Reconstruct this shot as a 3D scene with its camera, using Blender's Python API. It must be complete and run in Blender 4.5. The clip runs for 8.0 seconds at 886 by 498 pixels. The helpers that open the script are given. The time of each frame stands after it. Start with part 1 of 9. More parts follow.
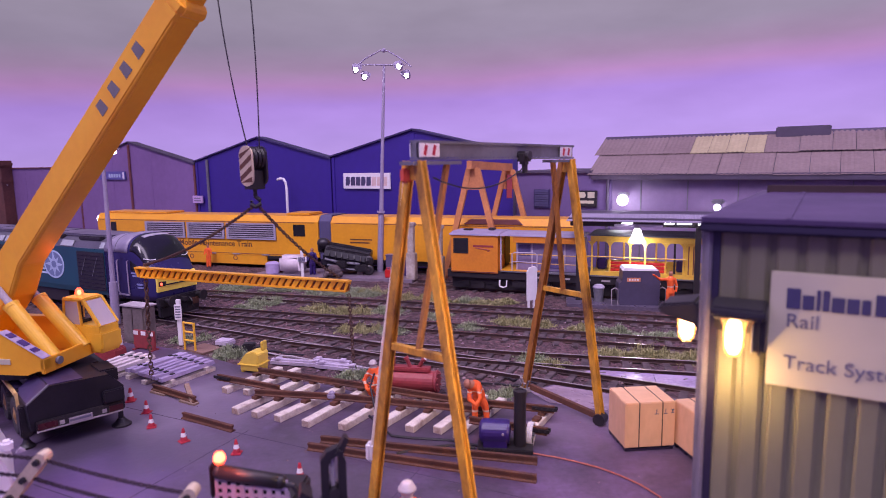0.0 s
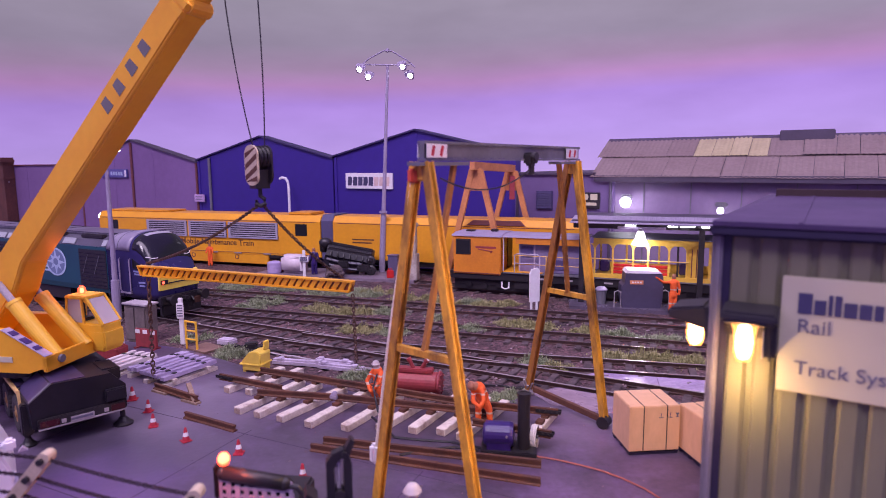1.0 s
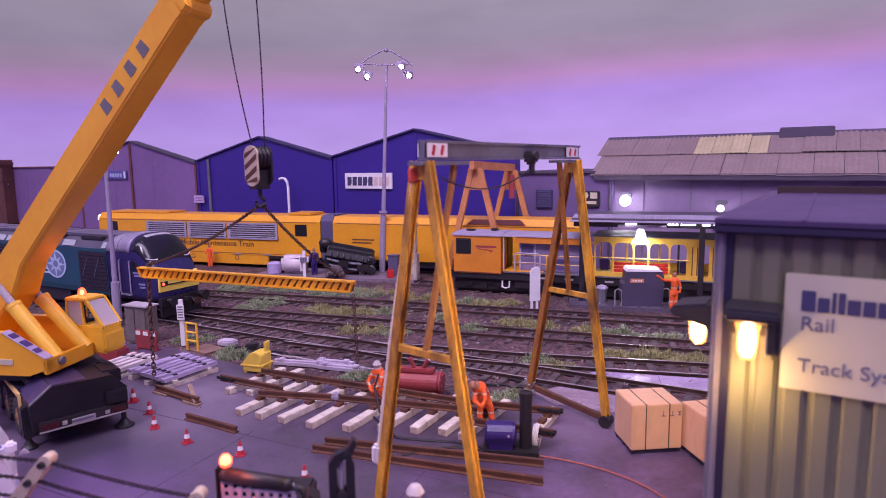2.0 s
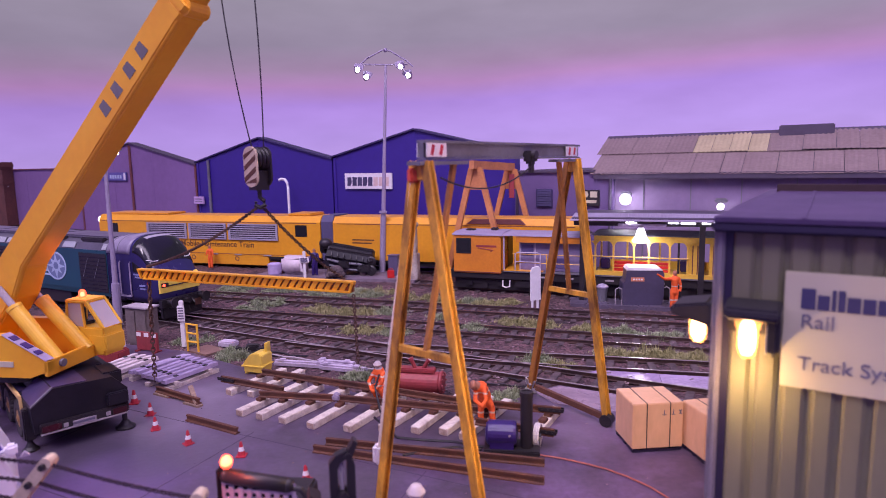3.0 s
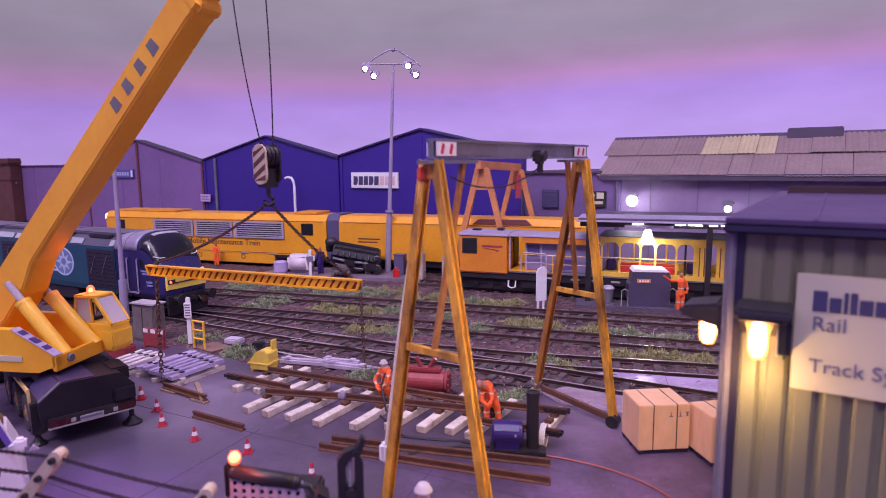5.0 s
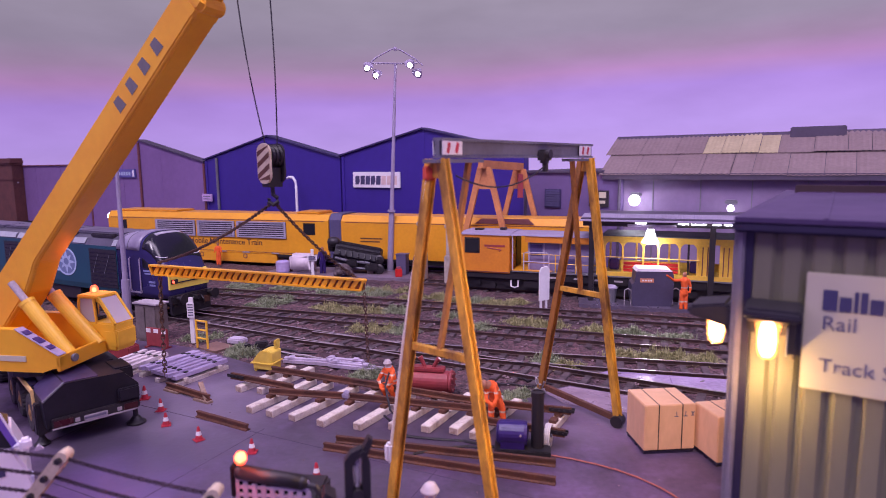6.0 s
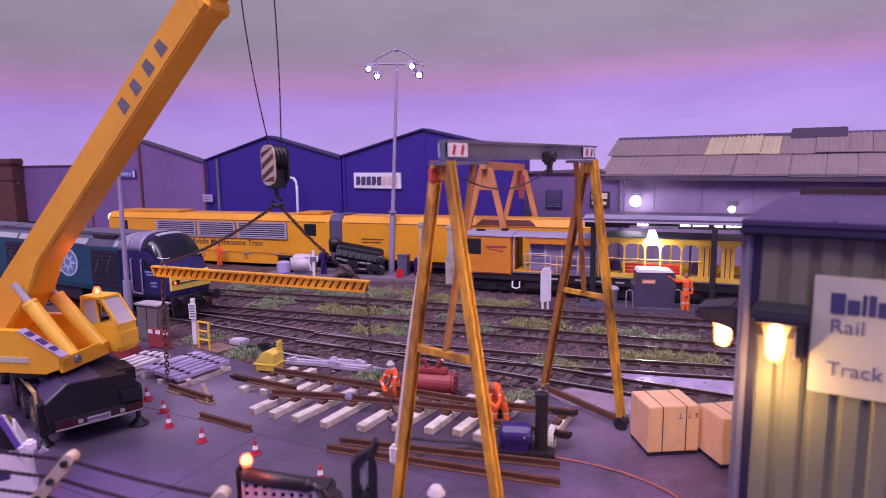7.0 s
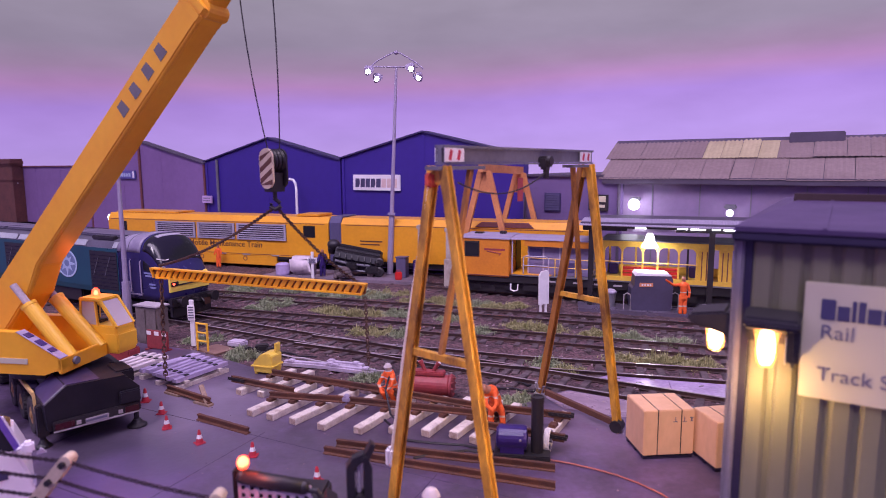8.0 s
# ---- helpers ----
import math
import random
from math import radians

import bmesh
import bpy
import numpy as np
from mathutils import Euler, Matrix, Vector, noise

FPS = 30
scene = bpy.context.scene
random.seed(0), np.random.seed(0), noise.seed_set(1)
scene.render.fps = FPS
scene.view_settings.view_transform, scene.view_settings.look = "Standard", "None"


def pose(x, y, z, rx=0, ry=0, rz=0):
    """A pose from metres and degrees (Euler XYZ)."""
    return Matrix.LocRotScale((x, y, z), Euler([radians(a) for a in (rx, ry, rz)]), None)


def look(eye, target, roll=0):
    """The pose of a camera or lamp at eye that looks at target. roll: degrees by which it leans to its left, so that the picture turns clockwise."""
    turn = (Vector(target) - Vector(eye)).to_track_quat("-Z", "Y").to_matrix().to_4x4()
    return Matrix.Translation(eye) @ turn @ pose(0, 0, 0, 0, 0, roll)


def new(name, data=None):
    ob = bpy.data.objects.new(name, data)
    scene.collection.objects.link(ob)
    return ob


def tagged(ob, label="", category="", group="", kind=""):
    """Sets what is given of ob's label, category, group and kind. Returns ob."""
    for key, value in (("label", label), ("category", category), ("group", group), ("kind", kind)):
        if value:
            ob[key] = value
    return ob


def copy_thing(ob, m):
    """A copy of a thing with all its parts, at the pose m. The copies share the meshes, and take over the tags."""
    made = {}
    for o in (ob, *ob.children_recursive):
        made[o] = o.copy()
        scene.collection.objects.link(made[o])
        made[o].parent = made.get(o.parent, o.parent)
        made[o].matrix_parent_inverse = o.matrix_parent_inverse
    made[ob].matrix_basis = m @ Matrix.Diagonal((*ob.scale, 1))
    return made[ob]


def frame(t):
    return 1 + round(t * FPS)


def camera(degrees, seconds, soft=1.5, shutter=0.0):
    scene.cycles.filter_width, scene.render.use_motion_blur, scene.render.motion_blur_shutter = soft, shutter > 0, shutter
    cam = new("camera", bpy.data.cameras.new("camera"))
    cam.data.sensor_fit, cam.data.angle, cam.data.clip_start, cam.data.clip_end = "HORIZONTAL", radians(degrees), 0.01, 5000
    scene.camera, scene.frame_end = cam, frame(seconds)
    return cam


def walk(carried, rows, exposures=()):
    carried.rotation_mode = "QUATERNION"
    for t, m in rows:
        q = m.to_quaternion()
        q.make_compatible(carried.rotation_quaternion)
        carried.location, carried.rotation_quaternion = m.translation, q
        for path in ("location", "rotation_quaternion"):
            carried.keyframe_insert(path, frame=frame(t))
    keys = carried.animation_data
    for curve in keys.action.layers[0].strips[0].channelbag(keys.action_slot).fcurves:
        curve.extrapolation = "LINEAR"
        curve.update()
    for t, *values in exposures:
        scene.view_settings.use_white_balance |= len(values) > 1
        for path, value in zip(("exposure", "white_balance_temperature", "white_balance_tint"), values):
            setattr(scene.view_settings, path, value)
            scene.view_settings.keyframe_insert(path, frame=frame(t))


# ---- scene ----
# A 4 mm scale model railway yard at dusk. Plan numbers are full-size metres fitted to the camera's view; S scales them
# to the model.
S = 1 / 76

cam = camera(71.5, 8.0, soft=0.85)
# a close-up lens, focused on the middle of the yard: the near hut is a little soft
cam.data.dof.use_dof = True
cam.data.dof.focus_distance = 26 * S
cam.data.dof.aperture_fstop = 30
# seconds, place (plan metres), yaw, pitch, roll (degrees)
ROWS = [
    (0.0, 0.1801, -0.0791, 7.2612, -0.280, -7.959, -0.917),
    (0.5, 0.0854, -0.0077, 7.2819, -0.272, -7.927, -0.712),
    (1.0, 0.0631, -0.0131, 7.2676, -0.247, -7.906, -0.426),
    (1.5, 0.0332, 0.0130, 7.2643, -0.273, -7.925, -0.555),
    (3.0, 0.0532, 0.0236, 7.2655, -0.230, -7.972, -1.121),
    (3.5, 0.0241, -0.0103, 7.2818, -0.186, -7.951, -0.982),
    (4.0, 0.0000, 0.0000, 7.3000, 0.000, -7.900, -0.800),
    (4.5, -0.0136, 0.0086, 7.2513, 0.127, -7.921, -0.638),
    (6.0, -0.1224, 0.0555, 7.2364, 0.271, -7.992, -0.669),
    (6.5, -0.2023, 0.0731, 7.2210, 0.205, -7.992, -0.621),
    (7.0, -0.2305, 0.0691, 7.2660, 0.225, -7.952, -0.629),
    (7.5, -0.1582, 0.0304, 7.2932, 0.227, -7.916, -0.460),
    (8.0, -0.1682, -0.0154, 7.3249, 0.184, -7.802, -0.393),
]


def gaze(x, y, z, yaw, pitch, roll):
    a, b = radians(yaw), radians(pitch)
    eye = Vector((x, y, z)) * S
    return look(eye, eye + Vector((-math.sin(a) * math.cos(b), math.cos(a) * math.cos(b), math.sin(b))), roll)


walk(cam, [(r[0], gaze(*r[1:])) for r in ROWS], exposures=[(0.0, 0.0), (8.0, 0.0)])

# ---- light ----
world = bpy.data.worlds.new("dusk")
scene.world = world
world.use_nodes = True
wn, wl = world.node_tree.nodes, world.node_tree.links
wn.clear()
w_out, w_bg, w_ramp = wn.new("ShaderNodeOutputWorld"), wn.new("ShaderNodeBackground"), wn.new("ShaderNodeValToRGB")
w_co, w_sep = wn.new("ShaderNodeTexCoord"), wn.new("ShaderNodeSeparateXYZ")
wl.new(w_co.outputs["Generated"], w_sep.inputs[0])
wl.new(w_sep.outputs["Z"], w_ramp.inputs[0])
wl.new(w_ramp.outputs[0], w_bg.inputs["Color"])
wl.new(w_bg.outputs[0], w_out.inputs["Surface"])
w_ramp.color_ramp.elements[0].position, w_ramp.color_ramp.elements[0].color = 0.0, (0.355, 0.188, 0.90, 1)
w_ramp.color_ramp.elements[1].position, w_ramp.color_ramp.elements[1].color = 0.6, (0.415, 0.27, 0.83, 1)
w_bg.inputs["Strength"].default_value = 0.74

# soft area lamp added out of view above the tracks to light the layout
fill_area = new("added_overhead_fill", bpy.data.lights.new("added_overhead_fill", "AREA"))
fill_area.data.shape, fill_area.data.size, fill_area.data.size_y = "RECTANGLE", 110 * S, 12 * S
fill_area.data.energy, fill_area.data.color = 6.1, (0.89, 0.715, 1.0)
fill_area.matrix_world = look((-8 * S, 10 * S, 44 * S), (-6 * S, 28 * S, 0))
# soft sun lamp added from in front to brighten the faces towards the camera
sun = new("sun", bpy.data.lights.new("sun", "SUN"))
sun.data.energy, sun.data.angle, sun.data.color = 1.55, radians(16), (0.95, 0.80, 1.0)
sun.matrix_world = look((0, 0, 2), (0.55, 1.25, 0.3))


def lamp_at(name, x, y, z, watts, colour, radius):
    ob = new(name, bpy.data.lights.new(name, "POINT"))
    ob.data.energy, ob.data.color, ob.data.shadow_soft_size = watts, colour, radius * S
    ob.location = Vector((x, y, z)) * S
    return ob


# ---- mesh helpers, in plan metres ----
def part(name, bm, material, parent=None, label="", at=(0, 0, 0), smooth=False):
    """One mesh object from a bmesh, brought to model size, under a thing or a part."""
    off = Vector(at)
    for v in bm.verts:
        v.co = (v.co - off) * S
    me = bpy.data.meshes.new(name)
    bm.to_mesh(me)
    bm.free()
    if smooth:
        for p in me.polygons:
            p.use_smooth = True
    me.materials.append(material)
    ob = new(name, me)
    if parent:
        ob.parent = parent
    if label:
        tagged(ob, label)
    return ob


def thing(name, at, rz=0.0, label="", category="", group="", kind=""):
    ob = new(name)
    ob.empty_display_size = 0.005
    ob.matrix_world = pose(at[0] * S, at[1] * S, at[2] * S, 0, 0, rz)
    return tagged(ob, label, category, group, kind)


def whole(name, bm, material, at, rz=0.0, label="", category="", group="", kind="", smooth=False):
    ob = part(name, bm, material, smooth=smooth)
    ob.matrix_world = pose(at[0] * S, at[1] * S, at[2] * S, 0, 0, rz)
    return tagged(ob, label, category, group, kind)


def spot(x, y, z=0.0, rz=0.0):
    return pose(x * S, y * S, z * S, 0, 0, rz)


def geo():
    return bmesh.new()


def box(bm, x0, x1, y0, y1, z0, z1, m=None, bevel=0.0):
    vs = [bm.verts.new((x, y, z)) for z in (z0, z1) for x, y in ((x0, y0), (x1, y0), (x1, y1), (x0, y1))]
    fs = [bm.faces.new([vs[i] for i in q]) for q in ((3, 2, 1, 0), (4, 5, 6, 7), (0, 1, 5, 4), (1, 2, 6, 5), (2, 3, 7, 6), (3, 0, 4, 7))]
    if bevel:
        es = list({e for f in fs for e in f.edges})
        r = bmesh.ops.bevel(bm, geom=es, offset=bevel, segments=2, affect="EDGES", clamp_overlap=True)
        vs = list({v for f in r["faces"] for v in f.verts} | {v for v in vs if v.is_valid})
    if m:
        for v in vs:
            v.co = m @ v.co
    return bm


def cbox(bm, c, sx, sy, sz, rz=0.0, bevel=0.0):
    m = Matrix.Translation(c) @ Matrix.Rotation(radians(rz), 4, "Z")
    return box(bm, -sx / 2, sx / 2, -sy / 2, sy / 2, 0, sz, m, bevel)


def frame_of(a, b, up=(0, 0, 1)):
    """A matrix with z from a to b."""
    a, b = Vector(a), Vector(b)
    z = (b - a).normalized()
    u = Vector(up)
    if abs(z.dot(u)) > 0.99:
        u = Vector((0, 1, 0))
    x = u.cross(z).normalized()
    y = z.cross(x)
    m = Matrix((x, y, z)).transposed().to_4x4()
    m.translation = a
    return m, (b - a).length


def bar(bm, a, b, w, h, up=(0, 0, 1), bevel=0.0):
    """A square-cut bar from a to b; h is measured along up."""
    m, l = frame_of(a, b, up)
    return box(bm, -w / 2, w / 2, -h / 2, h / 2, 0, l, m, bevel)


def rod(bm, a, b, r, seg=8, r2=None, cap=True):
    m, l = frame_of(a, b)
    r2 = r if r2 is None else r2
    lo = [bm.verts.new(m @ Vector((r * math.cos(t), r * math.sin(t), 0))) for t in [2 * math.pi * i / seg for i in range(seg)]]
    hi = [bm.verts.new(m @ Vector((r2 * math.cos(t), r2 * math.sin(t), l))) for t in [2 * math.pi * i / seg for i in range(seg)]]
    for i in range(seg):
        bm.faces.new((lo[i], lo[(i + 1) % seg], hi[(i + 1) % seg], hi[i]))
    if cap:
        bm.faces.new(lo[::-1])
        bm.faces.new(hi)
    return bm


def tube(bm, pts, r, seg=6):
    rings = []
    pts = [Vector(p) for p in pts]
    for i, p in enumerate(pts):
        d = (pts[min(i + 1, len(pts) - 1)] - pts[max(i - 1, 0)]).normalized()
        m, _ = frame_of(p, p + d)
        rings.append([bm.verts.new(m @ Vector((r * math.cos(2 * math.pi * k / seg), r * math.sin(2 * math.pi * k / seg), 0))) for k in range(seg)])
    for a, b in zip(rings, rings[1:]):
        for k in range(seg):
            bm.faces.new((a[k], a[(k + 1) % seg], b[(k + 1) % seg], b[k]))
    bm.faces.new(rings[0][::-1])
    bm.faces.new(rings[-1])
    return bm


def prism(bm, pts, d0, d1, axis="y", m=None):
    """A polygon pushed from d0 to d1 along an axis. axis y: pts are x, z; x: pts are y, z; z: pts are x, y."""
    def place(p, d):
        return {"y": (p[0], d, p[1]), "x": (d, p[0], p[1]), "z": (p[0], p[1], d)}[axis]
    a = [bm.verts.new(place(p, d0)) for p in pts]
    b = [bm.verts.new(place(p, d1)) for p in pts]
    n = len(pts)
    for i in range(n):
        bm.faces.new((a[i], a[(i + 1) % n], b[(i + 1) % n], b[i]))
    bm.faces.new(a[::-1])
    bm.faces.new(b)
    if m:
        for v in a + b:
            v.co = m @ v.co
    bmesh.ops.recalc_face_normals(bm, faces=list({f for v in a + b for f in v.link_faces}))
    return bm


def lathe(bm, prof, c=(0, 0, 0), seg=16, m=None):
    rings = []
    for r, z in prof:
        rings.append([bm.verts.new((c[0] + r * math.cos(2 * math.pi * k / seg), c[1] + r * math.sin(2 * math.pi * k / seg), c[2] + z)) for k in range(seg)])
    for a, b in zip(rings, rings[1:]):
        for k in range(seg):
            bm.faces.new((a[k], a[(k + 1) % seg], b[(k + 1) % seg], b[k]))
    bm.faces.new(rings[0][::-1])
    bm.faces.new(rings[-1])
    if m:
        for ring in rings:
            for v in ring:
                v.co = m @ v.co
    return bm


def ball(bm, c, r, seg=10, stretch=(1, 1, 1)):
    m = Matrix.Translation(c) @ Matrix.Diagonal((*stretch, 1))
    bmesh.ops.create_uvsphere(bm, u_segments=seg, v_segments=max(5, seg // 2 + 1), radius=r, matrix=m)
    return bm


def slab(bm, q, thick):
    """A sheet with four corners, given thickness along its normal."""
    a, b, c, d = (Vector(p) for p in q)
    n = (b - a).cross(d - a).normalized() * thick
    vs = [bm.verts.new(p) for p in (a, b, c, d, a + n, b + n, c + n, d + n)]
    for f in ((3, 2, 1, 0), (4, 5, 6, 7), (0, 1, 5, 4), (1, 2, 6, 5), (2, 3, 7, 6), (3, 0, 4, 7)):
        bm.faces.new([vs[i] for i in f])
    return bm


def chain(bm, pts, link=0.16, thick=0.025):
    """Links one after another along a line of points, each turned a quarter from the last."""
    pts = [Vector(p) for p in pts]
    turn = 0
    for a, b in zip(pts, pts[1:]):
        n = max(1, round((b - a).length / (link * 0.72)))
        for i in range(n):
            p, q = a.lerp(b, i / n), a.lerp(b, (i + 1) / n)
            m, l = frame_of(p, q)
            m = m @ Matrix.Rotation(math.pi / 2 * (turn % 2), 4, "Z")
            turn += 1
            h, w = l * 0.72, link * 0.3
            ring = [m @ Vector((w * math.cos(k), 0, l / 2 + h * math.sin(k))) for k in [2 * math.pi * j / 8 for j in range(8)]]
            rows = []
            for j in range(8):
                t = (ring[(j + 1) % 8] - ring[j - 1]).normalized()
                f, _ = frame_of(ring[j], ring[j] + t, m.to_3x3() @ Vector((0, 1, 0)))
                rows.append([bm.verts.new(f @ Vector((thick * x, thick * y, 0))) for x, y in ((1, 1), (-1, 1), (-1, -1), (1, -1))])
            for j in range(8):
                r0, r1 = rows[j], rows[(j + 1) % 8]
                for k in range(4):
                    bm.faces.new((r0[k], r0[(k + 1) % 4], r1[(k + 1) % 4], r1[k]))
    return bm


def sag(a, b, drop, n=8):
    a, b = Vector(a), Vector(b)
    return [a.lerp(b, i / n) - Vector((0, 0, drop * 4 * (i / n) * (1 - i / n))) for i in range(n + 1)]


def words(name, text, size, material, parent, m, depth=0.012, label="", bold=0.0):
    """Raised lettering in the built-in font; m places its lower left corner, x along the line, z out of the surface."""
    cu = bpy.data.curves.new(name, "FONT")
    cu.body, cu.size, cu.extrude, cu.offset = text, size, depth, bold
    ob = new(name, cu)
    bpy.context.view_layer.update()
    me = bpy.data.meshes.new_from_object(ob)
    bpy.data.objects.remove(ob)
    for v in me.vertices:
        v.co = (m @ v.co) * S
    me.name = name
    me.materials.clear()
    me.materials.append(material)
    out = new(name, me)
    out.parent = parent
    return tagged(out, label) if label else out


def face_m(o, right, up):
    """A matrix at o with x to the right, y up and z out of a surface."""
    r, u = Vector(right).normalized(), Vector(up).normalized()
    m = Matrix((r, u, r.cross(u))).transposed().to_4x4()
    m.translation = o
    return m


# ---- materials ----
def surface(name, colour, rough=0.5, metal=0.0, other=None, amount=0.3, grain=8.0, big=0.6, bump=0.15, streak=1.0, spread=0.12, sheen=0.5, edge=0.5):
    """A painted, rusty, stony or wooden surface: fine grain and broad stains of a second colour, with relief. grain and big: cycles to a plan metre."""
    mt = bpy.data.materials.new(name)
    mt.use_nodes = True
    nt = mt.node_tree
    n, l = nt.nodes, nt.links
    b = n["Principled BSDF"]
    co, mp = n.new("ShaderNodeTexCoord"), n.new("ShaderNodeMapping")
    l.new(co.outputs["Object"], mp.inputs["Vector"])
    mp.inputs["Scale"].default_value = (1 / S, 1 / S, 1 / S * streak)
    fine, broad, info = n.new("ShaderNodeTexNoise"), n.new("ShaderNodeTexNoise"), n.new("ShaderNodeObjectInfo")
    fine.inputs["Scale"].default_value, fine.inputs["Detail"].default_value = grain, 6
    broad.inputs["Scale"].default_value, broad.inputs["Detail"].default_value, broad.inputs["Roughness"].default_value = big, 7, 0.65
    shift = n.new("ShaderNodeVectorMath")
    shift.operation = "MULTIPLY_ADD"
    l.new(info.outputs["Random"], shift.inputs[0])
    shift.inputs[1].default_value = (37, 53, 71)
    l.new(mp.outputs[0], shift.inputs[2])
    l.new(shift.outputs[0], fine.inputs["Vector"])
    l.new(shift.outputs[0], broad.inputs["Vector"])
    other = other or tuple(c * 0.45 for c in colour)
    ramp = n.new("ShaderNodeMapRange")
    ramp.inputs["From Min"].default_value, ramp.inputs["From Max"].default_value = 1 - edge - 0.12, 1 - edge + 0.16
    ramp.inputs["To Max"].default_value = amount
    l.new(broad.outputs["Fac"], ramp.inputs["Value"])
    mix = n.new("ShaderNodeMix")
    mix.data_type = "RGBA"
    mix.inputs["A"].default_value, mix.inputs["B"].default_value = (*colour, 1), (*other, 1)
    l.new(ramp.outputs[0], mix.inputs["Factor"])
    hsv, val = n.new("ShaderNodeHueSaturation"), n.new("ShaderNodeMapRange")
    val.inputs["To Min"].default_value, val.inputs["To Max"].default_value = 1 - spread * 2, 1 + spread * 2
    l.new(fine.outputs["Fac"], val.inputs["Value"])
    l.new(mix.outputs["Result"], hsv.inputs["Color"])
    l.new(val.outputs[0], hsv.inputs["Value"])
    l.new(hsv.outputs[0], b.inputs["Base Color"])
    rr = n.new("ShaderNodeMapRange")
    rr.inputs["To Min"].default_value, rr.inputs["To Max"].default_value = max(0.03, rough - 0.13), min(1, rough + 0.13)
    l.new(broad.outputs["Fac"], rr.inputs["Value"])
    l.new(rr.outputs[0], b.inputs["Roughness"])
    b.inputs["Metallic"].default_value = metal
    b.inputs["Specular IOR Level"].default_value = sheen
    if bump:
        bp = n.new("ShaderNodeBump")
        bp.inputs["Strength"].default_value, bp.inputs["Distance"].default_value = bump, 0.02 * S
        l.new(fine.outputs["Fac"], bp.inputs["Height"])
        l.new(bp.outputs[0], b.inputs["Normal"])
    return mt


def glow(name, colour, strength):
    mt = bpy.data.materials.new(name)
    mt.use_nodes = True
    b = mt.node_tree.nodes["Principled BSDF"]
    b.inputs["Base Color"].default_value = (*colour, 1)
    b.inputs["Emission Color"].default_value, b.inputs["Emission Strength"].default_value = (*colour, 1), strength
    return mt


def tinted_islands(mt, low, high):
    """Lets each loose piece of a joined mesh take its own brightness."""
    n, l = mt.node_tree.nodes, mt.node_tree.links
    hs = [x for x in n if x.type == "HUE_SAT"][0]
    g, m, h2 = n.new("ShaderNodeNewGeometry"), n.new("ShaderNodeMapRange"), n.new("ShaderNodeHueSaturation")
    m.inputs["To Min"].default_value, m.inputs["To Max"].default_value = low, high
    l.new(g.outputs["Random Per Island"], m.inputs["Value"])
    l.new(m.outputs[0], h2.inputs["Value"])
    l.new(hs.outputs[0], h2.inputs["Color"])
    l.new(h2.outputs[0], n["Principled BSDF"].inputs["Base Color"])
    return mt


def glass(name, colour, rough=0.08, alpha=0.35):
    mt = bpy.data.materials.new(name)
    mt.use_nodes = True
    b = mt.node_tree.nodes["Principled BSDF"]
    b.inputs["Base Color"].default_value, b.inputs["Roughness"].default_value, b.inputs["Alpha"].default_value = (*colour, 1), rough, alpha
    return mt


YELLOW = surface("crane_yellow", (0.84, 0.43, 0.025), 0.33, other=(0.72, 0.28, 0.015), amount=0.5, grain=5, bump=0.04, spread=0.03)
CABYEL = surface("cab_yellow", (0.88, 0.52, 0.045), 0.38, other=(0.6, 0.3, 0.03), amount=0.4, grain=6, bump=0.04, spread=0.03)
GANTRY = surface("weathered_yellow", (0.72, 0.37, 0.04), 0.48, other=(0.13, 0.055, 0.02), amount=0.95, grain=16, big=2.2, bump=0.25, spread=0.17, edge=0.47, streak=0.35)
ORANGE = surface("train_yellow", (0.74, 0.34, 0.022), 0.32, other=(0.52, 0.21, 0.02), amount=0.45, grain=6, big=0.35, bump=0.05, spread=0.05)
STEEL = surface("grey_paint", (0.16, 0.16, 0.19), 0.5, other=(0.08, 0.07, 0.08), amount=0.6, grain=9, spread=0.1)
BLACK = surface("black_paint", (0.013, 0.012, 0.015), 0.45, other=(0.034, 0.026, 0.03), amount=0.5, grain=9, spread=0.12)
TARMAC_BLACK = surface("truck_black", (0.009, 0.008, 0.012), 0.42, other=(0.022, 0.019, 0.032), amount=0.6, grain=9, big=0.9, spread=0.12, bump=0.05, sheen=0.34)
# darker copy of the gantry yellow: grime, with shade put into the colour
SHADED_GRIME = surface("shaded_grimy_yellow", (0.36, 0.15, 0.03), 0.6, other=(0.07, 0.03, 0.02), amount=0.8, grain=16, big=2.2, bump=0.25, spread=0.18, edge=0.45, streak=0.4)
RUST = surface("rusty_rail", (0.125, 0.048, 0.026), 0.66, other=(0.045, 0.022, 0.018), amount=0.7, grain=16, big=1.4, bump=0.35, spread=0.2)
TRACKRUST = surface("track_rail", (0.032, 0.019, 0.02), 0.5, other=(0.10, 0.05, 0.04), amount=0.6, grain=12, big=1.2, bump=0.3, spread=0.2)
DULLTOP = surface("dull_rail_top", (0.22, 0.17, 0.19), 0.26, 0.5, other=(0.07, 0.045, 0.045), amount=0.5, grain=10, bump=0.1)
RAILTOP = surface("rail_steel", (0.52, 0.46, 0.49), 0.22, 0.5, other=(0.2, 0.14, 0.14), amount=0.4, grain=10, bump=0.1)
CHAINM = surface("rusty_chain", (0.10, 0.055, 0.04), 0.6, 0.3, grain=20, spread=0.25)
SLEEPER = surface("oiled_sleeper", (0.045, 0.031, 0.034), 0.75, other=(0.17, 0.125, 0.13), amount=0.6, grain=18, big=2.5, bump=0.5, spread=0.25)
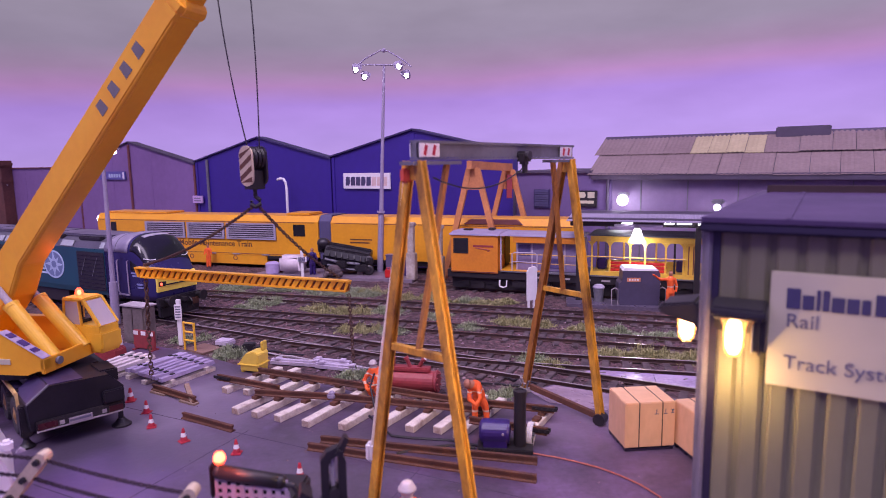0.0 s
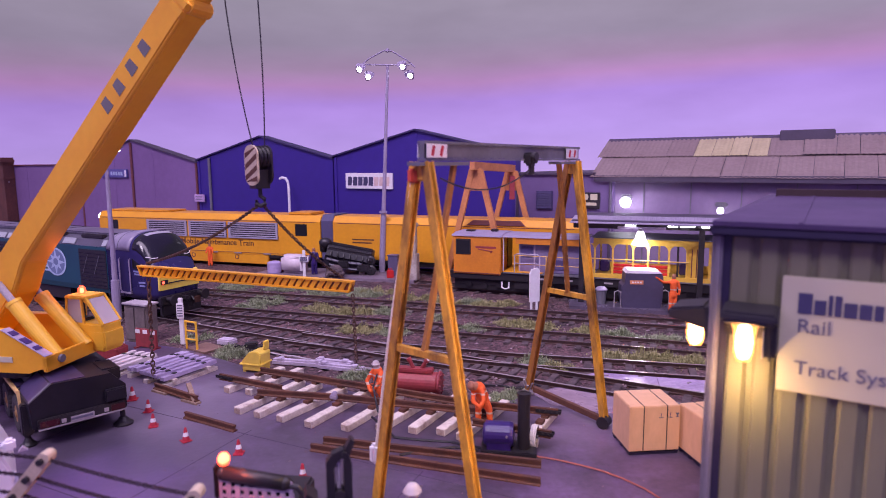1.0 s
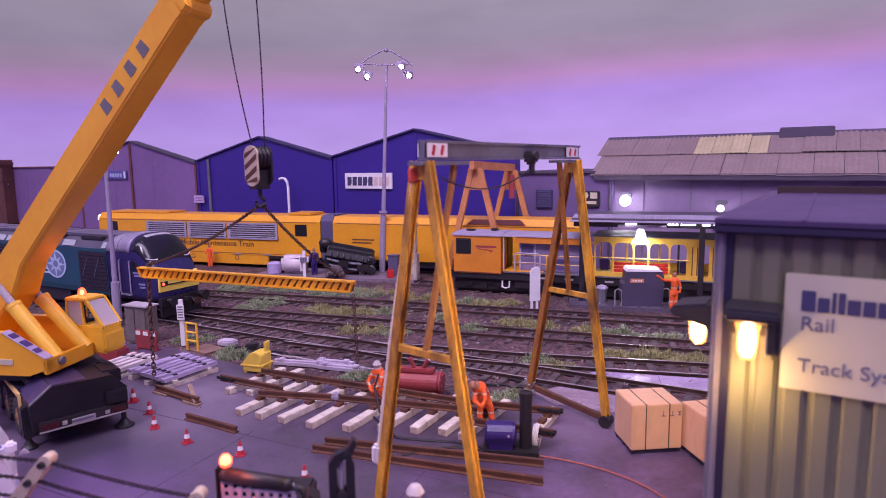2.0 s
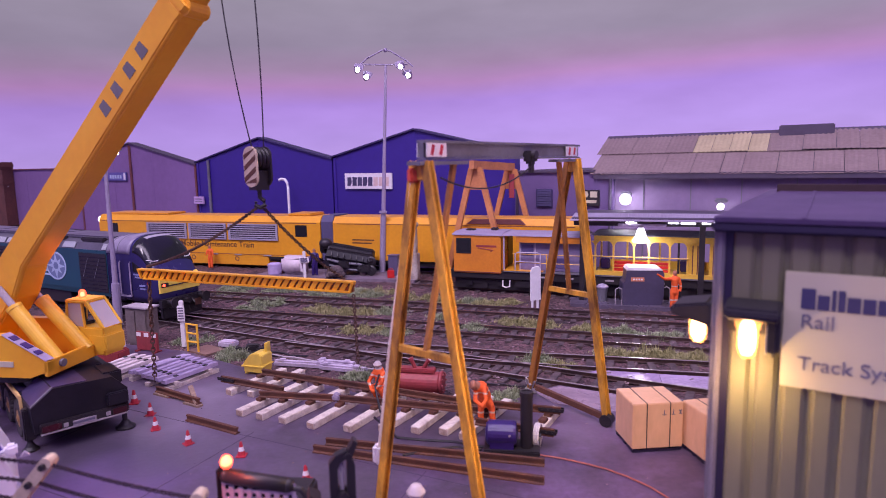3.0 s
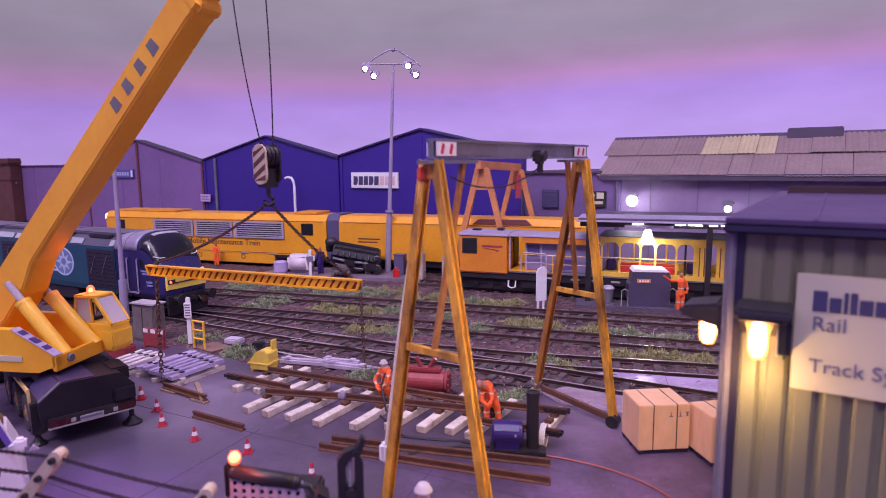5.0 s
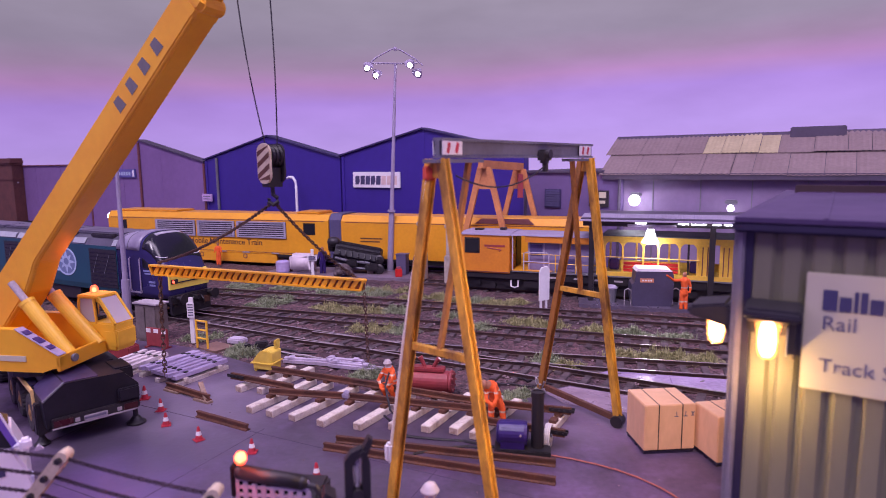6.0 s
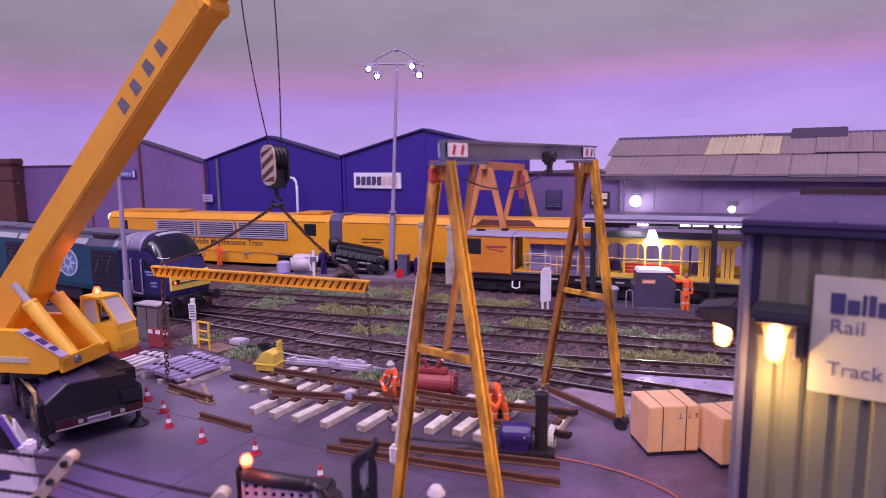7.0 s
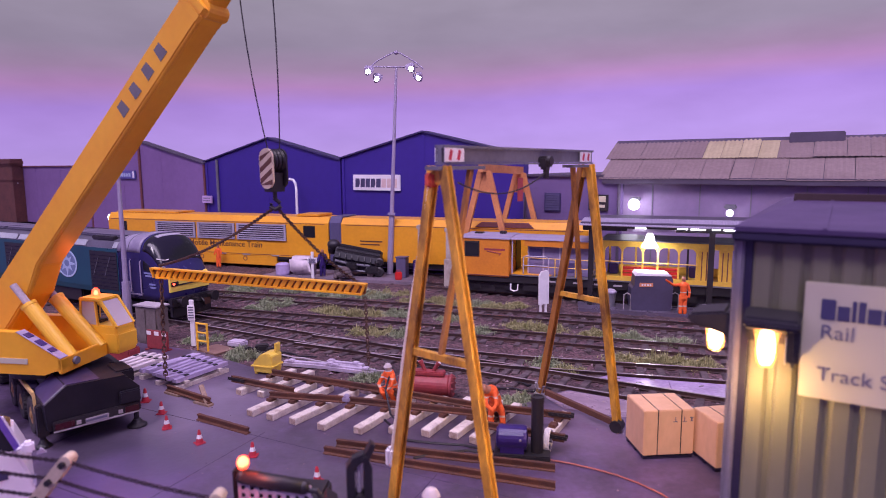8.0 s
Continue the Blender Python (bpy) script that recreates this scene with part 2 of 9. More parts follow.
PALE = surface("pale_sleeper", (0.66, 0.60, 0.52), 0.65, other=(0.32, 0.22, 0.17), amount=0.9, grain=18, big=2.6, bump=0.4, spread=0.16, edge=0.40)
CONCRETE = surface("concrete_grey", (0.40, 0.36, 0.38), 0.8, other=(0.22, 0.19, 0.21), amount=0.6, grain=16, big=1.2, bump=0.3, spread=0.14)
WHITE = surface("white_paint", (0.78, 0.77, 0.78), 0.45, other=(0.55, 0.5, 0.5), amount=0.4, grain=8, bump=0.05, spread=0.04)
CARDBOARD = surface("plywood_crate", (0.74, 0.46, 0.27), 0.6, other=(0.60, 0.34, 0.18), amount=0.5, grain=7, big=1.2, bump=0.08, spread=0.06, streak=0.4)
RED = surface("red_oxide", (0.32, 0.045, 0.055), 0.5, other=(0.15, 0.03, 0.03), amount=0.6, grain=9, spread=0.12)
REDORANGE = surface("cone_red", (0.46, 0.028, 0.05), 0.5, other=(0.3, 0.03, 0.04), amount=0.4, grain=9, big=3, spread=0.06, bump=0.03)
ORANGE_SUIT = surface("hi_vis_orange", (0.85, 0.13, 0.02), 0.7, other=(0.6, 0.07, 0.02), amount=0.4, grain=9, big=3, spread=0.08)
NAVY = surface("warehouse_blue", (0.034, 0.016, 0.215), 0.45, other=(0.032, 0.016, 0.19), amount=0.6, grain=1.5, big=0.12, bump=0.02, spread=0.05)
GREYWALL = surface("warehouse_grey", (0.205, 0.118, 0.285), 0.6, other=(0.155, 0.085, 0.21), amount=0.5, grain=2, big=0.15, bump=0.04, spread=0.05)
BROWN = surface("brown_trim", (0.16, 0.05, 0.05), 0.6, grain=4)
BRICK = surface("dark_brick", (0.13, 0.045, 0.035), 0.85, other=(0.07, 0.03, 0.03), amount=0.6, grain=8, bump=0.3, spread=0.2)
SHEDWALL = surface("shed_wall", (0.215, 0.155, 0.275), 0.65, other=(0.155, 0.109, 0.18), amount=0.5, grain=3, big=0.3, bump=0.05, spread=0.06)
ROOFSHEET = surface("asbestos_sheet", (0.218, 0.164, 0.156), 0.8, other=(0.168, 0.12, 0.117), amount=0.6, grain=5, big=0.35, bump=0.2, spread=0.12)
ROOFLIGHT = surface("rooflight_sheet", (0.43, 0.37, 0.215), 0.5, other=(0.28, 0.235, 0.14), amount=0.5, grain=6, spread=0.1)
HUTWALL = surface("hut_cladding", (0.19, 0.183, 0.115), 0.45, other=(0.135, 0.13, 0.085), amount=0.5, grain=5, big=0.8, bump=0.06, spread=0.06, streak=0.4)
HUTDARK = surface("hut_trim", (0.02, 0.015, 0.045), 0.5, other=(0.014, 0.011, 0.028), amount=0.5, grain=6, spread=0.1)
HUTROOF = surface("hut_roof", (0.060, 0.032, 0.098), 0.5, other=(0.036, 0.023, 0.07), amount=0.6, grain=7, big=0.7, bump=0.2, spread=0.1)
SIGNW = surface("sign_cream", (0.54, 0.50, 0.36), 0.5, other=(0.45, 0.41, 0.28), amount=0.4, grain=6, big=1.5, bump=0.03, spread=0.03)
LETTER = surface("letter_grey", (0.15, 0.14, 0.20), 0.5, grain=6, spread=0.05, bump=0)
RUBBER = surface("tyre_rubber", (0.028, 0.026, 0.028), 0.75, other=(0.10, 0.08, 0.075), amount=0.5, grain=10, big=2, spread=0.2)
GENBLUE = surface("generator_blue", (0.034, 0.016, 0.135), 0.3, other=(0.03, 0.018, 0.08), amount=0.5, grain=6, spread=0.08)
CABINETM = surface("cabinet_violet", (0.10, 0.085, 0.16), 0.5, other=(0.07, 0.06, 0.1), amount=0.5, grain=7, spread=0.08)
RED_CAN = surface("signal_red", (0.55, 0.02, 0.02), 0.4, grain=6)
MASTM = surface("mast_grey", (0.31, 0.27, 0.37), 0.5, other=(0.21, 0.18, 0.25), amount=0.5, grain=6, spread=0.08)
BULBW = glow("lamp_white", (0.9, 0.85, 1.0), 14)
BULBY = glow("lamp_sodium", (1.0, 0.52, 0.27), 20)
LAMPJAR = glow("lamp_jar", (1.0, 0.50, 0.16), 1.3)
LAMPJAR.node_tree.nodes["Principled BSDF"].inputs["Alpha"].default_value = 0.3
BULBO = glow("beacon_orange", (1.0, 0.09, 0.035), 3.0)
BULBO.node_tree.nodes["Principled BSDF"].inputs["Alpha"].default_value = 0.55
BEACONCORE = glow("beacon_core", (1.0, 0.25, 0.11), 9)
# ---- ground, sky, yard ----
def ballast_material():
    mt = surface("ballast", (0.100, 0.052, 0.057), 0.72, other=(0.026, 0.016, 0.02), amount=0.9, grain=12, big=0.5, bump=0.9, spread=0.35)
    n, l = mt.node_tree.nodes, mt.node_tree.links
    vor = n.new("ShaderNodeTexVoronoi")
    vor.inputs["Scale"].default_value = 9 / S
    l.new(n["Texture Coordinate"].outputs["Object"], vor.inputs["Vector"])
    # each stone takes its own brightness
    sep, mr, h2 = n.new("ShaderNodeSeparateColor"), n.new("ShaderNodeMapRange"), n.new("ShaderNodeHueSaturation")
    l.new(vor.outputs["Color"], sep.inputs[0])
    l.new(sep.outputs[0], mr.inputs["Value"])
    mr.inputs["To Min"].default_value, mr.inputs["To Max"].default_value = 0.45, 1.7
    l.new(mr.outputs[0], h2.inputs["Value"])
    l.new([x for x in n if x.type == "HUE_SAT"][0].outputs[0], h2.inputs["Color"])
    l.new(h2.outputs[0], n["Principled BSDF"].inputs["Base Color"])
    for b in [x for x in n if x.type == "BUMP"]:
        b.inputs["Distance"].default_value = 0.06 * S
        l.new(vor.outputs["Distance"], b.inputs["Height"])
    return mt


BALLAST = ballast_material()
YARD = surface("yard_concrete", (0.134, 0.084, 0.182), 0.33, other=(0.036, 0.026, 0.042), amount=0.9, grain=7, big=0.62, bump=0.22, spread=0.26, sheen=0.55)


def weather(mt, tint, scale, low, high, amount):
    """Broad patches of a second tint, spread by noise, over a finished surface."""
    n, l = mt.node_tree.nodes, mt.node_tree.links
    b = n["Principled BSDF"]
    no, mr, mx = n.new("ShaderNodeTexNoise"), n.new("ShaderNodeMapRange"), n.new("ShaderNodeMix")
    no.inputs["Scale"].default_value, no.inputs["Detail"].default_value, no.inputs["Roughness"].default_value = scale / S, 5, 0.6
    l.new(n["Texture Coordinate"].outputs["Object"], no.inputs["Vector"])
    mr.inputs["From Min"].default_value, mr.inputs["From Max"].default_value, mr.inputs["To Max"].default_value = low, high, amount
    l.new(no.outputs["Fac"], mr.inputs["Value"])
    mx.data_type = "RGBA"
    mx.inputs["B"].default_value = (*tint, 1)
    l.new(mr.outputs[0], mx.inputs["Factor"])
    l.new(b.inputs["Base Color"].links[0].from_socket, mx.inputs["A"])
    l.new(mx.outputs["Result"], b.inputs["Base Color"])
    return mt


weather(YARD, (0.070, 0.052, 0.080), 0.16, 0.42, 0.60, 0.8)
weather(YARD, (0.19, 0.135, 0.25), 1.6, 0.55, 0.75, 0.45)


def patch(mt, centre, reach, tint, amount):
    """One broad paler or darker patch with a ragged edge, painted round a place of the plan."""
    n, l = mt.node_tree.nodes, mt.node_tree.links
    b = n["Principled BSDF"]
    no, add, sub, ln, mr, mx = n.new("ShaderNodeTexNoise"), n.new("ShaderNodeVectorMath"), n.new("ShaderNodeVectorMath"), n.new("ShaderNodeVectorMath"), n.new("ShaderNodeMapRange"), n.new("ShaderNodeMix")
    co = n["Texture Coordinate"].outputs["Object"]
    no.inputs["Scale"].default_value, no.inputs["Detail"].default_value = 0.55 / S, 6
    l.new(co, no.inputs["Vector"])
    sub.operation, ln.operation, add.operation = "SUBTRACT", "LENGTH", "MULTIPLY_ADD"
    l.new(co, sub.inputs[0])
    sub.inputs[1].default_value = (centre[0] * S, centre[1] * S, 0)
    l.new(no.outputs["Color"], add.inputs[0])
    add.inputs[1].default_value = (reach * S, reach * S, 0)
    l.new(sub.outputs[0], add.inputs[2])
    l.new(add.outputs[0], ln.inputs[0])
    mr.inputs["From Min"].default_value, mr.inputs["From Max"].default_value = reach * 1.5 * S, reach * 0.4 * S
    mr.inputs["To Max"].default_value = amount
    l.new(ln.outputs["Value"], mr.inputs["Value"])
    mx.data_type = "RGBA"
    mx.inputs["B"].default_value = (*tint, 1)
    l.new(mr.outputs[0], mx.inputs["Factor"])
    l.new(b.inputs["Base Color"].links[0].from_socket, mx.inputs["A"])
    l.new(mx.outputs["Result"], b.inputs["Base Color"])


# paler and darker patches put the yard's uneven light into its colour
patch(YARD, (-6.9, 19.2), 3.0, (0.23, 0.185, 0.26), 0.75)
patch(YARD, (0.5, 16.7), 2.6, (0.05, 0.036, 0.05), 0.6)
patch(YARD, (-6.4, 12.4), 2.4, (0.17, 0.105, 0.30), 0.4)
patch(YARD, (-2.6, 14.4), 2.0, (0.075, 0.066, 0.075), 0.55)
# the dark patches from here put crane shadow and stain into the colour
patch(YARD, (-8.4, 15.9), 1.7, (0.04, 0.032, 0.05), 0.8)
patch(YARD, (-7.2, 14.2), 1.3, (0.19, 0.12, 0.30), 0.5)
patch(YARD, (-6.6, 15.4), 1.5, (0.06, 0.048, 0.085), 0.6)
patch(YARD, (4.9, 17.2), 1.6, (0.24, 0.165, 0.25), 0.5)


def sheet(x0, x1, y0, y1, step, z, rough):
    """A grid with a rough surface."""
    nx, ny = int((x1 - x0) / step), int((y1 - y0) / step)
    rng = np.random.default_rng(4)
    zz = z + rough * rng.standard_normal((ny + 1, nx + 1))
    vs = [((x0 + i * step) * S, (y0 + j * step) * S, zz[j, i] * S) for j in range(ny + 1) for i in range(nx + 1)]
    fs = [(j * (nx + 1) + i, j * (nx + 1) + i + 1, (j + 1) * (nx + 1) + i + 1, (j + 1) * (nx + 1) + i) for j in range(ny) for i in range(nx)]
    me = bpy.data.meshes.new("sheet")
    me.from_pydata(vs, [], fs)
    return me


ground_me = sheet(-120, 120, -44, 116, 4.0, -0.35, 0.0)
ground_me.materials.append(BALLAST)
tagged(new("ground", ground_me), "brown gravelly baseboard ground under the yard", "ground", kind="structure")
ballast_me = sheet(-62, 48, 8, 62, 0.22, -0.12, 0.028)
ballast_me.materials.append(BALLAST)
tagged(new("ballast", ballast_me), "dark brown track ballast between the rails", "ballast", kind="structure")

YARD_EDGE = [(-60, -40), (45, -40), (45, -1.5), (9.2, 16.5), (5.4, 18.45), (3.85, 19.3), (3.1, 18.9), (2.3, 18.2), (0.9, 17.6), (-1.6, 18.2),
             (-3.6, 19.6), (-5.4, 20.3), (-7.7, 22.1), (-10.2, 23.9), (-14.5, 25.6), (-22, 29.2), (-60, 47)]
bm = geo()
prism(bm, YARD_EDGE, -0.34, 0.0, "z")
yard = tagged(part("pavement", bm, YARD), "worn purple-grey concrete yard with painted shade and dark expansion joints", "pavement", kind="structure")
JOINT = surface("joint_tar", (0.08, 0.058, 0.095), 0.8, grain=9)
for a, b in (((-12, 19.2), (9, 9.0)), ((-20, 18.6), (5, 6.4)), ((-9.6, 18.2), (-13.5, 9)), ((-5.2, 16.2), (-9.2, 7.6)), ((-0.4, 13.8), (-3.6, 6.6))):
    bm = geo()
    bar(bm, (*a, 0.001), (*b, 0.001), 0.02, 0.008)
    part("joint", bm, JOINT, yard)


def sky_material():
    mt = bpy.data.materials.new("glowing_dusk_sky")
    mt.use_nodes = True
    n, l = mt.node_tree.nodes, mt.node_tree.links
    n.clear()
    out, em, co, mp = n.new("ShaderNodeOutputMaterial"), n.new("ShaderNodeEmission"), n.new("ShaderNodeTexCoord"), n.new("ShaderNodeMapping")
    l.new(co.outputs["Object"], mp.inputs["Vector"])
    mp.inputs["Scale"].default_value = (1 / S, 1 / S, 1 / S)
    sep, no1, no2 = n.new("ShaderNodeSeparateXYZ"), n.new("ShaderNodeTexNoise"), n.new("ShaderNodeTexNoise")
    wide = n.new("ShaderNodeMapping")
    wide.inputs["Scale"].default_value = (0.026, 0.026, 0.075)
    l.new(mp.outputs[0], sep.inputs[0])
    l.new(mp.outputs[0], wide.inputs["Vector"])
    l.new(wide.outputs[0], no1.inputs["Vector"])
    l.new(wide.outputs[0], no2.inputs["Vector"])
    no1.inputs["Scale"].default_value, no1.inputs["Detail"].default_value = 1.0, 4
    no2.inputs["Scale"].default_value, no2.inputs["Detail"].default_value = 2.6, 6
    # height above the ground, tilted a little, made uneven by the cloud noise
    h1, h2, h3 = n.new("ShaderNodeMath"), n.new("ShaderNodeMath"), n.new("ShaderNodeMapRange")
    h1.operation, h2.operation = "MULTIPLY_ADD", "MULTIPLY_ADD"
    l.new(sep.outputs["X"], h1.inputs[0])
    h1.inputs[1].default_value = -0.03
    l.new(sep.outputs["Z"], h1.inputs[2])
    l.new(no1.outputs["Fac"], h2.inputs[0])
    h2.inputs[1].default_value = 3.0
    l.new(h1.outputs[0], h2.inputs[2])
    h3.inputs["From Min"].default_value, h3.inputs["From Max"].default_value = -1.2, 48.8
    l.new(h2.outputs[0], h3.inputs["Value"])
    ramp = n.new("ShaderNodeValToRGB")
    l.new(h3.outputs[0], ramp.inputs[0])
    el = ramp.color_ramp.elements
    el[0].position, el[0].color = 0.12, (0.50, 0.335, 0.735, 1)
    el[1].position, el[1].color = 1.0, (0.22, 0.19, 0.26, 1)
    for p, c in ((0.30, (0.445, 0.288, 0.745)), (0.42, (0.40, 0.238, 0.685)), (0.485, (0.435, 0.23, 0.50)), (0.54, (0.34, 0.225, 0.38)), (0.62, (0.295, 0.24, 0.35)), (0.8, (0.32, 0.275, 0.37))):
        e = el.new(p)
        e.color = (*c, 1)
    val, hsv = n.new("ShaderNodeMapRange"), n.new("ShaderNodeHueSaturation")
    val.inputs["To Min"].default_value, val.inputs["To Max"].default_value = 0.84, 1.17
    l.new(no2.outputs["Fac"], val.inputs["Value"])
    # the painted sky is a little paler towards one end
    pale, mul = n.new("ShaderNodeMapRange"), n.new("ShaderNodeMath")
    pale.inputs["From Min"].default_value, pale.inputs["From Max"].default_value = -60, 15
    pale.inputs["To Min"].default_value, pale.inputs["To Max"].default_value = 0.88, 1.0
    l.new(sep.outputs["X"], pale.inputs["Value"])
    mul.operation = "MULTIPLY"
    l.new(val.outputs[0], mul.inputs[0])
    l.new(pale.outputs[0], mul.inputs[1])
    l.new(mul.outputs[0], hsv.inputs["Value"])
    l.new(ramp.outputs[0], hsv.inputs["Color"])
    l.new(hsv.outputs[0], em.inputs["Color"])
    # the board gives off its own light instead of being lit by lamps
    em.inputs["Strength"].default_value = 1.12
    l.new(em.outputs[0], out.inputs["Surface"])
    return mt


bm = geo()
rows = []
for i in range(49):
    a = radians(-68 + 136 * i / 48)
    rows.append([bm.verts.new((112 * math.sin(a), 112 * math.cos(a), z)) for z in (-1, 90)])
for p, q in zip(rows, rows[1:]):
    bm.faces.new((q[0], p[0], p[1], q[1]))
tagged(part("backdrop", bm, sky_material(), smooth=True), "painted lavender and grey dusk sky backdrop that glows by itself", "backdrop", kind="structure")

# ---- tracks ----
def sweep(bm, pts, prof):
    rings = []
    pts = [Vector(p) for p in pts]
    for i, p in enumerate(pts):
        d = (pts[min(i + 1, len(pts) - 1)] - pts[max(i - 1, 0)]).normalized()
        side = Vector((d.y, -d.x, 0))
        rings.append([bm.verts.new(p + side * a + Vector((0, 0, b))) for a, b in prof])
    n = len(prof)
    for a, b in zip(rings, rings[1:]):
        for k in range(n):
            bm.faces.new((a[k], a[(k + 1) % n], b[(k + 1) % n], b[k]))
    bm.faces.new(rings[0])
    bm.faces.new(rings[-1][::-1])
    bmesh.ops.recalc_face_normals(bm, faces=bm.faces[:])
    return bm


RAIL_PROF = [(-0.075, -0.10), (0.075, -0.10), (0.075, -0.075), (0.02, -0.06), (0.02, 0.02), (0.04, 0.03), (0.04, 0.062), (-0.04, 0.062), (-0.04, 0.03), (-0.02, 0.02), (-0.02, -0.06), (-0.075, -0.075)]
HEAD_PROF = [(-0.039, 0.063), (0.039, 0.063), (0.039, 0.070), (-0.039, 0.070)]
GAUGE = 1.25


def along(pts, step):
    """Places and headings at even steps along a line of points."""
    out, left = [], 0.0
    pts = [Vector(p) for p in pts]
    for a, b in zip(pts, pts[1:]):
        l = (b - a).length
        t = left
        while t < l:
            out.append((a.lerp(b, t / l), math.degrees(math.atan2(b.y - a.y, b.x - a.x))))
            t += step
        left = t - l
    return out


bm = geo()
box(bm, -0.13, 0.13, -1.15, 1.15, -0.22, -0.058, bevel=0.02)
sleeper_me = part("sleeper", bm, SLEEPER)
SLEEPER_MESH = sleeper_me.data
bpy.data.objects.remove(sleeper_me)


def track(pts, label, near=(-99, 99), top=None):
    line = [Vector((*p, 0)) for p in pts]
    t = thing("track", (line[0].x, line[0].y, 0), 0, label, "railway track", "yard tracks", "structure")
    for sgn in (-1, 1):
        off = []
        for i, p in enumerate(line):
            d = (line[min(i + 1, len(line) - 1)] - line[max(i - 1, 0)]).normalized()
            off.append(p + Vector((-d.y, d.x, 0)) * sgn * GAUGE / 2)
        bm = sweep(geo(), off, RAIL_PROF)
        r = part("rail", bm, TRACKRUST, t, at=line[0])
        part("rail_head", sweep(geo(), off, HEAD_PROF), top or RAILTOP, r, "polished running surface", at=line[0])
    for p, a in along(line, 0.72):
        if near[0] < p.x < near[1]:
            o = new("sleeper", SLEEPER_MESH)
            o.parent = t
            o.matrix_basis = spot(p.x - line[0].x, p.y - line[0].y, 0, a + 2 * math.sin(p.x * 7))
    return t


def line_pts(p, q, x0, x1, n=2):
    k = (q[1] - p[1]) / (q[0] - p[0])
    return [(x, p[1] + k * (x - p[0])) for x in np.linspace(x0, x1, n)]


A0, A1 = (-6.4, 25.7), (7.45, 18.25)
track(line_pts(A0, A1, -45, 40), "rusty near yard track on dark oily sleepers", (-26, 13))
track(line_pts((-7.1, 29.0), (9.6, 23.5), -40, 40), "rusty yard track among weeds", (-26, 16), DULLTOP)
track(line_pts((-8.1, 33.2), (11.0, 27.0), -45, 42), "rusty overgrown yard track", (-26, 16), DULLTOP)
track([(-6.2, 25.35), (-2.6, 23.75), (0.0, 23.05), (2.47, 22.2), (8.45, 20.75), (20, 18.0), (40, 13.2)], "rusty turnout track leaving the near track", (-2.5, 16))
E0, E1 = (1.5, 36.0), (9.6, 32.8)
track(line_pts(E0, E1, -1.5, 42), "back siding under the wagons", (-30, 20), DULLTOP)
F0 = (-8.3, 44.0)
F_DIR = -19.0
track(line_pts(F0, (0, F0[1] + math.tan(radians(F_DIR)) * 8.3), -60, 45), "rear siding under the maintenance train", (-30, 12), DULLTOP)

# wet sheets between the near track and the turnout
# the lilac base colour includes the sky reflected on the sheets
SHEETM = surface("wet_infill", (0.40, 0.30, 0.48), 0.12, other=(0.17, 0.12, 0.2), amount=0.7, grain=8, big=0.7, bump=0.14, spread=0.16, sheen=0.7)
infill = thing("infill_panel", (5.2, 20.5, -0.02), 0, "wet purple-grey infill sheet lying between two tracks", "infill panel", kind="structure")
for q in ([(4.98, 20.45), (5.5, 20.75), (7.42, 20.22), (7.2, 19.24)], [(7.21, 19.235), (7.43, 20.215), (9.6, 19.68), (9.4, 18.05)], [(9.41, 18.045), (9.61, 19.675), (12.4, 18.98), (12.4, 16.42)]):
    bm = geo()
    prism(bm, [(x - 5.2, y - 20.5) for x, y in q], -0.05, 0.0, "z")
    part("sheet", bm, SHEETM, infill)
# small bright plates stand in for glints of the lamps
for x, y, a in ((6.35, 19.98, 20), (6.9, 20.25, -15), (8.3, 19.6, 35), (5.75, 20.4, 5)):
    bm = geo()
    box(bm, -0.09, 0.09, -0.03, 0.03, 0, 0.025, Matrix.Translation((x - 5.2, y - 20.5, 0.0)) @ Matrix.Rotation(radians(a), 4, "Z"))
    part("lifting_eye", bm, RAILTOP, infill, "bright metal plate placed as a lamp glint")


# ---- buildings along the back ----
W_DIR = -32.0


def on_wall(s, back=0.0):
    a = radians(W_DIR)
    return (-2 + s * math.cos(a) - back * math.sin(a), 50 + s * math.sin(a) + back * math.cos(a))


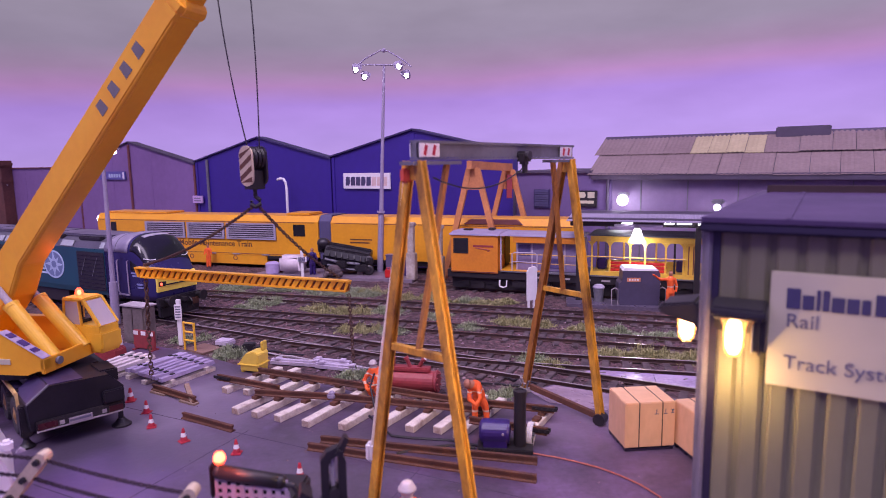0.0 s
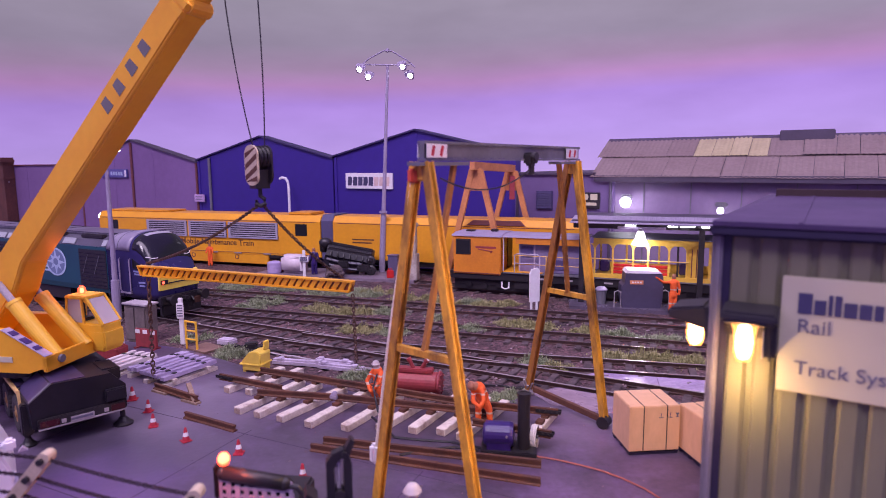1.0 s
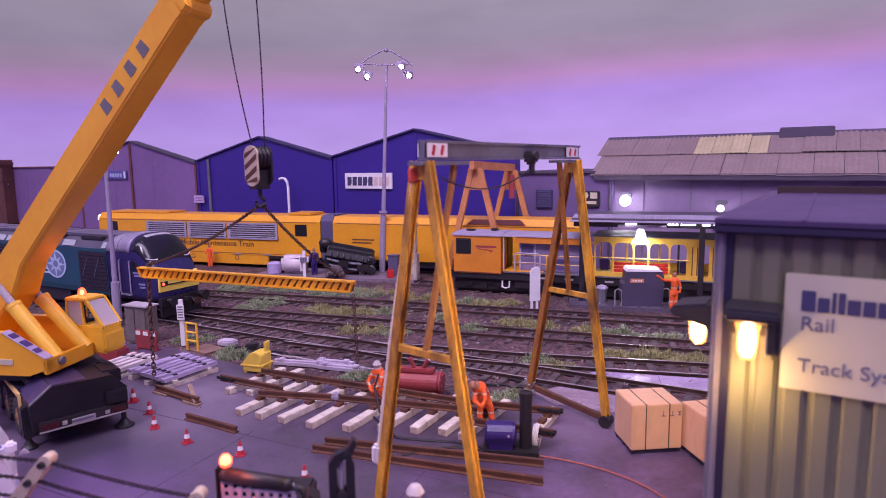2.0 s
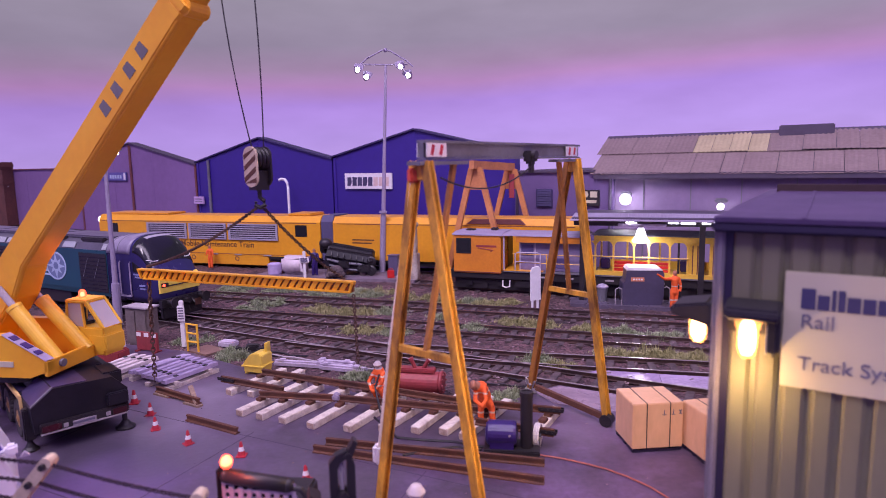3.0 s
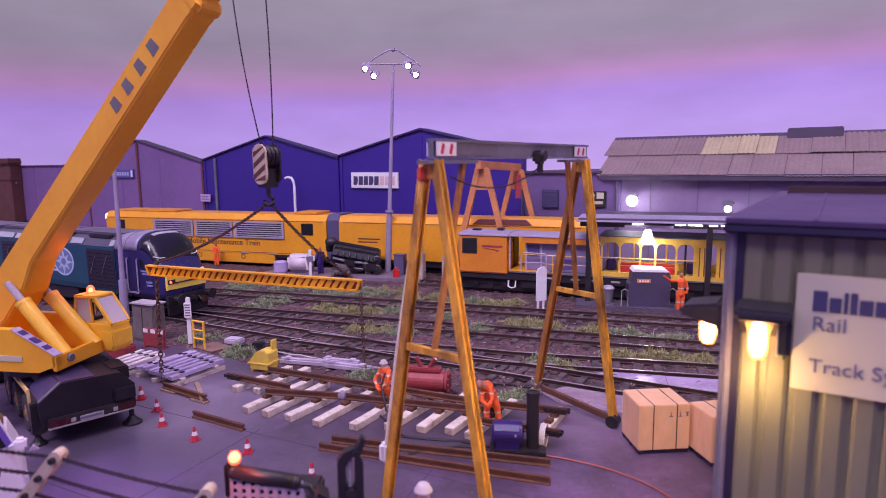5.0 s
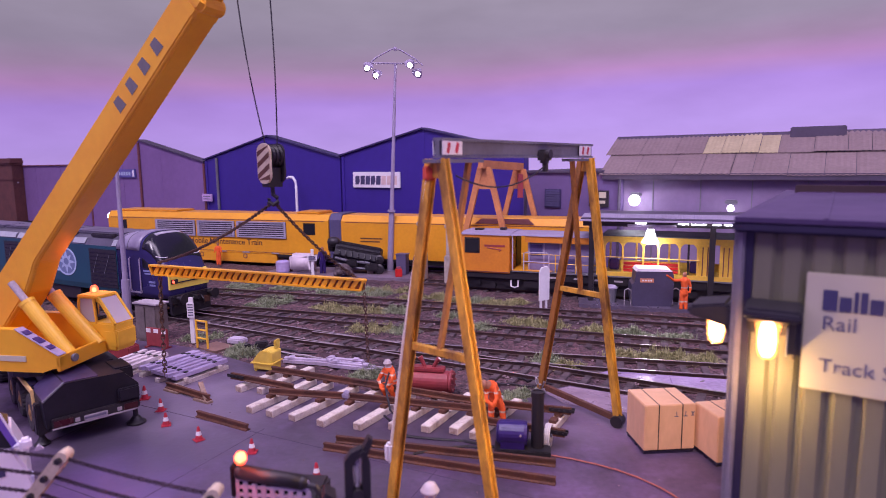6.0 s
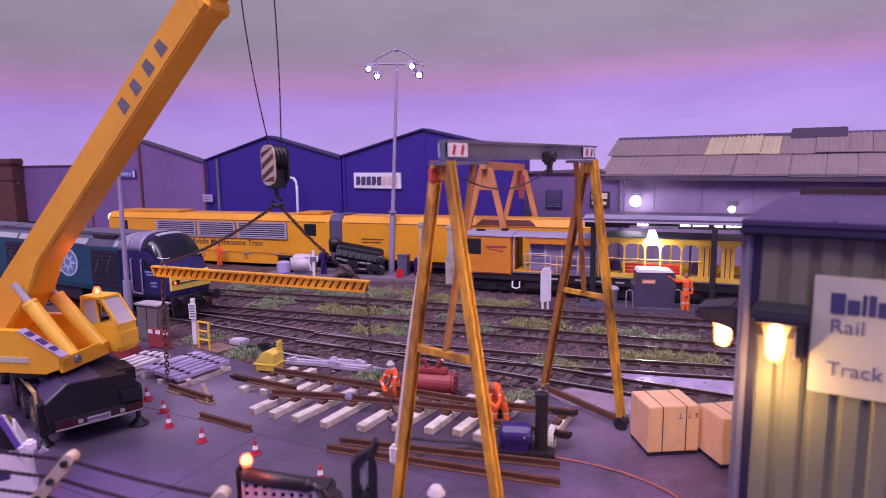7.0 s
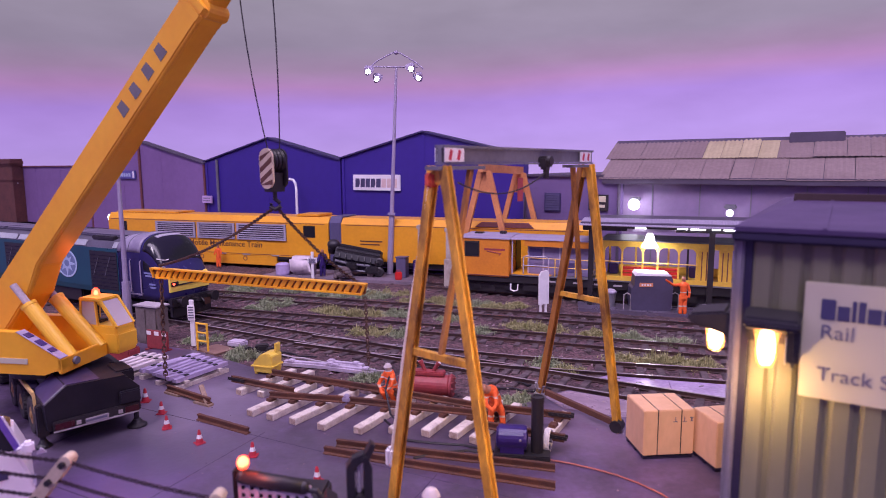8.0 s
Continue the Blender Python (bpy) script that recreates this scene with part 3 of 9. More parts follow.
def warehouse(s0, s1, peak_s, eave, peak, wall, label, trim, pipes=()):
    t = thing("warehouse", (*on_wall(s0), -0.1), W_DIR, label, "warehouse", "warehouses behind the yard")
    w, pk = s1 - s0, peak_s - s0
    bm = geo()
    prism(bm, [(0, 0), (w, 0), (w, eave), (pk, peak), (0, eave)], 0, 0.8)
    part("wall", bm, wall, t)
    for a, b in (((-0.2, eave - 0.06), (pk, peak)), ((pk, peak), (w + 0.1, eave - 0.06))):
        bm = geo()
        prism(bm, [a, b, (b[0], b[1] + 0.13), (a[0], a[1] + 0.13)], -0.22, 0.9)
        part("roof", bm, ROOFNAVY if wall is NAVY else ROOFDARK, t, "dark sheet roof edge")
    for x in (0.12, w - 0.12):
        bm = geo()
        box(bm, x - 0.14, x + 0.14, -0.08, -0.004, 0, eave - 0.1)
        part("corner_trim", bm, trim, t)
    for x in pipes:
        bm = geo()
        top = eave + (peak - eave) * (1 - abs(x - pk) / max(pk, w - pk)) - 0.25
        rod(bm, (x, -0.14, 0), (x, -0.14, top), 0.14)
        part("downpipe", bm, STEEL if wall is NAVY else trim, t)
    # upright cladding joints
    n = 3 if wall is GREYWALL else 2
    for i in range(1, n):
        x = w * i / n
        top = (eave + (peak - eave) * x / pk if x < pk else eave + (peak - eave) * (w - x) / (w - pk)) - 0.12
        bm = geo()
        box(bm, x - 0.025, x + 0.025, -0.03, -0.004, 0, top)
        part("cladding_joint", bm, wall, t)
    return t


ROOFNAVY = surface("navy_roof", (0.035, 0.026, 0.10), 0.55, other=(0.025, 0.02, 0.06), amount=0.5, grain=3, spread=0.1)
ROOFDARK = surface("dark_roof", (0.07, 0.055, 0.09), 0.6, other=(0.04, 0.03, 0.05), amount=0.5, grain=3, spread=0.1)
warehouse(-49.5, -27.2, -38.5, 7.7, 10.2, GREYWALL, "mauve-grey clad warehouse with brown trim", BROWN, pipes=(11.0,))
warehouse(-27.0, -8.6, -17.56, 7.9, 10.0, NAVY, "deep blue clad warehouse with shallow gable", NAVY, pipes=(1.9,))
warehouse(-8.4, 9.0, 0.18, 8.05, 10.0, NAVY, "deep blue warehouse with a white name board", NAVY)

t = thing("low_warehouse", (*on_wall(-75), -0.1), W_DIR, "long low mauve warehouse with dark eaves", "warehouse", "warehouses behind the yard")
bm = geo()
box(bm, 0, 25.3, 0, 14, 0, 7.5)
part("wall", bm, GREYWALL, t)
bm = geo()
box(bm, -0.2, 25.2, -0.2, 14, 7.5, 7.64)
part("roof", bm, BROWN, t)
for x in (3.1, 12.4, 18.8):
    bm = geo()
    box(bm, x - 0.03, x + 0.03, -0.03, -0.004, 0, 7.45)
    part("cladding_joint", bm, GREYWALL, t)
t = thing("brick_building", (*on_wall(-84.0, -1.4), -0.1), W_DIR, "dark red brick building with a stepped parapet", "building")
bm = geo()
box(bm, 0, 18.0, 0, 1.35, 0, 7.7)
part("wall", bm, BRICK, t)
for z0, z1, o in ((7.7, 7.95, 0.15), (7.95, 8.3, 0.32), (8.3, 8.6, 0.12)):
    bm = geo()
    box(bm, -o, 18.0 + o, -o, 1.35, z0, z1)
    part("cornice", bm, BRICK, t)
bm = geo()
box(bm, -0.1, 18.12, -0.14, 1.33, 5.7, 5.95)
part("string_course", bm, BRICK, t)
bm = geo()
box(bm, 18.02, 18.1, 0.5, 0.62, 5.25, 5.4)
part("wall_lamp", bm, CONCRETE, t, "small pale wall lamp")

# grey office with the yellow mark, then the long shed
t = thing("office_building", (*on_wall(9.1, -0.3), -0.1), W_DIR, "flat-roofed mauve-grey office with a dark vent", "building")
bm = geo()
OFFICEWALL = surface("office_blue_grey", (0.135, 0.088, 0.22), 0.6, other=(0.09, 0.06, 0.15), amount=0.5, grain=2, big=0.15, bump=0.04, spread=0.05)
box(bm, 0, 7.2, 0, 12, 0, 6.55)
part("wall", bm, OFFICEWALL, t)
bm = geo()
box(bm, -0.15, 5.9, -0.2, 12, 6.55, 6.7)
part("parapet", bm, ROOFDARK, t)
bm = geo()
box(bm, 1.7, 2.9, -0.12, -0.004, 4.1, 5.4)
v = part("vent", bm, ROOFNAVY, t, "dark louvred vent")
for i in range(7):
    bm = geo()
    slab(bm, [(1.78, -0.16, 4.2 + i * 0.17), (2.82, -0.16, 4.2 + i * 0.17), (2.82, -0.12, 4.33 + i * 0.17), (1.78, -0.12, 4.33 + i * 0.17)], 0.01)
    part("slat", bm, ROOFNAVY, v)
for x in (0.2, 7.0):
    bm = geo()
    rod(bm, (x, -0.12, 0), (x, -0.12, 6.5), 0.1)
    part("downpipe", bm, ROOFDARK, t)

shed = thing("engine_shed", (*on_wall(15.3), -0.1), W_DIR, "long lilac-grey shed under a patched corrugated roof", "engine shed")
bm = geo()
box(bm, -0.75, 62, 0, 12, 0, 6.2)
part("wall", bm, SHEDWALL, shed)
bm = geo()
box(bm, -0.3, 62, -0.55, -0.25, 6.1, 6.5)
part("gutter", bm, ROOFDARK, shed)
bm = geo()
prism(bm, [(-0.4, 6.3), (4.4, 8.82), (9.5, 6.4)], 0.12, 62, "x")
for v in bm.verts:
    if v.co.x < 1:
        v.co.x -= 0.36 * (v.co.z - 6.3)
part("roof_deck", bm, ROOFDARK, shed)
bm = geo()
prism(bm, [(4.1, 8.85), (4.4, 9.06), (4.75, 8.85)], -0.8, 62, "x")
part("ridge", bm, ROOFDARK, shed)


def roof_sheet(x0, x1, v0, v1, lift):
    """A corrugated sheet lying on the slope from the eaves (v 0) to the ridge (v 1)."""
    bm = geo()
    n = max(8, int((x1 - x0) / 0.14))
    rows = []
    for v in (v0, v1):
        y, z = -0.5 + 4.85 * v, 6.34 + 2.5 * v
        rows.append([bm.verts.new((x0 + (x1 - x0) * i / n, y, z + lift * (1.6 if v == v0 else 1.0) + (0.035 if i % 2 else 0.0))) for i in range(n + 1)])
        rows.append([bm.verts.new((p.co.x, p.co.y, p.co.z - 0.03)) for p in rows[-1]])
    a, a2, b, b2 = rows
    for i in range(n):
        bm.faces.new((a[i], a[i + 1], b[i + 1], b[i]))
        bm.faces.new((a2[i + 1], a2[i], b2[i], b2[i + 1]))
        bm.faces.new((a2[i], a2[i + 1], a[i + 1], a[i]))
        bm.faces.new((b[i], b[i + 1], b2[i + 1], b2[i]))
    bm.faces.new((a[0], b[0], b2[0], a2[0]))
    bm.faces.new((b[n], a[n], a2[n], b2[n]))
    return bm


rng = random.Random(5)
for v0, v1 in ((-0.02, 0.52), (0.48, 1.02)):
    x = -0.85 if v0 > 0 else -0.55
    while x < 40:
        light = v0 > 0 and 5.2 < x < 9.6
        w = 1.08 if light else rng.uniform(1.15, 1.9) if x > 3 else 2.3
        part("roof_sheet", roof_sheet(x, x + w - 0.03, v0, v1, 0.05 + rng.uniform(0, 0.05) + (0.05 if v0 > 0 else 0)),
             ROOFLIGHT if light else ROOFSHEET, shed, "ribbed yellowed rooflight sheet" if light else "")
        x += w
for x in (10.3,):
    bm = geo()
    box(bm, x, x + 3.0, 3.7, 5.2, 8.6, 9.3, bevel=0.06)
    part("ridge_vent", bm, ROOFDARK, shed, "dark box ridge vent")
for i in range(1, 20):
    bm = geo()
    box(bm, i * 2.9 - 0.03, i * 2.9 + 0.03, -0.05, -0.004, 0, 6.05)
    part("cladding_joint", bm, STEEL, shed)
# ---- gantry hoist in the yard ----
def a_frame(t, top, fl, fr, bar_z, w, base, brace_top=None, grimy=False):
    side = (Vector(fr) - Vector(fl)).normalized() * 0.13
    pts = []
    for foot, sgn in ((fl, -1), (fr, 1)):
        a, b = Vector(top) + side * sgn, Vector(foot)
        bm = geo()
        # H section: a web and two flanges
        n = side.cross(Vector((0, 0, 1))).normalized()
        hw, fl_, wb = w / 2, w * 0.16, w * 0.17
        m, ln = frame_of(b, a, n)
        prism(bm, [(-hw, -hw), (hw, -hw), (hw, -hw + fl_), (wb, -hw + fl_), (wb, hw - fl_), (hw, hw - fl_), (hw, hw), (-hw, hw), (-hw, hw - fl_), (-wb, hw - fl_), (-wb, -hw + fl_), (-hw, -hw + fl_)], 0, ln, "z", m)
        # the far left leg gets its shade from the darker copy
        part("leg", bm, SHADED_GRIME if grimy and sgn < 0 else GANTRY, t, at=base)
        pts.append(b + (a - b) * (bar_z / a.z))
    bm = geo()
    bar(bm, pts[0], pts[1], w * 0.7, w * 0.72)
    part("cross_bar", bm, GANTRY, t, at=base)
    bm = geo()
    cbox(bm, Vector(top) - Vector((0, 0, 0.34)), 0.34, 0.13, 0.3, math.degrees(math.atan2(side.y, side.x)), bevel=0.02)
    part("gusset", bm, GANTRY, t, "welded gusset between the leg tops", at=base)
    if brace_top:
        d = Vector((brace_top[0] - top[0], brace_top[1] - top[1], 0)).normalized()
        bm = geo()
        bar(bm, Vector(top) - d * 0.24 + Vector((0, 0, -0.035)), Vector(brace_top) + d * 0.3 + Vector((0, 0, -0.015)), 0.3, 0.07)
        part("head_plate", bm, STEEL, t, "flat grey head plate under the beam", at=base)
        bm = geo()
        bar(bm, (pts[0] + pts[1]) / 2, brace_top, w * 0.62, w * 0.5, side)
        part("brace", bm, SHADED_GRIME, t, "grimy brown brace", at=base)


GL, GR = Vector((-0.26, 11.2, 7.3)), Vector((3.66, 16.75, 7.3))
g_base = (1.7, 13.9, 0)
gantry = thing("gantry_hoist", g_base, 0, "weathered yellow gantry hoist with a grey steel beam", "gantry crane")
g_dir = (GR - GL).normalized()
g_side = Vector((g_dir.y, -g_dir.x, 0))
bm = geo()
for z0, z1, w in ((7.32, 7.36, 0.19), (7.63, 7.68, 0.19)):
    bar(bm, GL + g_dir * 0.0 + Vector((0, 0, (z0 + z1) / 2 - 7.3)), GR + g_dir * 0.25 + Vector((0, 0, (z0 + z1) / 2 - 7.3)), w, z1 - z0)
bar(bm, GL + g_dir * 0.0 + Vector((0, 0, 0.2)), GR + g_dir * 0.25 + Vector((0, 0, 0.2)), 0.1, 0.27)
beam = part("beam", bm, STEEL, gantry, "grey steel I-beam", at=g_base)
HAZRED = surface("hazard_red", (0.5, 0.03, 0.05), 0.5, grain=8, spread=0.05)
for end, wdt in ((GL + g_dir * 0.33, 0.62), (GR - g_dir * 0.32, 0.72)):
    for sgn in (1, -1):
        o = end + g_side * sgn * 0.105 + Vector((0, 0, 0.2))
        bm = geo()
        bar(bm, o - g_dir * wdt / 2, o + g_dir * wdt / 2, 0.02, 0.25)
        part("end_plate", bm, WHITE, beam, "white plate with red stripes", at=g_base)
        if sgn > 0:
            bm = geo()
            for k in (-0.22, 0.22):
                c = o + g_dir * wdt * k + g_side * 0.014
                bar(bm, c - Vector((0, 0, 0.09)) - g_dir * 0.03, c + Vector((0, 0, 0.09)) + g_dir * 0.03, wdt * 0.13, 0.01, g_side)
            part("red_stripe", bm, HAZRED, beam, at=g_base)
a_frame(gantry, GL, (-1.32, 11.9, 0.05), (0.82, 10.1, 0.05), 3.73, 0.175, g_base, GL + g_dir * 1.05 + Vector((0, 0, -0.02)))
a_frame(gantry, GR, (2.82, 18.7, 0.12), (4.55, 16.15, 0.2), 3.5, 0.18, g_base, GR - g_dir * 0.9 + Vector((0, 0, -0.02)), True)
for p in ((4.55, 16.15), (-1.32, 11.9), (0.82, 10.1)):
    bm = geo()
    rod(bm, (p[0] - 0.09, p[1] - 0.13, 0.17), (p[0] + 0.09, p[1] + 0.13, 0.17), 0.17, 14)
    part("wheel", bm, BLACK, gantry, "black castor wheel", at=g_base)
bm = geo()
bar(bm, (2.95, 18.35, 0.3), (4.5, 16.2, 0.22), 0.12, 0.16)
part("sill", bm, RUST, gantry, "rusty sill between the feet", at=g_base)
bm = geo()
for k in range(7):
    a = k * 0.9
    bar(bm, (2.82, 18.7, 0.1), (2.82 + 0.16 * math.cos(a), 18.7 + 0.16 * math.sin(a), 0.42 + 0.1 * math.sin(a * 2.3)), 0.1, 0.05)
cbox(bm, (2.82, 18.7, 0.0), 0.3, 0.3, 0.16, 20, bevel=0.03)
part("foot_bracket", bm, CONCRETE, gantry, "pale splayed foot bracket", at=g_base)
# hoist block hanging under the beam
hb = GL.lerp(GR, 0.58)
bm = geo()
cbox(bm, hb + Vector((0, 0, -0.1)) + g_side * 0.18, 0.3, 0.26, 0.3, math.degrees(math.atan2(g_dir.y, g_dir.x)), bevel=0.06)
rod(bm, hb + g_side * 0.05 + Vector((0, 0, 0.1)), hb + g_side * 0.34 + Vector((0, 0, 0.1)), 0.11, 12)
rod(bm, hb + g_side * 0.2 + Vector((0, 0, -0.3)), hb + g_side * 0.2 + Vector((0, 0, -0.1)), 0.07)
part("hoist_block", bm, BLACK, gantry, "dark chain hoist block", at=g_base, smooth=False)
bm = geo()
tube(bm, sag(GL + g_dir * 0.3 + g_side * 0.2 + Vector((0, 0, -0.3)), hb + g_side * 0.2 + Vector((0, 0, -0.15)), 0.34, 14), 0.016)
part("cable", bm, BLACK, gantry, "slack black cable", at=g_base)
# white supply pipe down one leg, red switch box at its top
bm = geo()
la, lb = GL - g_side * 0.22, Vector((-1.32, 11.9, 0.05)) - g_side * 0.2
tube(bm, [la + Vector((0, -0.05, -0.3)), la.lerp(lb, 0.5) - g_side * 0.02, la.lerp(lb, 0.79)], 0.042)
part("conduit", bm, surface("conduit_cream", (0.86, 0.80, 0.66), 0.4, other=(0.6, 0.5, 0.4), amount=0.3, grain=8), gantry, "white conduit along the leg", at=g_base)
bm = geo()
cbox(bm, la.lerp(lb, 0.82) - Vector((0, 0, 0.15)), 0.22, 0.22, 0.42, 30, bevel=0.06)
part("pull_weight", bm, WHITE, gantry, at=g_base)
bm = geo()
cbox(bm, la + Vector((0.03, -0.06, -0.38)), 0.19, 0.2, 0.26, 30, bevel=0.03)
part("switch_box", bm, surface("switch_red", (0.66, 0.09, 0.04), 0.45, grain=9), gantry, "red switch box", at=g_base)

# ---- mobile crane ----
TR = (-9.56, 15.88, 0)
crane = thing("mobile_crane", TR, 0, "yellow mobile crane on a black carrier, boom raised", "mobile crane")
tm = Matrix.Translation(TR) @ Matrix.Rotation(radians(133.8), 4, "Z")


def crane_part(name, bm, mt, label="", parent=None, m=None, smooth=False):
    if m:
        bm.transform(m)
    return part(name, bm, mt, parent or crane, label, at=TR, smooth=smooth)


bm = geo()
prism(bm, [(1.2, 0.55), (-1.05, 0.55), (-1.06, 1.22), (-0.7, 1.62), (0.72, 1.66), (1.25, 1.25)], 0.0, 1.5, "x")
prism(bm, [(0.8, 0.6), (-0.8, 0.6), (-0.8, 1.2), (-1.25, 1.2), (-1.25, 1.32), (1.25, 1.32), (1.25, 1.2), (0.8, 1.2)], 1.3, 9.5, "x")
crane_part("carrier", bm, TARMAC_BLACK, "black carrier chassis", m=tm)
bm = geo()
prism(bm, [(1.0, 1.32), (-1.0, 1.32), (-0.85, 1.62), (0.85, 1.62)], 1.5, 6.5, "x")
crane_part("deck_plinth", bm, TARMAC_BLACK, "", None, tm)
bm = geo()
box(bm, -0.09, -0.004, -1.0, 1.1, 0.54, 0.80, bevel=0.02)
bump_bar = crane_part("bumper", bm, BLACK, m=tm)
bm = geo()
for y0, y1 in ((-0.97, -0.62), (0.62, 1.06)):
    box(bm, -0.115, -0.092, y0, y1, 0.58, 0.74)
crane_part("tail_light", bm, surface("tail_dark_red", (0.05, 0.006, 0.01), 0.3, grain=6), "dark red tail lights", bump_bar, tm)
bm = geo()
box(bm, -0.12, -0.092, -0.2, 0.36, 0.57, 0.70)
for y in (0.52, -0.5):
    box(bm, -0.12, -0.092, y - 0.055, y + 0.055, 0.6, 0.7)
crane_part("number_plate", bm, CONCRETE, "pale plate with plain bars", bump_bar, tm)
bm = geo()
box(bm, -0.128, -0.121, -0.16, 0.36, 0.61, 0.67)
crane_part("plate_bar", bm, LETTER, "", bump_bar, tm)
bm = geo()
bar(bm, (-0.1, -1.0, 0.54), (-0.1, 1.1, 0.54), 0.03, 0.035)
crane_part("bumper_edge", bm, CONCRETE, "", bump_bar, tm)
for y0, y1, z0, z1 in ((-1.03, -0.5, 0.85, 1.2),):
    bm = geo()
    box(bm, -0.16, -0.004, y0, y1, z0, z1, bevel=0.03)
    crane_part("locker", bm, TARMAC_BLACK, "", None, tm)
bm = geo()
box(bm, 0.35, 1.3, -1.05, -0.55, 1.25, 1.66, bevel=0.04)
crane_part("deck_locker", bm, TARMAC_BLACK, "raised black locker on the deck", None, tm)
bm = geo()
bar(bm, (0.03, 1.24, 1.285), (0.03, 0.72, 1.69), 0.035, 0.1, (1, 0, 0))
crane_part("edge_strip", bm, STEEL, "worn grey edge", None, tm)
# violet plates paint the sky's sheen onto the black deck
DECKSHEEN = surface("deck_sky_sheen", (0.055, 0.04, 0.11), 0.35, other=(0.025, 0.02, 0.035), amount=0.6, grain=8, big=1.0, spread=0.1)
bm = geo()
slab(bm, [(0.1, 1.22, 1.285), (1.48, 1.22, 1.285), (1.48, 0.74, 1.655), (0.1, 0.74, 1.655)], 0.02)
crane_part("slope_plate", bm, DECKSHEEN, "violet-grey plate painting sky sheen on the deck slope", None, tm)
bm = geo()
slab(bm, [(0.1, 0.7, 1.672), (1.48, 0.7, 1.672), (1.48, -0.1, 1.652), (0.1, -0.1, 1.652)], 0.016)
crane_part("deck_plate", bm, DECKSHEEN, "violet-grey plate painting sky sheen on the deck", None, tm)
bm = geo()
box(bm, 1.52, 4.2, 1.02, 1.24, 1.324, 1.34)
crane_part("walkway_plate", bm, DECKSHEEN, "violet-grey strip painting sky sheen on the walkway", None, tm)
DECKEDGE = surface("deck_edge", (0.62, 0.42, 0.16), 0.5, other=(0.4, 0.25, 0.1), amount=0.5, grain=9)
bm = geo()
box(bm, 1.02, 9.4, 1.25, 1.33, 1.26, 1.36, bevel=0.01)
bar(bm, (1.02, 1.29, 1.34), (0.9, 1.29, 0.82), 0.07, 0.06)
crane_part("deck_edge", bm, DECKEDGE, "cream-yellow deck edge strip", None, tm)


RIMM = surface("rim_ochre", (0.34, 0.19, 0.055), 0.55, other=(0.17, 0.09, 0.04), amount=0.6, grain=12, big=3)


def wheel(x, y, r, out):
    bm = geo()
    prof = [(r * 0.45, -0.15), (r * 0.6, -0.18), (r * 0.93, -0.17), (r, -0.1), (r, 0.1), (r * 0.93, 0.17), (r * 0.6, 0.18), (r * 0.45, 0.15)]
    m = tm @ Matrix.Translation((x, y, r)) @ Matrix.Rotation(math.pi / 2, 4, "X")
    lathe(bm, prof, seg=72)
    # tread blocks pressed into the one casing
    for v in bm.verts:
        q = math.hypot(v.co.x, v.co.y)
        if q > r * 0.9 and round(math.atan2(v.co.y, v.co.x) / (2 * math.pi) * 72) % 3 == 0:
            v.co.x, v.co.y = v.co.x * 0.945, v.co.y * 0.945
    bm.transform(m)
    w = crane_part("wheel", bm, RUBBER, "black treaded tyre")
    bm = geo()
    lathe(bm, [(0.03, 0.2 * out), (0.08, 0.19 * out), (r * 0.22, 0.156 * out), (r * 0.3, 0.153 * out), (r * 0.34, 0.16 * out), (r * 0.44, 0.158 * out)], seg=20, m=tm @ Matrix.Translation((x, y, r)) @ Matrix.Rotation(-math.pi / 2, 4, "X"))
    crane_part("rim", bm, RIMM, "dull ochre wheel rim", w)


for x in (1.66, 3.1, 4.4, 7.2):
    wheel(x, 1.12, 0.54, 1)
    wheel(x, -1.1, 0.54, -1)
for x, y, size in ((0.2, -0.98, 1.0), (0.5, 1.25, 0.75)):
    bm = geo()
    rod(bm, (x, y, 0.08), (x, y, 0.75), 0.07)
    lathe(bm, [(0.26 * size, 0.0), (0.26 * size, 0.05), (0.17 * size, 0.11), (0.09 * size, 0.22)], (x, y, 0), 16)
    box(bm, x - 0.08, x + 0.08, min(y, 0), max(y, 0), 0.6, 0.75)
    if y > 0:
        box(bm, x - 0.13, x + 0.13, y - 0.14, y + 0.12, 0.3, 1.15, bevel=0.03)
    crane_part("outrigger", bm, BLACK, "black outrigger jack on a round pad", m=tm)

# superstructure, heading along the boom
BF, BT = Vector((-13.28, 17.95, 3.2)), Vector((-5.17, 14.38, 11.35))
bd = (BT - BF).normalized()
b_head = math.degrees(math.atan2(bd.y, bd.x))
sm = Matrix.Translation((-11.78, 17.3, 0)) @ Matrix.Rotation(radians(-8.5), 4, "Z")
bm = geo()
lathe(bm, [(0.95, 1.5), (0.95, 1.78)], seg=24, m=sm)
crane_part("slew_ring", bm, BLACK)
TOPPLATE = surface("top_plate_lilac", (0.36, 0.31, 0.44), 0.4, other=(0.22, 0.18, 0.26), amount=0.5, grain=9)
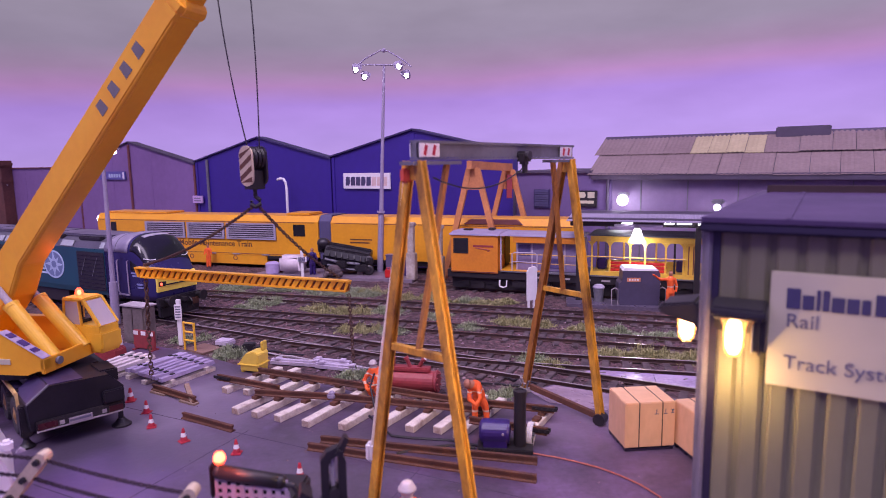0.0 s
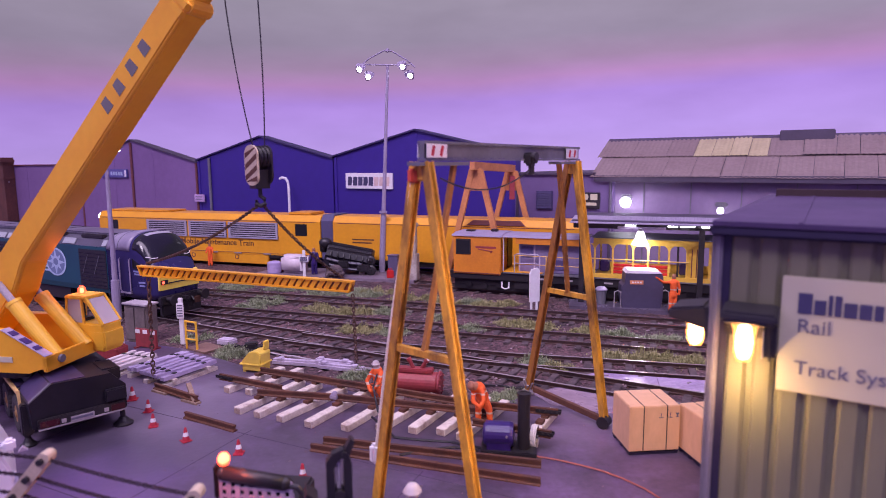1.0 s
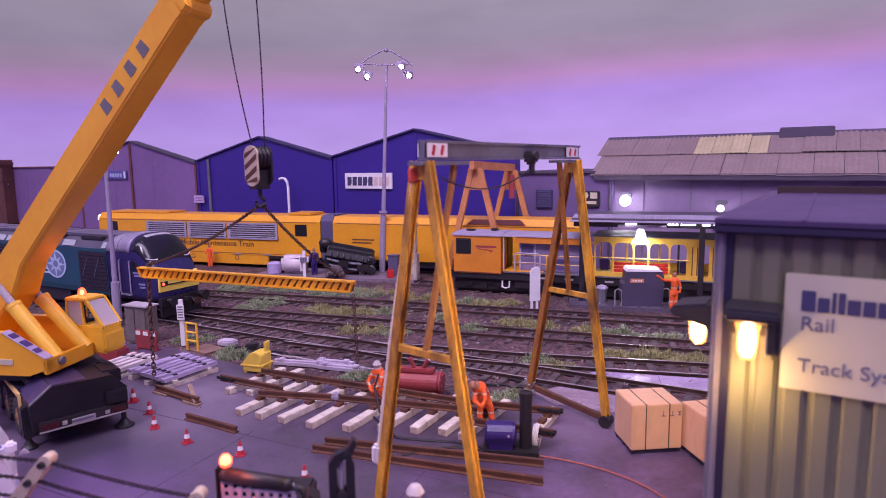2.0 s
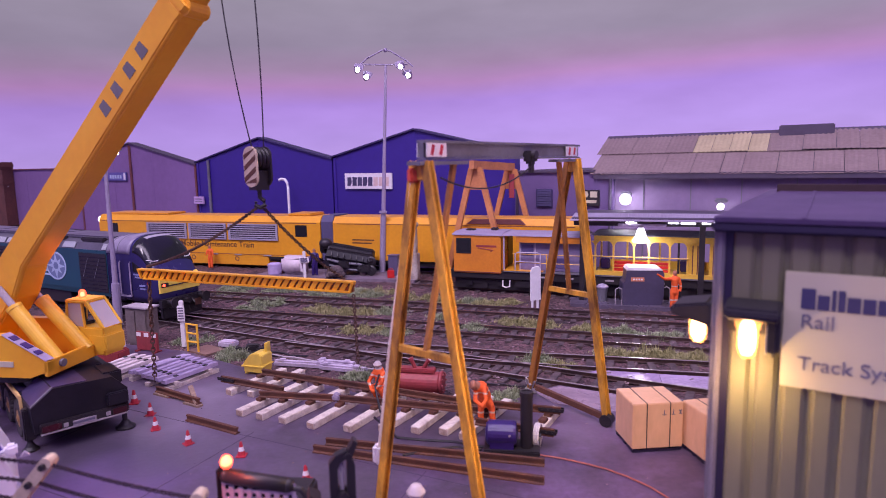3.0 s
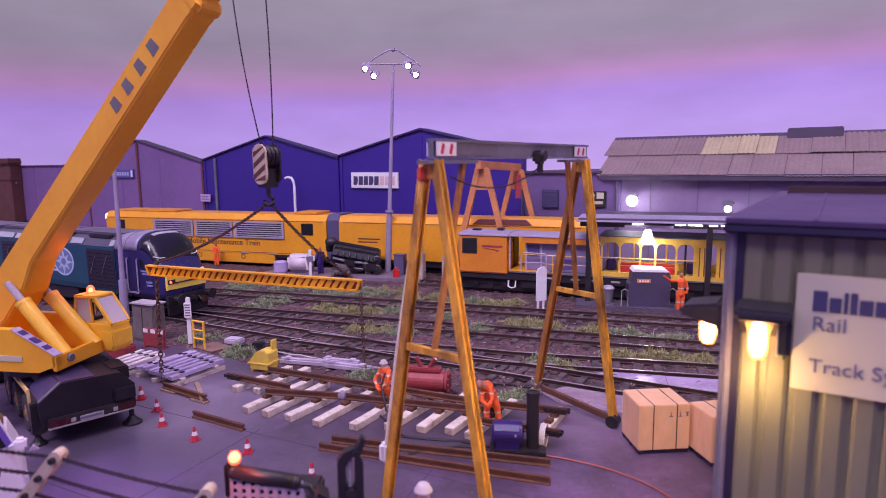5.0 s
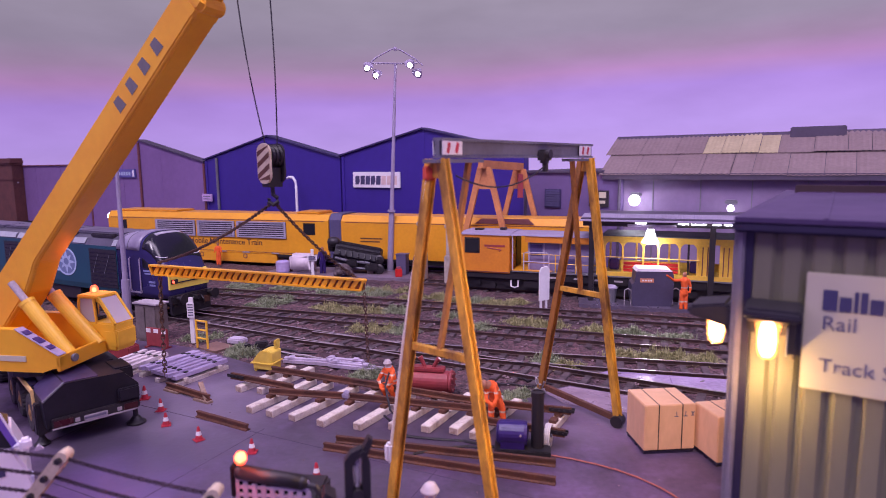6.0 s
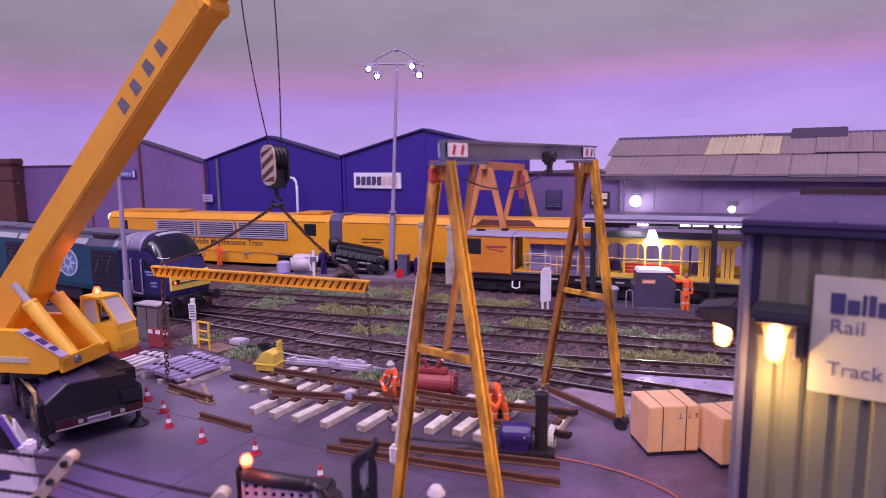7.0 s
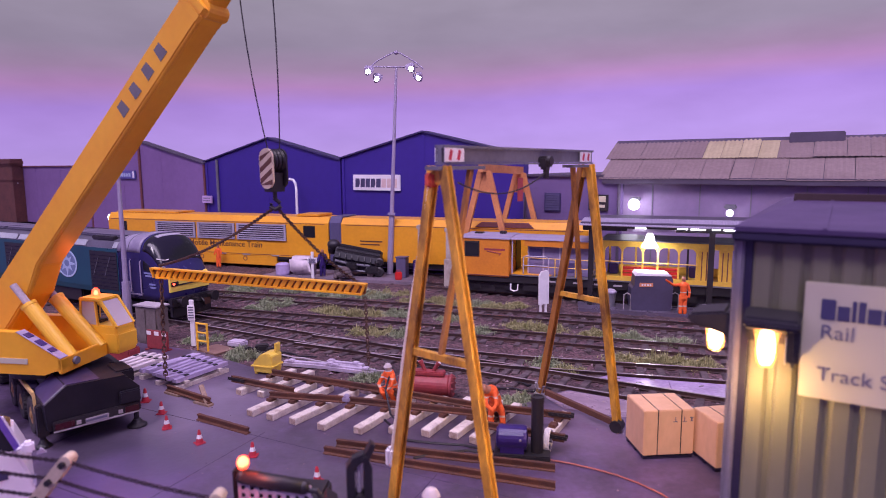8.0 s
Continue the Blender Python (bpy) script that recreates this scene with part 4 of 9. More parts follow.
for y0, y1 in ((-1.2, -0.95), (0.65, 0.9)):
    bm = geo()
    prism(bm, [(-2.6, 1.75), (0.95, 1.75), (1.5, 1.95), (1.5, 2.2), (0.2, 2.92), (-2.6, 2.92)], y0, y1)
    crane_part("side_frame", bm, YELLOW, m=sm)
    bm = geo()
    slab(bm, [(0.22, y0 - 0.02, 2.935), (0.22, y1 + 0.02, 2.935), (1.48, y1 + 0.02, 2.235), (1.48, y0 - 0.02, 2.235)][::-1], 0.015)
    tp = crane_part("top_plate", bm, TOPPLATE, "bare grey top plate with hatches", m=sm)
    for k, w in ((0.2, 0.16), (0.48, 0.22), (0.74, 0.14)):
        bm = geo()
        c = Vector((0.22 + 1.26 * k, (y0 + y1) / 2, 2.935 - 0.7 * k))
        slab(bm, [c + Vector((-w * 0.5, -0.1, 0.02 + w * 0.28)), c + Vector((w * 0.5, -0.1, 0.02 - w * 0.28)), c + Vector((w * 0.5, 0.1, 0.02 - w * 0.28)), c + Vector((-w * 0.5, 0.1, 0.02 + w * 0.28))], 0.02)
        crane_part("hatch", bm, GENBLUE, "dark violet hatch", tp, sm)
bm = geo()
box(bm, 1.38, 1.5, -1.2, 0.9, 1.8, 2.22, bevel=0.02)
box(bm, -2.6, 1.4, -0.95, 0.65, 1.78, 1.9)
crane_part("front_beam", bm, YELLOW, m=sm)
bm = geo()
for y in (-0.7, 0.75):
    rod(bm, (1.5, y, 2.05), (1.58, y, 2.05), 0.11, 10)
crane_part("marker_light", bm, STEEL, "small grey marker lamps", m=sm)
bm = geo()
box(bm, -0.4, 0.5, -1.225, -1.204, 2.05, 2.2)
crane_part("side_bars", bm, SIGNW, "faded pale lettering bars", m=sm)
for y, top in ((-0.62, 1), (0.42, 1)):
    a, b = sm @ Vector((1.34 if y < 0 else 1.42, y, 2.06)), BF + bd * 1.9 + (sm.to_3x3() @ Vector((-0.16, y * 0.9, -0.42)))
    mid = a.lerp(b, 0.74)
    bm = geo()
    rod(bm, a, mid, 0.2, 20)
    rod(bm, a.lerp(mid, 0.95), mid, 0.215, 20)
    ram = crane_part("ram_cylinder", bm, CABYEL, "yellow hydraulic ram barrel", smooth=False)
    bm = geo()
    rod(bm, mid, b, 0.1, 12)
    crane_part("ram_rod", bm, CONCRETE, "grey ram rod", ram)

# boom: hollow box section with a broad side, chamfered below
bx = bd.cross(Vector((0, 0, 1))).normalized()
by = bx.cross(bd)
bmat = Matrix((bx, by, bd)).transposed().to_4x4()
bmat.translation = BF
BL = (BT - BF).length


def boom_ring(bm, z, w, h, drop=0.0, crown=-0.04):
    return [bm.verts.new(bmat @ Vector(p)) for p in ((-w, h + crown, z), (w, h + crown, z), (w, -h * 0.84 - drop, z), (w * 0.8, -h - drop, z), (-w * 0.8, -h - drop, z), (-w, -h * 0.84 - drop, z))]


bm = geo()
rings = [boom_ring(bm, z, w, h, dr) for z, w, h, dr in ((-0.6, 0.42, 0.42, 0.42), (1.6, 0.40, 0.42, 0.34), (2.6, 0.385, 0.42, 0.03), (BL - 0.5, 0.355, 0.40, 0))]
for a, b in zip(rings, rings[1:]):
    for k in range(6):
        bm.faces.new((a[k], a[(k + 1) % 6], b[(k + 1) % 6], b[k]))
bm.faces.new(rings[0][::-1])
bm.faces.new(rings[-1])
bmesh.ops.recalc_face_normals(bm, faces=bm.faces[:])
bmesh.ops.bevel(bm, geom=bm.edges[:], offset=0.03, segments=2, affect="EDGES")
boom = crane_part("boom", bm, YELLOW, "yellow box-section boom with dark lettering blocks")
bm = geo()
for z, w in ((BL - 0.86, 0.375), (BL - 0.62, 0.395)):
    ra, rb = boom_ring(bm, z, w, w * 1.08), boom_ring(bm, z + 0.16, w, w * 1.08)
    for k in range(6):
        bm.faces.new((ra[k], ra[(k + 1) % 6], rb[(k + 1) % 6], rb[k]))
    bm.faces.new(ra[::-1])
    bm.faces.new(rb)
bmesh.ops.recalc_face_normals(bm, faces=bm.faces[:])
crane_part("boom_collar", bm, YELLOW, "stepped yellow boom collar", boom)
bm = geo()
rings = [boom_ring(bm, z, 0.28, 0.31) for z in (BL - 1.0, BL + 3.2)]
for k in range(6):
    bm.faces.new((rings[0][k], rings[0][(k + 1) % 6], rings[1][(k + 1) % 6], rings[1][k]))
bm.faces.new(rings[1])
bmesh.ops.recalc_face_normals(bm, faces=bm.faces[:])
crane_part("inner_boom", bm, YELLOW, "inner telescopic section", boom)
bm = geo()
rod(bm, bmat @ Vector((-0.3, -0.28, BL - 0.55)), bmat @ Vector((0.3, -0.28, BL - 0.55)), 0.2, 14)
crane_part("sheave", bm, YELLOW, "", boom)

# cab beside the boom
cm = Matrix.Translation((-10.45, 18.1, 1.84)) @ Matrix.Rotation(radians(b_head + 6), 4, "Z") @ Matrix.Diagonal((0.80, 0.82, 0.88, 1))
bm = geo()
box(bm, -0.85, 0.95, -0.42, 0.45, 0.0, 0.95, bevel=0.05)
box(bm, 0.25, 1.02, -0.44, 0.47, 0.12, 0.72, bevel=0.05)
cab = crane_part("cab", bm, CABYEL, "yellow operator cab with sloping windscreen", m=cm)
bm = geo()
for y in (-0.38, 0.41):
    bar(bm, (-0.78, y, 0.9), (-0.66, y, 1.78), 0.09, 0.09, (1, 0, 0))
    bar(bm, (0.92, y, 0.92), (0.22, y, 1.8), 0.09, 0.09, (1, 0, 0))
    bar(bm, (0.06, y, 0.92), (0.0, y, 1.78), 0.07, 0.07, (1, 0, 0))
box(bm, -0.75, 0.28, -0.44, 0.47, 1.74, 1.86, bevel=0.04)
crane_part("cab_frame", bm, CABYEL, "", cab, cm)
CABGLASS = glass("cab_glass", (0.72, 0.66, 0.68), 0.2, 0.45)
bm = geo()
slab(bm, [(0.93, -0.34, 0.95), (0.93, 0.37, 0.95), (0.26, 0.37, 1.75), (0.26, -0.34, 1.75)], 0.01)
crane_part("windscreen", bm, CABGLASS, "hazy windscreen", cab, cm)
bm = geo()
slab(bm, [(-0.7, -0.385, 0.95), (0.0, -0.385, 0.95), (0.0, -0.385, 1.74), (-0.62, -0.385, 1.74)], 0.01)
crane_part("side_window", bm, CABGLASS, "", cab, cm)
bm = geo()
box(bm, -0.55, -0.1, -0.2, 0.25, 0.9, 1.05, bevel=0.04)
box(bm, -0.62, -0.5, -0.2, 0.25, 1.0, 1.5, bevel=0.04)
crane_part("seat", bm, BLACK, "", cab, cm)
bm = geo()
lathe(bm, [(0.12, 0), (0.15, 0.04), (0.13, 0.18), (0.06, 0.26)], (-0.35, 0.0, 1.87), 12, cm)
crane_part("beacon", bm, BULBO, "lit red-orange beacon", cab, smooth=True)
bm = geo()
lathe(bm, [(0.05, 0.03), (0.08, 0.08), (0.05, 0.17)], (-0.35, 0.0, 1.87), 10, cm)
crane_part("beacon_core", bm, BEACONCORE, "glowing beacon core", cab, smooth=True)
lamp_at("beacon_light", *(cm @ Vector((-0.35, 0.0, 2.3))), 0.003, (1.0, 0.16, 0.06), 0.1)
# ---- corrugated hut with its name board ----
HC = Vector((4.08, 8.68, 0))
H_DIR = -33.0
hut = thing("site_hut", HC, H_DIR, "grey-green box-profile steel hut under a dark roof", "site building")
EAVE = 6.42
bm = geo()
box(bm, 0.06, 7.0, 0.08, 7.6, 0, EAVE)
part("wall_core", bm, HUTWALL, hut)
# box-profile sheets, one a rib pitch and a half wide
pitch = 0.35
x = 0.14
while x < 5.6:
    bm = geo()
    prism(bm, [(x, 0.08), (x, 0.0), (x + 0.04, -0.03), (x + pitch - 0.13, -0.03), (x + pitch - 0.08, 0.01), (x + pitch - 0.08, 0.045), (x + pitch, 0.045), (x + pitch, 0.08)], 0.0, EAVE - 0.04, "z")
    part("cladding_rib", bm, HUTWALL, hut)
    x += pitch
bm = geo()
box(bm, -0.075, 0.03, -0.06, 0.1, 0, EAVE, bevel=0.03)
part("corner_post", bm, surface("corner_lilac", (0.19, 0.17, 0.21), 0.5, other=(0.13, 0.115, 0.15), amount=0.5, grain=6, big=0.9), hut, "lilac-grey corner flashing")
# flush strip whose dark colour stands in for a shaded recess
bm = geo()
box(bm, 0.032, 0.135, -0.012, 0.1, 0, EAVE)
part("corner_recess", bm, HUTDARK, hut, "dark strip painted as a shaded recess beside the corner")
bm = geo()
box(bm, -0.12, -0.077, -0.02, 0.3, 0, EAVE, bevel=0.015)
part("corner_strip", bm, bpy.data.materials["corner_lilac"], hut, "lilac return strip")
def hip(bm, o, dz):
    """A shallow roof, hipped at its end: eaves outline, ridge, and an underside."""
    pts = [(-o, -0.14 - o, 6.42), (8.0, -0.14 - o, 6.42), (8.0, 3.9, 6.6), (0.45, 3.9, 6.6), (8.0, 8.1 + o, 6.42), (-o, 8.1 + o, 6.42)]
    top = [bm.verts.new((x, y, z + dz)) for x, y, z in pts]
    low = [bm.verts.new((x, y, z + dz - 0.07)) for x, y, z in pts]
    for f in ((0, 1, 2, 3), (3, 2, 4, 5), (0, 3, 5)):
        bm.faces.new([top[i] for i in f])
        bm.faces.new([low[i] for i in f[::-1]])
    for a, b in ((0, 1), (1, 2), (2, 4), (4, 5), (5, 0)):
        bm.faces.new((top[b], top[a], low[a], low[b]))
    return bm


part("roof", hip(geo(), 0.1, 0.03), HUTROOF, hut, "dark felted roof")
# fascia colour is darkened to paint the shadow band under the eaves
bm = geo()
box(bm, -0.13, 8.0, -0.235, -0.175, 6.24, 6.385, bevel=0.03)
box(bm, -0.13, -0.07, -0.175, 8.0, 6.24, 6.385, bevel=0.03)
part("fascia", bm, HUTDARK, hut)
bm = geo()
prism(bm, [(3.68, 6.6), (3.74, 6.74), (4.05, 6.74), (4.12, 6.6)], 0.36, 8.0, "x")
part("ridge", bm, surface("ridge_brown", (0.035, 0.02, 0.024), 0.85, other=(0.02, 0.012, 0.014), amount=0.6, grain=8, spread=0.15, sheen=0.15), hut, "brown-black ridge capping")
for i in range(6):
    bm = geo()
    x = 1.5 * i + 0.95
    slab(bm, [(x, -0.22, 6.447), (x + 0.05, -0.22, 6.447), (x + 0.05, 3.65, 6.617), (x, 3.65, 6.617)], 0.02)
    part("roof_seam", bm, HUTROOF, hut)


def hut_pt(x, y, z):
    return Matrix.Translation(HC) @ Matrix.Rotation(radians(H_DIR), 4, "Z") @ Vector((x, y, z))


SB = (0.80, -0.07, 0)
sign = thing("name_board", hut_pt(*SB), H_DIR, "cream board with grey lettering on the hut wall", "sign")
bm = geo()
box(bm, 0, 3.4, -0.03, 0.04, 4.13, 5.73, bevel=0.012)
part("board", bm, SIGNW, sign)
# the firm's name is drawn as plain blocks
NAVYLET = surface("letter_navy", (0.055, 0.05, 0.12), 0.5, grain=6, bump=0, spread=0.05)
xs = 0.20
for w, h in ((0.17, 0.28), (0.14, 0.2), (0.05, 0.28), (0.08, 0.28), (0.15, 0.2), (0.14, 0.2), (0.10, 0.2), (0.0, 0), (0.2, 0.28), (0.15, 0.2), (0.15, 0.2), (0.1, 0.28), (0.1, 0.28), (0.15, 0.2)):
    if w:
        bm = geo()
        w *= 0.98
        box(bm, xs, xs + w, -0.045, -0.031, 5.24, 5.24 + h, bevel=0.006)
        part("name_block", bm, NAVYLET, sign, "dark blue block in place of a letter")
    xs += w + 0.022
words("lettering", "Rail", 0.275, LETTER, sign, face_m((0.20, -0.032, 4.98), (1, 0, 0), (0, 0, 1)))
words("lettering", "Track Systems", 0.268, LETTER, sign, face_m((0.20, -0.032, 4.40), (1, 0, 0), (0, 0, 1)))


def bulkhead_lamp(p, rz, label, shade=True, reach=0.54, drop=1.0):
    t = thing("wall_lamp", p, rz, label, "wall lamp", "hut wall lamps")
    bm = geo()
    prism(bm, [(0.05, -0.1), (0.0, 0.3), (-0.14, 0.42), (-reach + 0.02, 0.33), (-reach, 0.2), (-0.12, 0.06), (-0.1, -0.1)], -0.29, 0.40, "x")
    bmesh.ops.bevel(bm, geom=bm.edges[:], offset=0.035, segments=2, affect="EDGES")
    part("hood", bm, BLACK, t, "black lamp hood")
    if shade:
        bm = geo()
        box(bm, 0.25, 0.40, -0.46, 0.02, -0.32, 0.24, bevel=0.06)
        shade_ob = part("side_shade", bm, BLACK, t)
        bm = geo()
        box(bm, 0.228, 0.247, -0.42, -0.02, -0.29, 0.1, bevel=0.005)
        part("reflector", bm, SIGNW, shade_ob, "cream inner reflector")
    bm = geo()
    lathe(bm, [(r, h * drop) for r, h in ((0.03, -0.49), (0.08, -0.475), (0.115, -0.42), (0.13, -0.34), (0.132, -0.24), (0.14, -0.1), (0.165, 0.0), (0.18, 0.08))], (0, -0.32, 0.1), 28)
    jar = part("jar", bm, LAMPJAR, t, "warm lit glass jar", smooth=True)
    bm = geo()
    lathe(bm, [(r, h * drop) for r, h in ((0.02, -0.455), (0.06, -0.44), (0.095, -0.36), (0.108, -0.23), (0.1, -0.1), (0.08, 0.0), (0.04, 0.03))], (0, -0.32, 0.1), 24)
    part("bulb", bm, BULBY, jar, "lit warm bulb", smooth=True)
    bm = geo()
    rod(bm, (0, -0.32, 0.18), (0, -0.32, 0.27), 0.17, 14)
    part("lamp_holder", bm, BLACK, t)
    return t


bulkhead_lamp(hut_pt(0.40, -0.02, 4.92), H_DIR, "black-hooded wall lamp glowing warm yellow")
lamp_at("hut_light", *hut_pt(0.36, -0.6, 4.12), 0.0125, (1.0, 0.6, 0.22), 0.12)
bulkhead_lamp(hut_pt(-0.05, 0.46, 4.74), H_DIR - 90, "black-hooded lamp glowing on the end wall", False, 0.68, 0.82)
lamp_at("hut_light_end", *hut_pt(-0.45, 0.46, 4.0), 0.085, (1.0, 0.6, 0.28), 0.14)


# ---- crates ----
def crate(at, rz, sx, sy, sz, label):
    t = thing("crate", at, rz, label, "crate", "plywood crates")
    bm = geo()
    box(bm, -sx / 2, sx / 2, -sy / 2, sy / 2, 0.1, sz, bevel=0.02)
    part("body", bm, CARDBOARD, t)
    for y in (-sy / 2 + 0.08, 0, sy / 2 - 0.08):
        bm = geo()
        box(bm, -sx / 2 + 0.02, sx / 2 - 0.02, y - 0.05, y + 0.05, 0, 0.06)
        part("pallet_runner", bm, HUTDARK, t, "dark pallet runner")
    for x in (-sx / 2 + 0.06, 0, sx / 2 - 0.06):
        bm = geo()
        box(bm, x - 0.05, x + 0.05, -sy / 2, sy / 2, 0.062, 0.099)
        part("pallet_board", bm, HUTDARK, t, "dark pallet board")
    for k in (-0.22, 0.24):
        bm = geo()
        e = 0.006
        for x0, x1, y0, y1, z0, z1 in ((k * sx - 0.012, k * sx + 0.012, -sy / 2 - e, sy / 2 + e, sz, sz + e), (k * sx - 0.012, k * sx + 0.012, -sy / 2 - e, -sy / 2, 0.1, sz),
                                       (k * sx - 0.012, k * sx + 0.012, sy / 2, sy / 2 + e, 0.1, sz)):
            box(bm, x0, x1, y0, y1, z0, z1)
        part("strap", bm, BLACK, t)
    bm = geo()
    for i, x in enumerate((0.12, 0.3, 0.44)):
        c = Vector((x * sx, -sy / 2 - 0.004, sz * 0.8))
        if i < 2:
            bar(bm, c - Vector((0, 0, 0.05)), c + Vector((0, 0, 0.07)), 0.02, 0.004, (0, 1, 0))
            bar(bm, c + Vector((-0.05, 0, -0.05)), c + Vector((0.05, 0, -0.05)), 0.004, 0.02)
        else:
            prism(bm, [(c.x - 0.05, c.z + 0.06), (c.x + 0.05, c.z + 0.06), (c.x + 0.012, c.z), (c.x + 0.04, c.z - 0.05), (c.x - 0.04, c.z - 0.05), (c.x - 0.012, c.z)], c.y, c.y + 0.003)
    part("handling_mark", bm, LETTER, t, "black handling marks")
    return t


crate((5.32, 15.1, 0), 5, 1.3, 1.14, 1.27, "strapped plywood crate on a dark pallet")
crate((6.84, 14.43, 0), 10, 1.4, 1.0, 1.24, "strapped plywood crate beside the hut")
# ---- maintenance train ----
def on_f(s, side=0.0):
    a = radians(F_DIR)
    return (F0[0] + s * math.cos(a) - side * math.sin(a), F0[1] + s * math.sin(a) + side * math.cos(a))


# near-black backing paints the shade between the louvre slats
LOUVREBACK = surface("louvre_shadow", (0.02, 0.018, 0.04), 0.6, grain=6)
LOUVRE = surface("louvre_grey", (0.36, 0.33, 0.42), 0.5, other=(0.2, 0.18, 0.22), amount=0.5, grain=9, spread=0.1)
DARKGLASS = surface("dark_glass", (0.02, 0.02, 0.025), 0.12, grain=3, bump=0, spread=0.05)


def body_profile(h0, h1, w, chamfer):
    return [(-w, h0), (-w, h1 - chamfer * 1.3), (-w + chamfer, h1), (w - chamfer, h1), (w, h1 - chamfer * 1.3), (w, h0)]


def bogie(t, x, side_mat):
    bm = geo()
    for y in (-0.95, 0.95):
        box(bm, x - 1.5, x + 1.5, y - 0.07, y + 0.07, 0.42, 0.7, bevel=0.03)
        for dx in (-0.9, 0.9):
            box(bm, x + dx - 0.2, x + dx + 0.2, y - 0.12, y + 0.12, 0.3, 0.62, bevel=0.03)
        rod(bm, (x, y - 0.13, 0.35), (x, y + 0.13, 0.35), 0.2, 10)
    bg = part("bogie", bm, side_mat, t, "black bogie frame")
    for dx in (-0.9, 0.9):
        bm = geo()
        for y in (-0.63, 0.63):
            rod(bm, (x + dx, y - 0.06, 0.46), (x + dx, y + 0.06, 0.46), 0.40, 18)
        rod(bm, (x + dx, -0.63, 0.46), (x + dx, 0.63, 0.46), 0.07, 8)
        part("wheelset", bm, BLACK, bg, "steel wheelset")


def coach(s0, s1, label, name="maintenance_coach"):
    a = on_f(s0)
    t = thing(name, (*a, 0), F_DIR, label, "rail vehicle", "maintenance train")
    L = s1 - s0
    bm = geo()
    prism(bm, body_profile(0.86, 3.86, 1.36, 0.32), 0, L, "x")
    body = part("body", bm, ORANGE, t)
    bm = geo()
    box(bm, 0.3, L - 0.3, -1.2, 1.2, 0.5, 0.86)
    part("underframe", bm, BLACK, t)
    for x in (2.6, L - 2.4):
        bogie(t, x, BLACK)
    return t, body, L


v1, v1_body, VL = coach(-19.4, 0.5, "orange-yellow maintenance vehicle with grey louvred panels")
bm = geo()
box(bm, 4.9, 15.6, -1.36, 1.36, 0.14, 0.86, bevel=0.03)
part("skirt", bm, ORANGE, v1)
bm = geo()
box(bm, 0.6, VL - 0.3, -1.375, -1.362, 0.95, 0.99)
part("body_line", bm, BROWN, v1_body)
bm = geo()
box(bm, 0.3, VL - 0.3, -1.375, -1.362, 3.36, 3.40)
part("body_line", bm, BROWN, v1_body)
for x0, x1 in ((4.8, 8.55), (8.75, 12.1), (12.3, 16.5)):
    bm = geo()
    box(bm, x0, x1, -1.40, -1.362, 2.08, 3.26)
    g = part("louvre_panel", bm, LOUVREBACK, v1, "louvre backing painted dark for the shade between slats")
    for p, q, r_, t_ in ((x0, x1, 2.06, 2.17), (x0, x1, 3.18, 3.29), (x0, x0 + 0.17, 2.17, 3.18), (x1 - 0.17, x1, 2.17, 3.18)):
        bm = geo()
        box(bm, p, q, -1.47, -1.401, r_, t_, bevel=0.01)
        part("panel_frame", bm, LOUVRE, g)
    for k in range(6):
        bm = geo()
        z = 2.24 + k * 0.16
        slab(bm, [(x0 + 0.18, -1.465, z), (x1 - 0.18, -1.465, z), (x1 - 0.18, -1.43, z + 0.05), (x0 + 0.18, -1.43, z + 0.05)], 0.02)
        part("slat", bm, LOUVRE, g)
bm = geo()
box(bm, 17.9, 18.85, -1.385, -1.362, 2.38, 3.24, bevel=0.02)
part("window", bm, DARKGLASS, v1, "dark cab window")
bm = geo()
box(bm, 1.35, 1.9, -1.385, -1.362, 2.3, 3.2, bevel=0.02)
part("window", bm, DARKGLASS, v1, "narrow dark end window")
for x0, x1, z in ((0.5, 6.6, 0.16), (17.1, 19.0, 0.2)):
    bm = geo()
    box(bm, x0, x1, -0.98, 0.98, 3.85, 3.85 + z, bevel=0.07)
    part("roof_box", bm, ORANGE, v1)
bm = geo()
box(bm, 15.7, 19.3, -1.38, -1.362, 0.66, 0.86)
part("step_recess", bm, BLACK, v1, "dark step recess")
for x in (6.0, 8.0, 10.6, 12.7, 15.2, 17.2, 18.8):
    bm = geo()
    box(bm, x, x + 0.65, -1.43, -1.362, 0.88, 0.97, bevel=0.02)
    part("handle", bm, CONCRETE, v1, "pale catch")
for x in (9.0, 12.9):
    bm = geo()
    tube(bm, [(x + 0.16 * math.cos(k), -1.37, 0.62 + 0.16 * math.sin(k)) for k in [2 * math.pi * j / 12 for j in range(13)]], 0.03, 5)
    part("filler_ring", bm, BROWN, v1)
DARKLET = surface("train_letter", (0.10, 0.04, 0.02), 0.6, grain=5, bump=0)
words("lettering", "Mobile Maintenance Train", 0.62, DARKLET, v1, face_m((7.9, -1.363, 1.5), (1, 0, 0), (0, 0, 1)), 0.014, bold=0.006)
for x in (4.95, 5.23, 5.6, 5.88, 6.25, 6.51, 6.77, 7.03, 7.29):
    bm = geo()
    box(bm, x, x + 0.18, -1.375, -1.362, 1.52, 1.88)
    part("number_bar", bm, DARKLET, v1, "dark bar in place of a number")
bm = geo()
lathe(bm, [(0.08, -0.1), (0.3, 0.0), (0.3, 0.06)], seg=14, m=Matrix.Translation((-0.06, -1.0, 3.4)) @ Matrix.Rotation(-math.pi / 2, 4, "Y"))
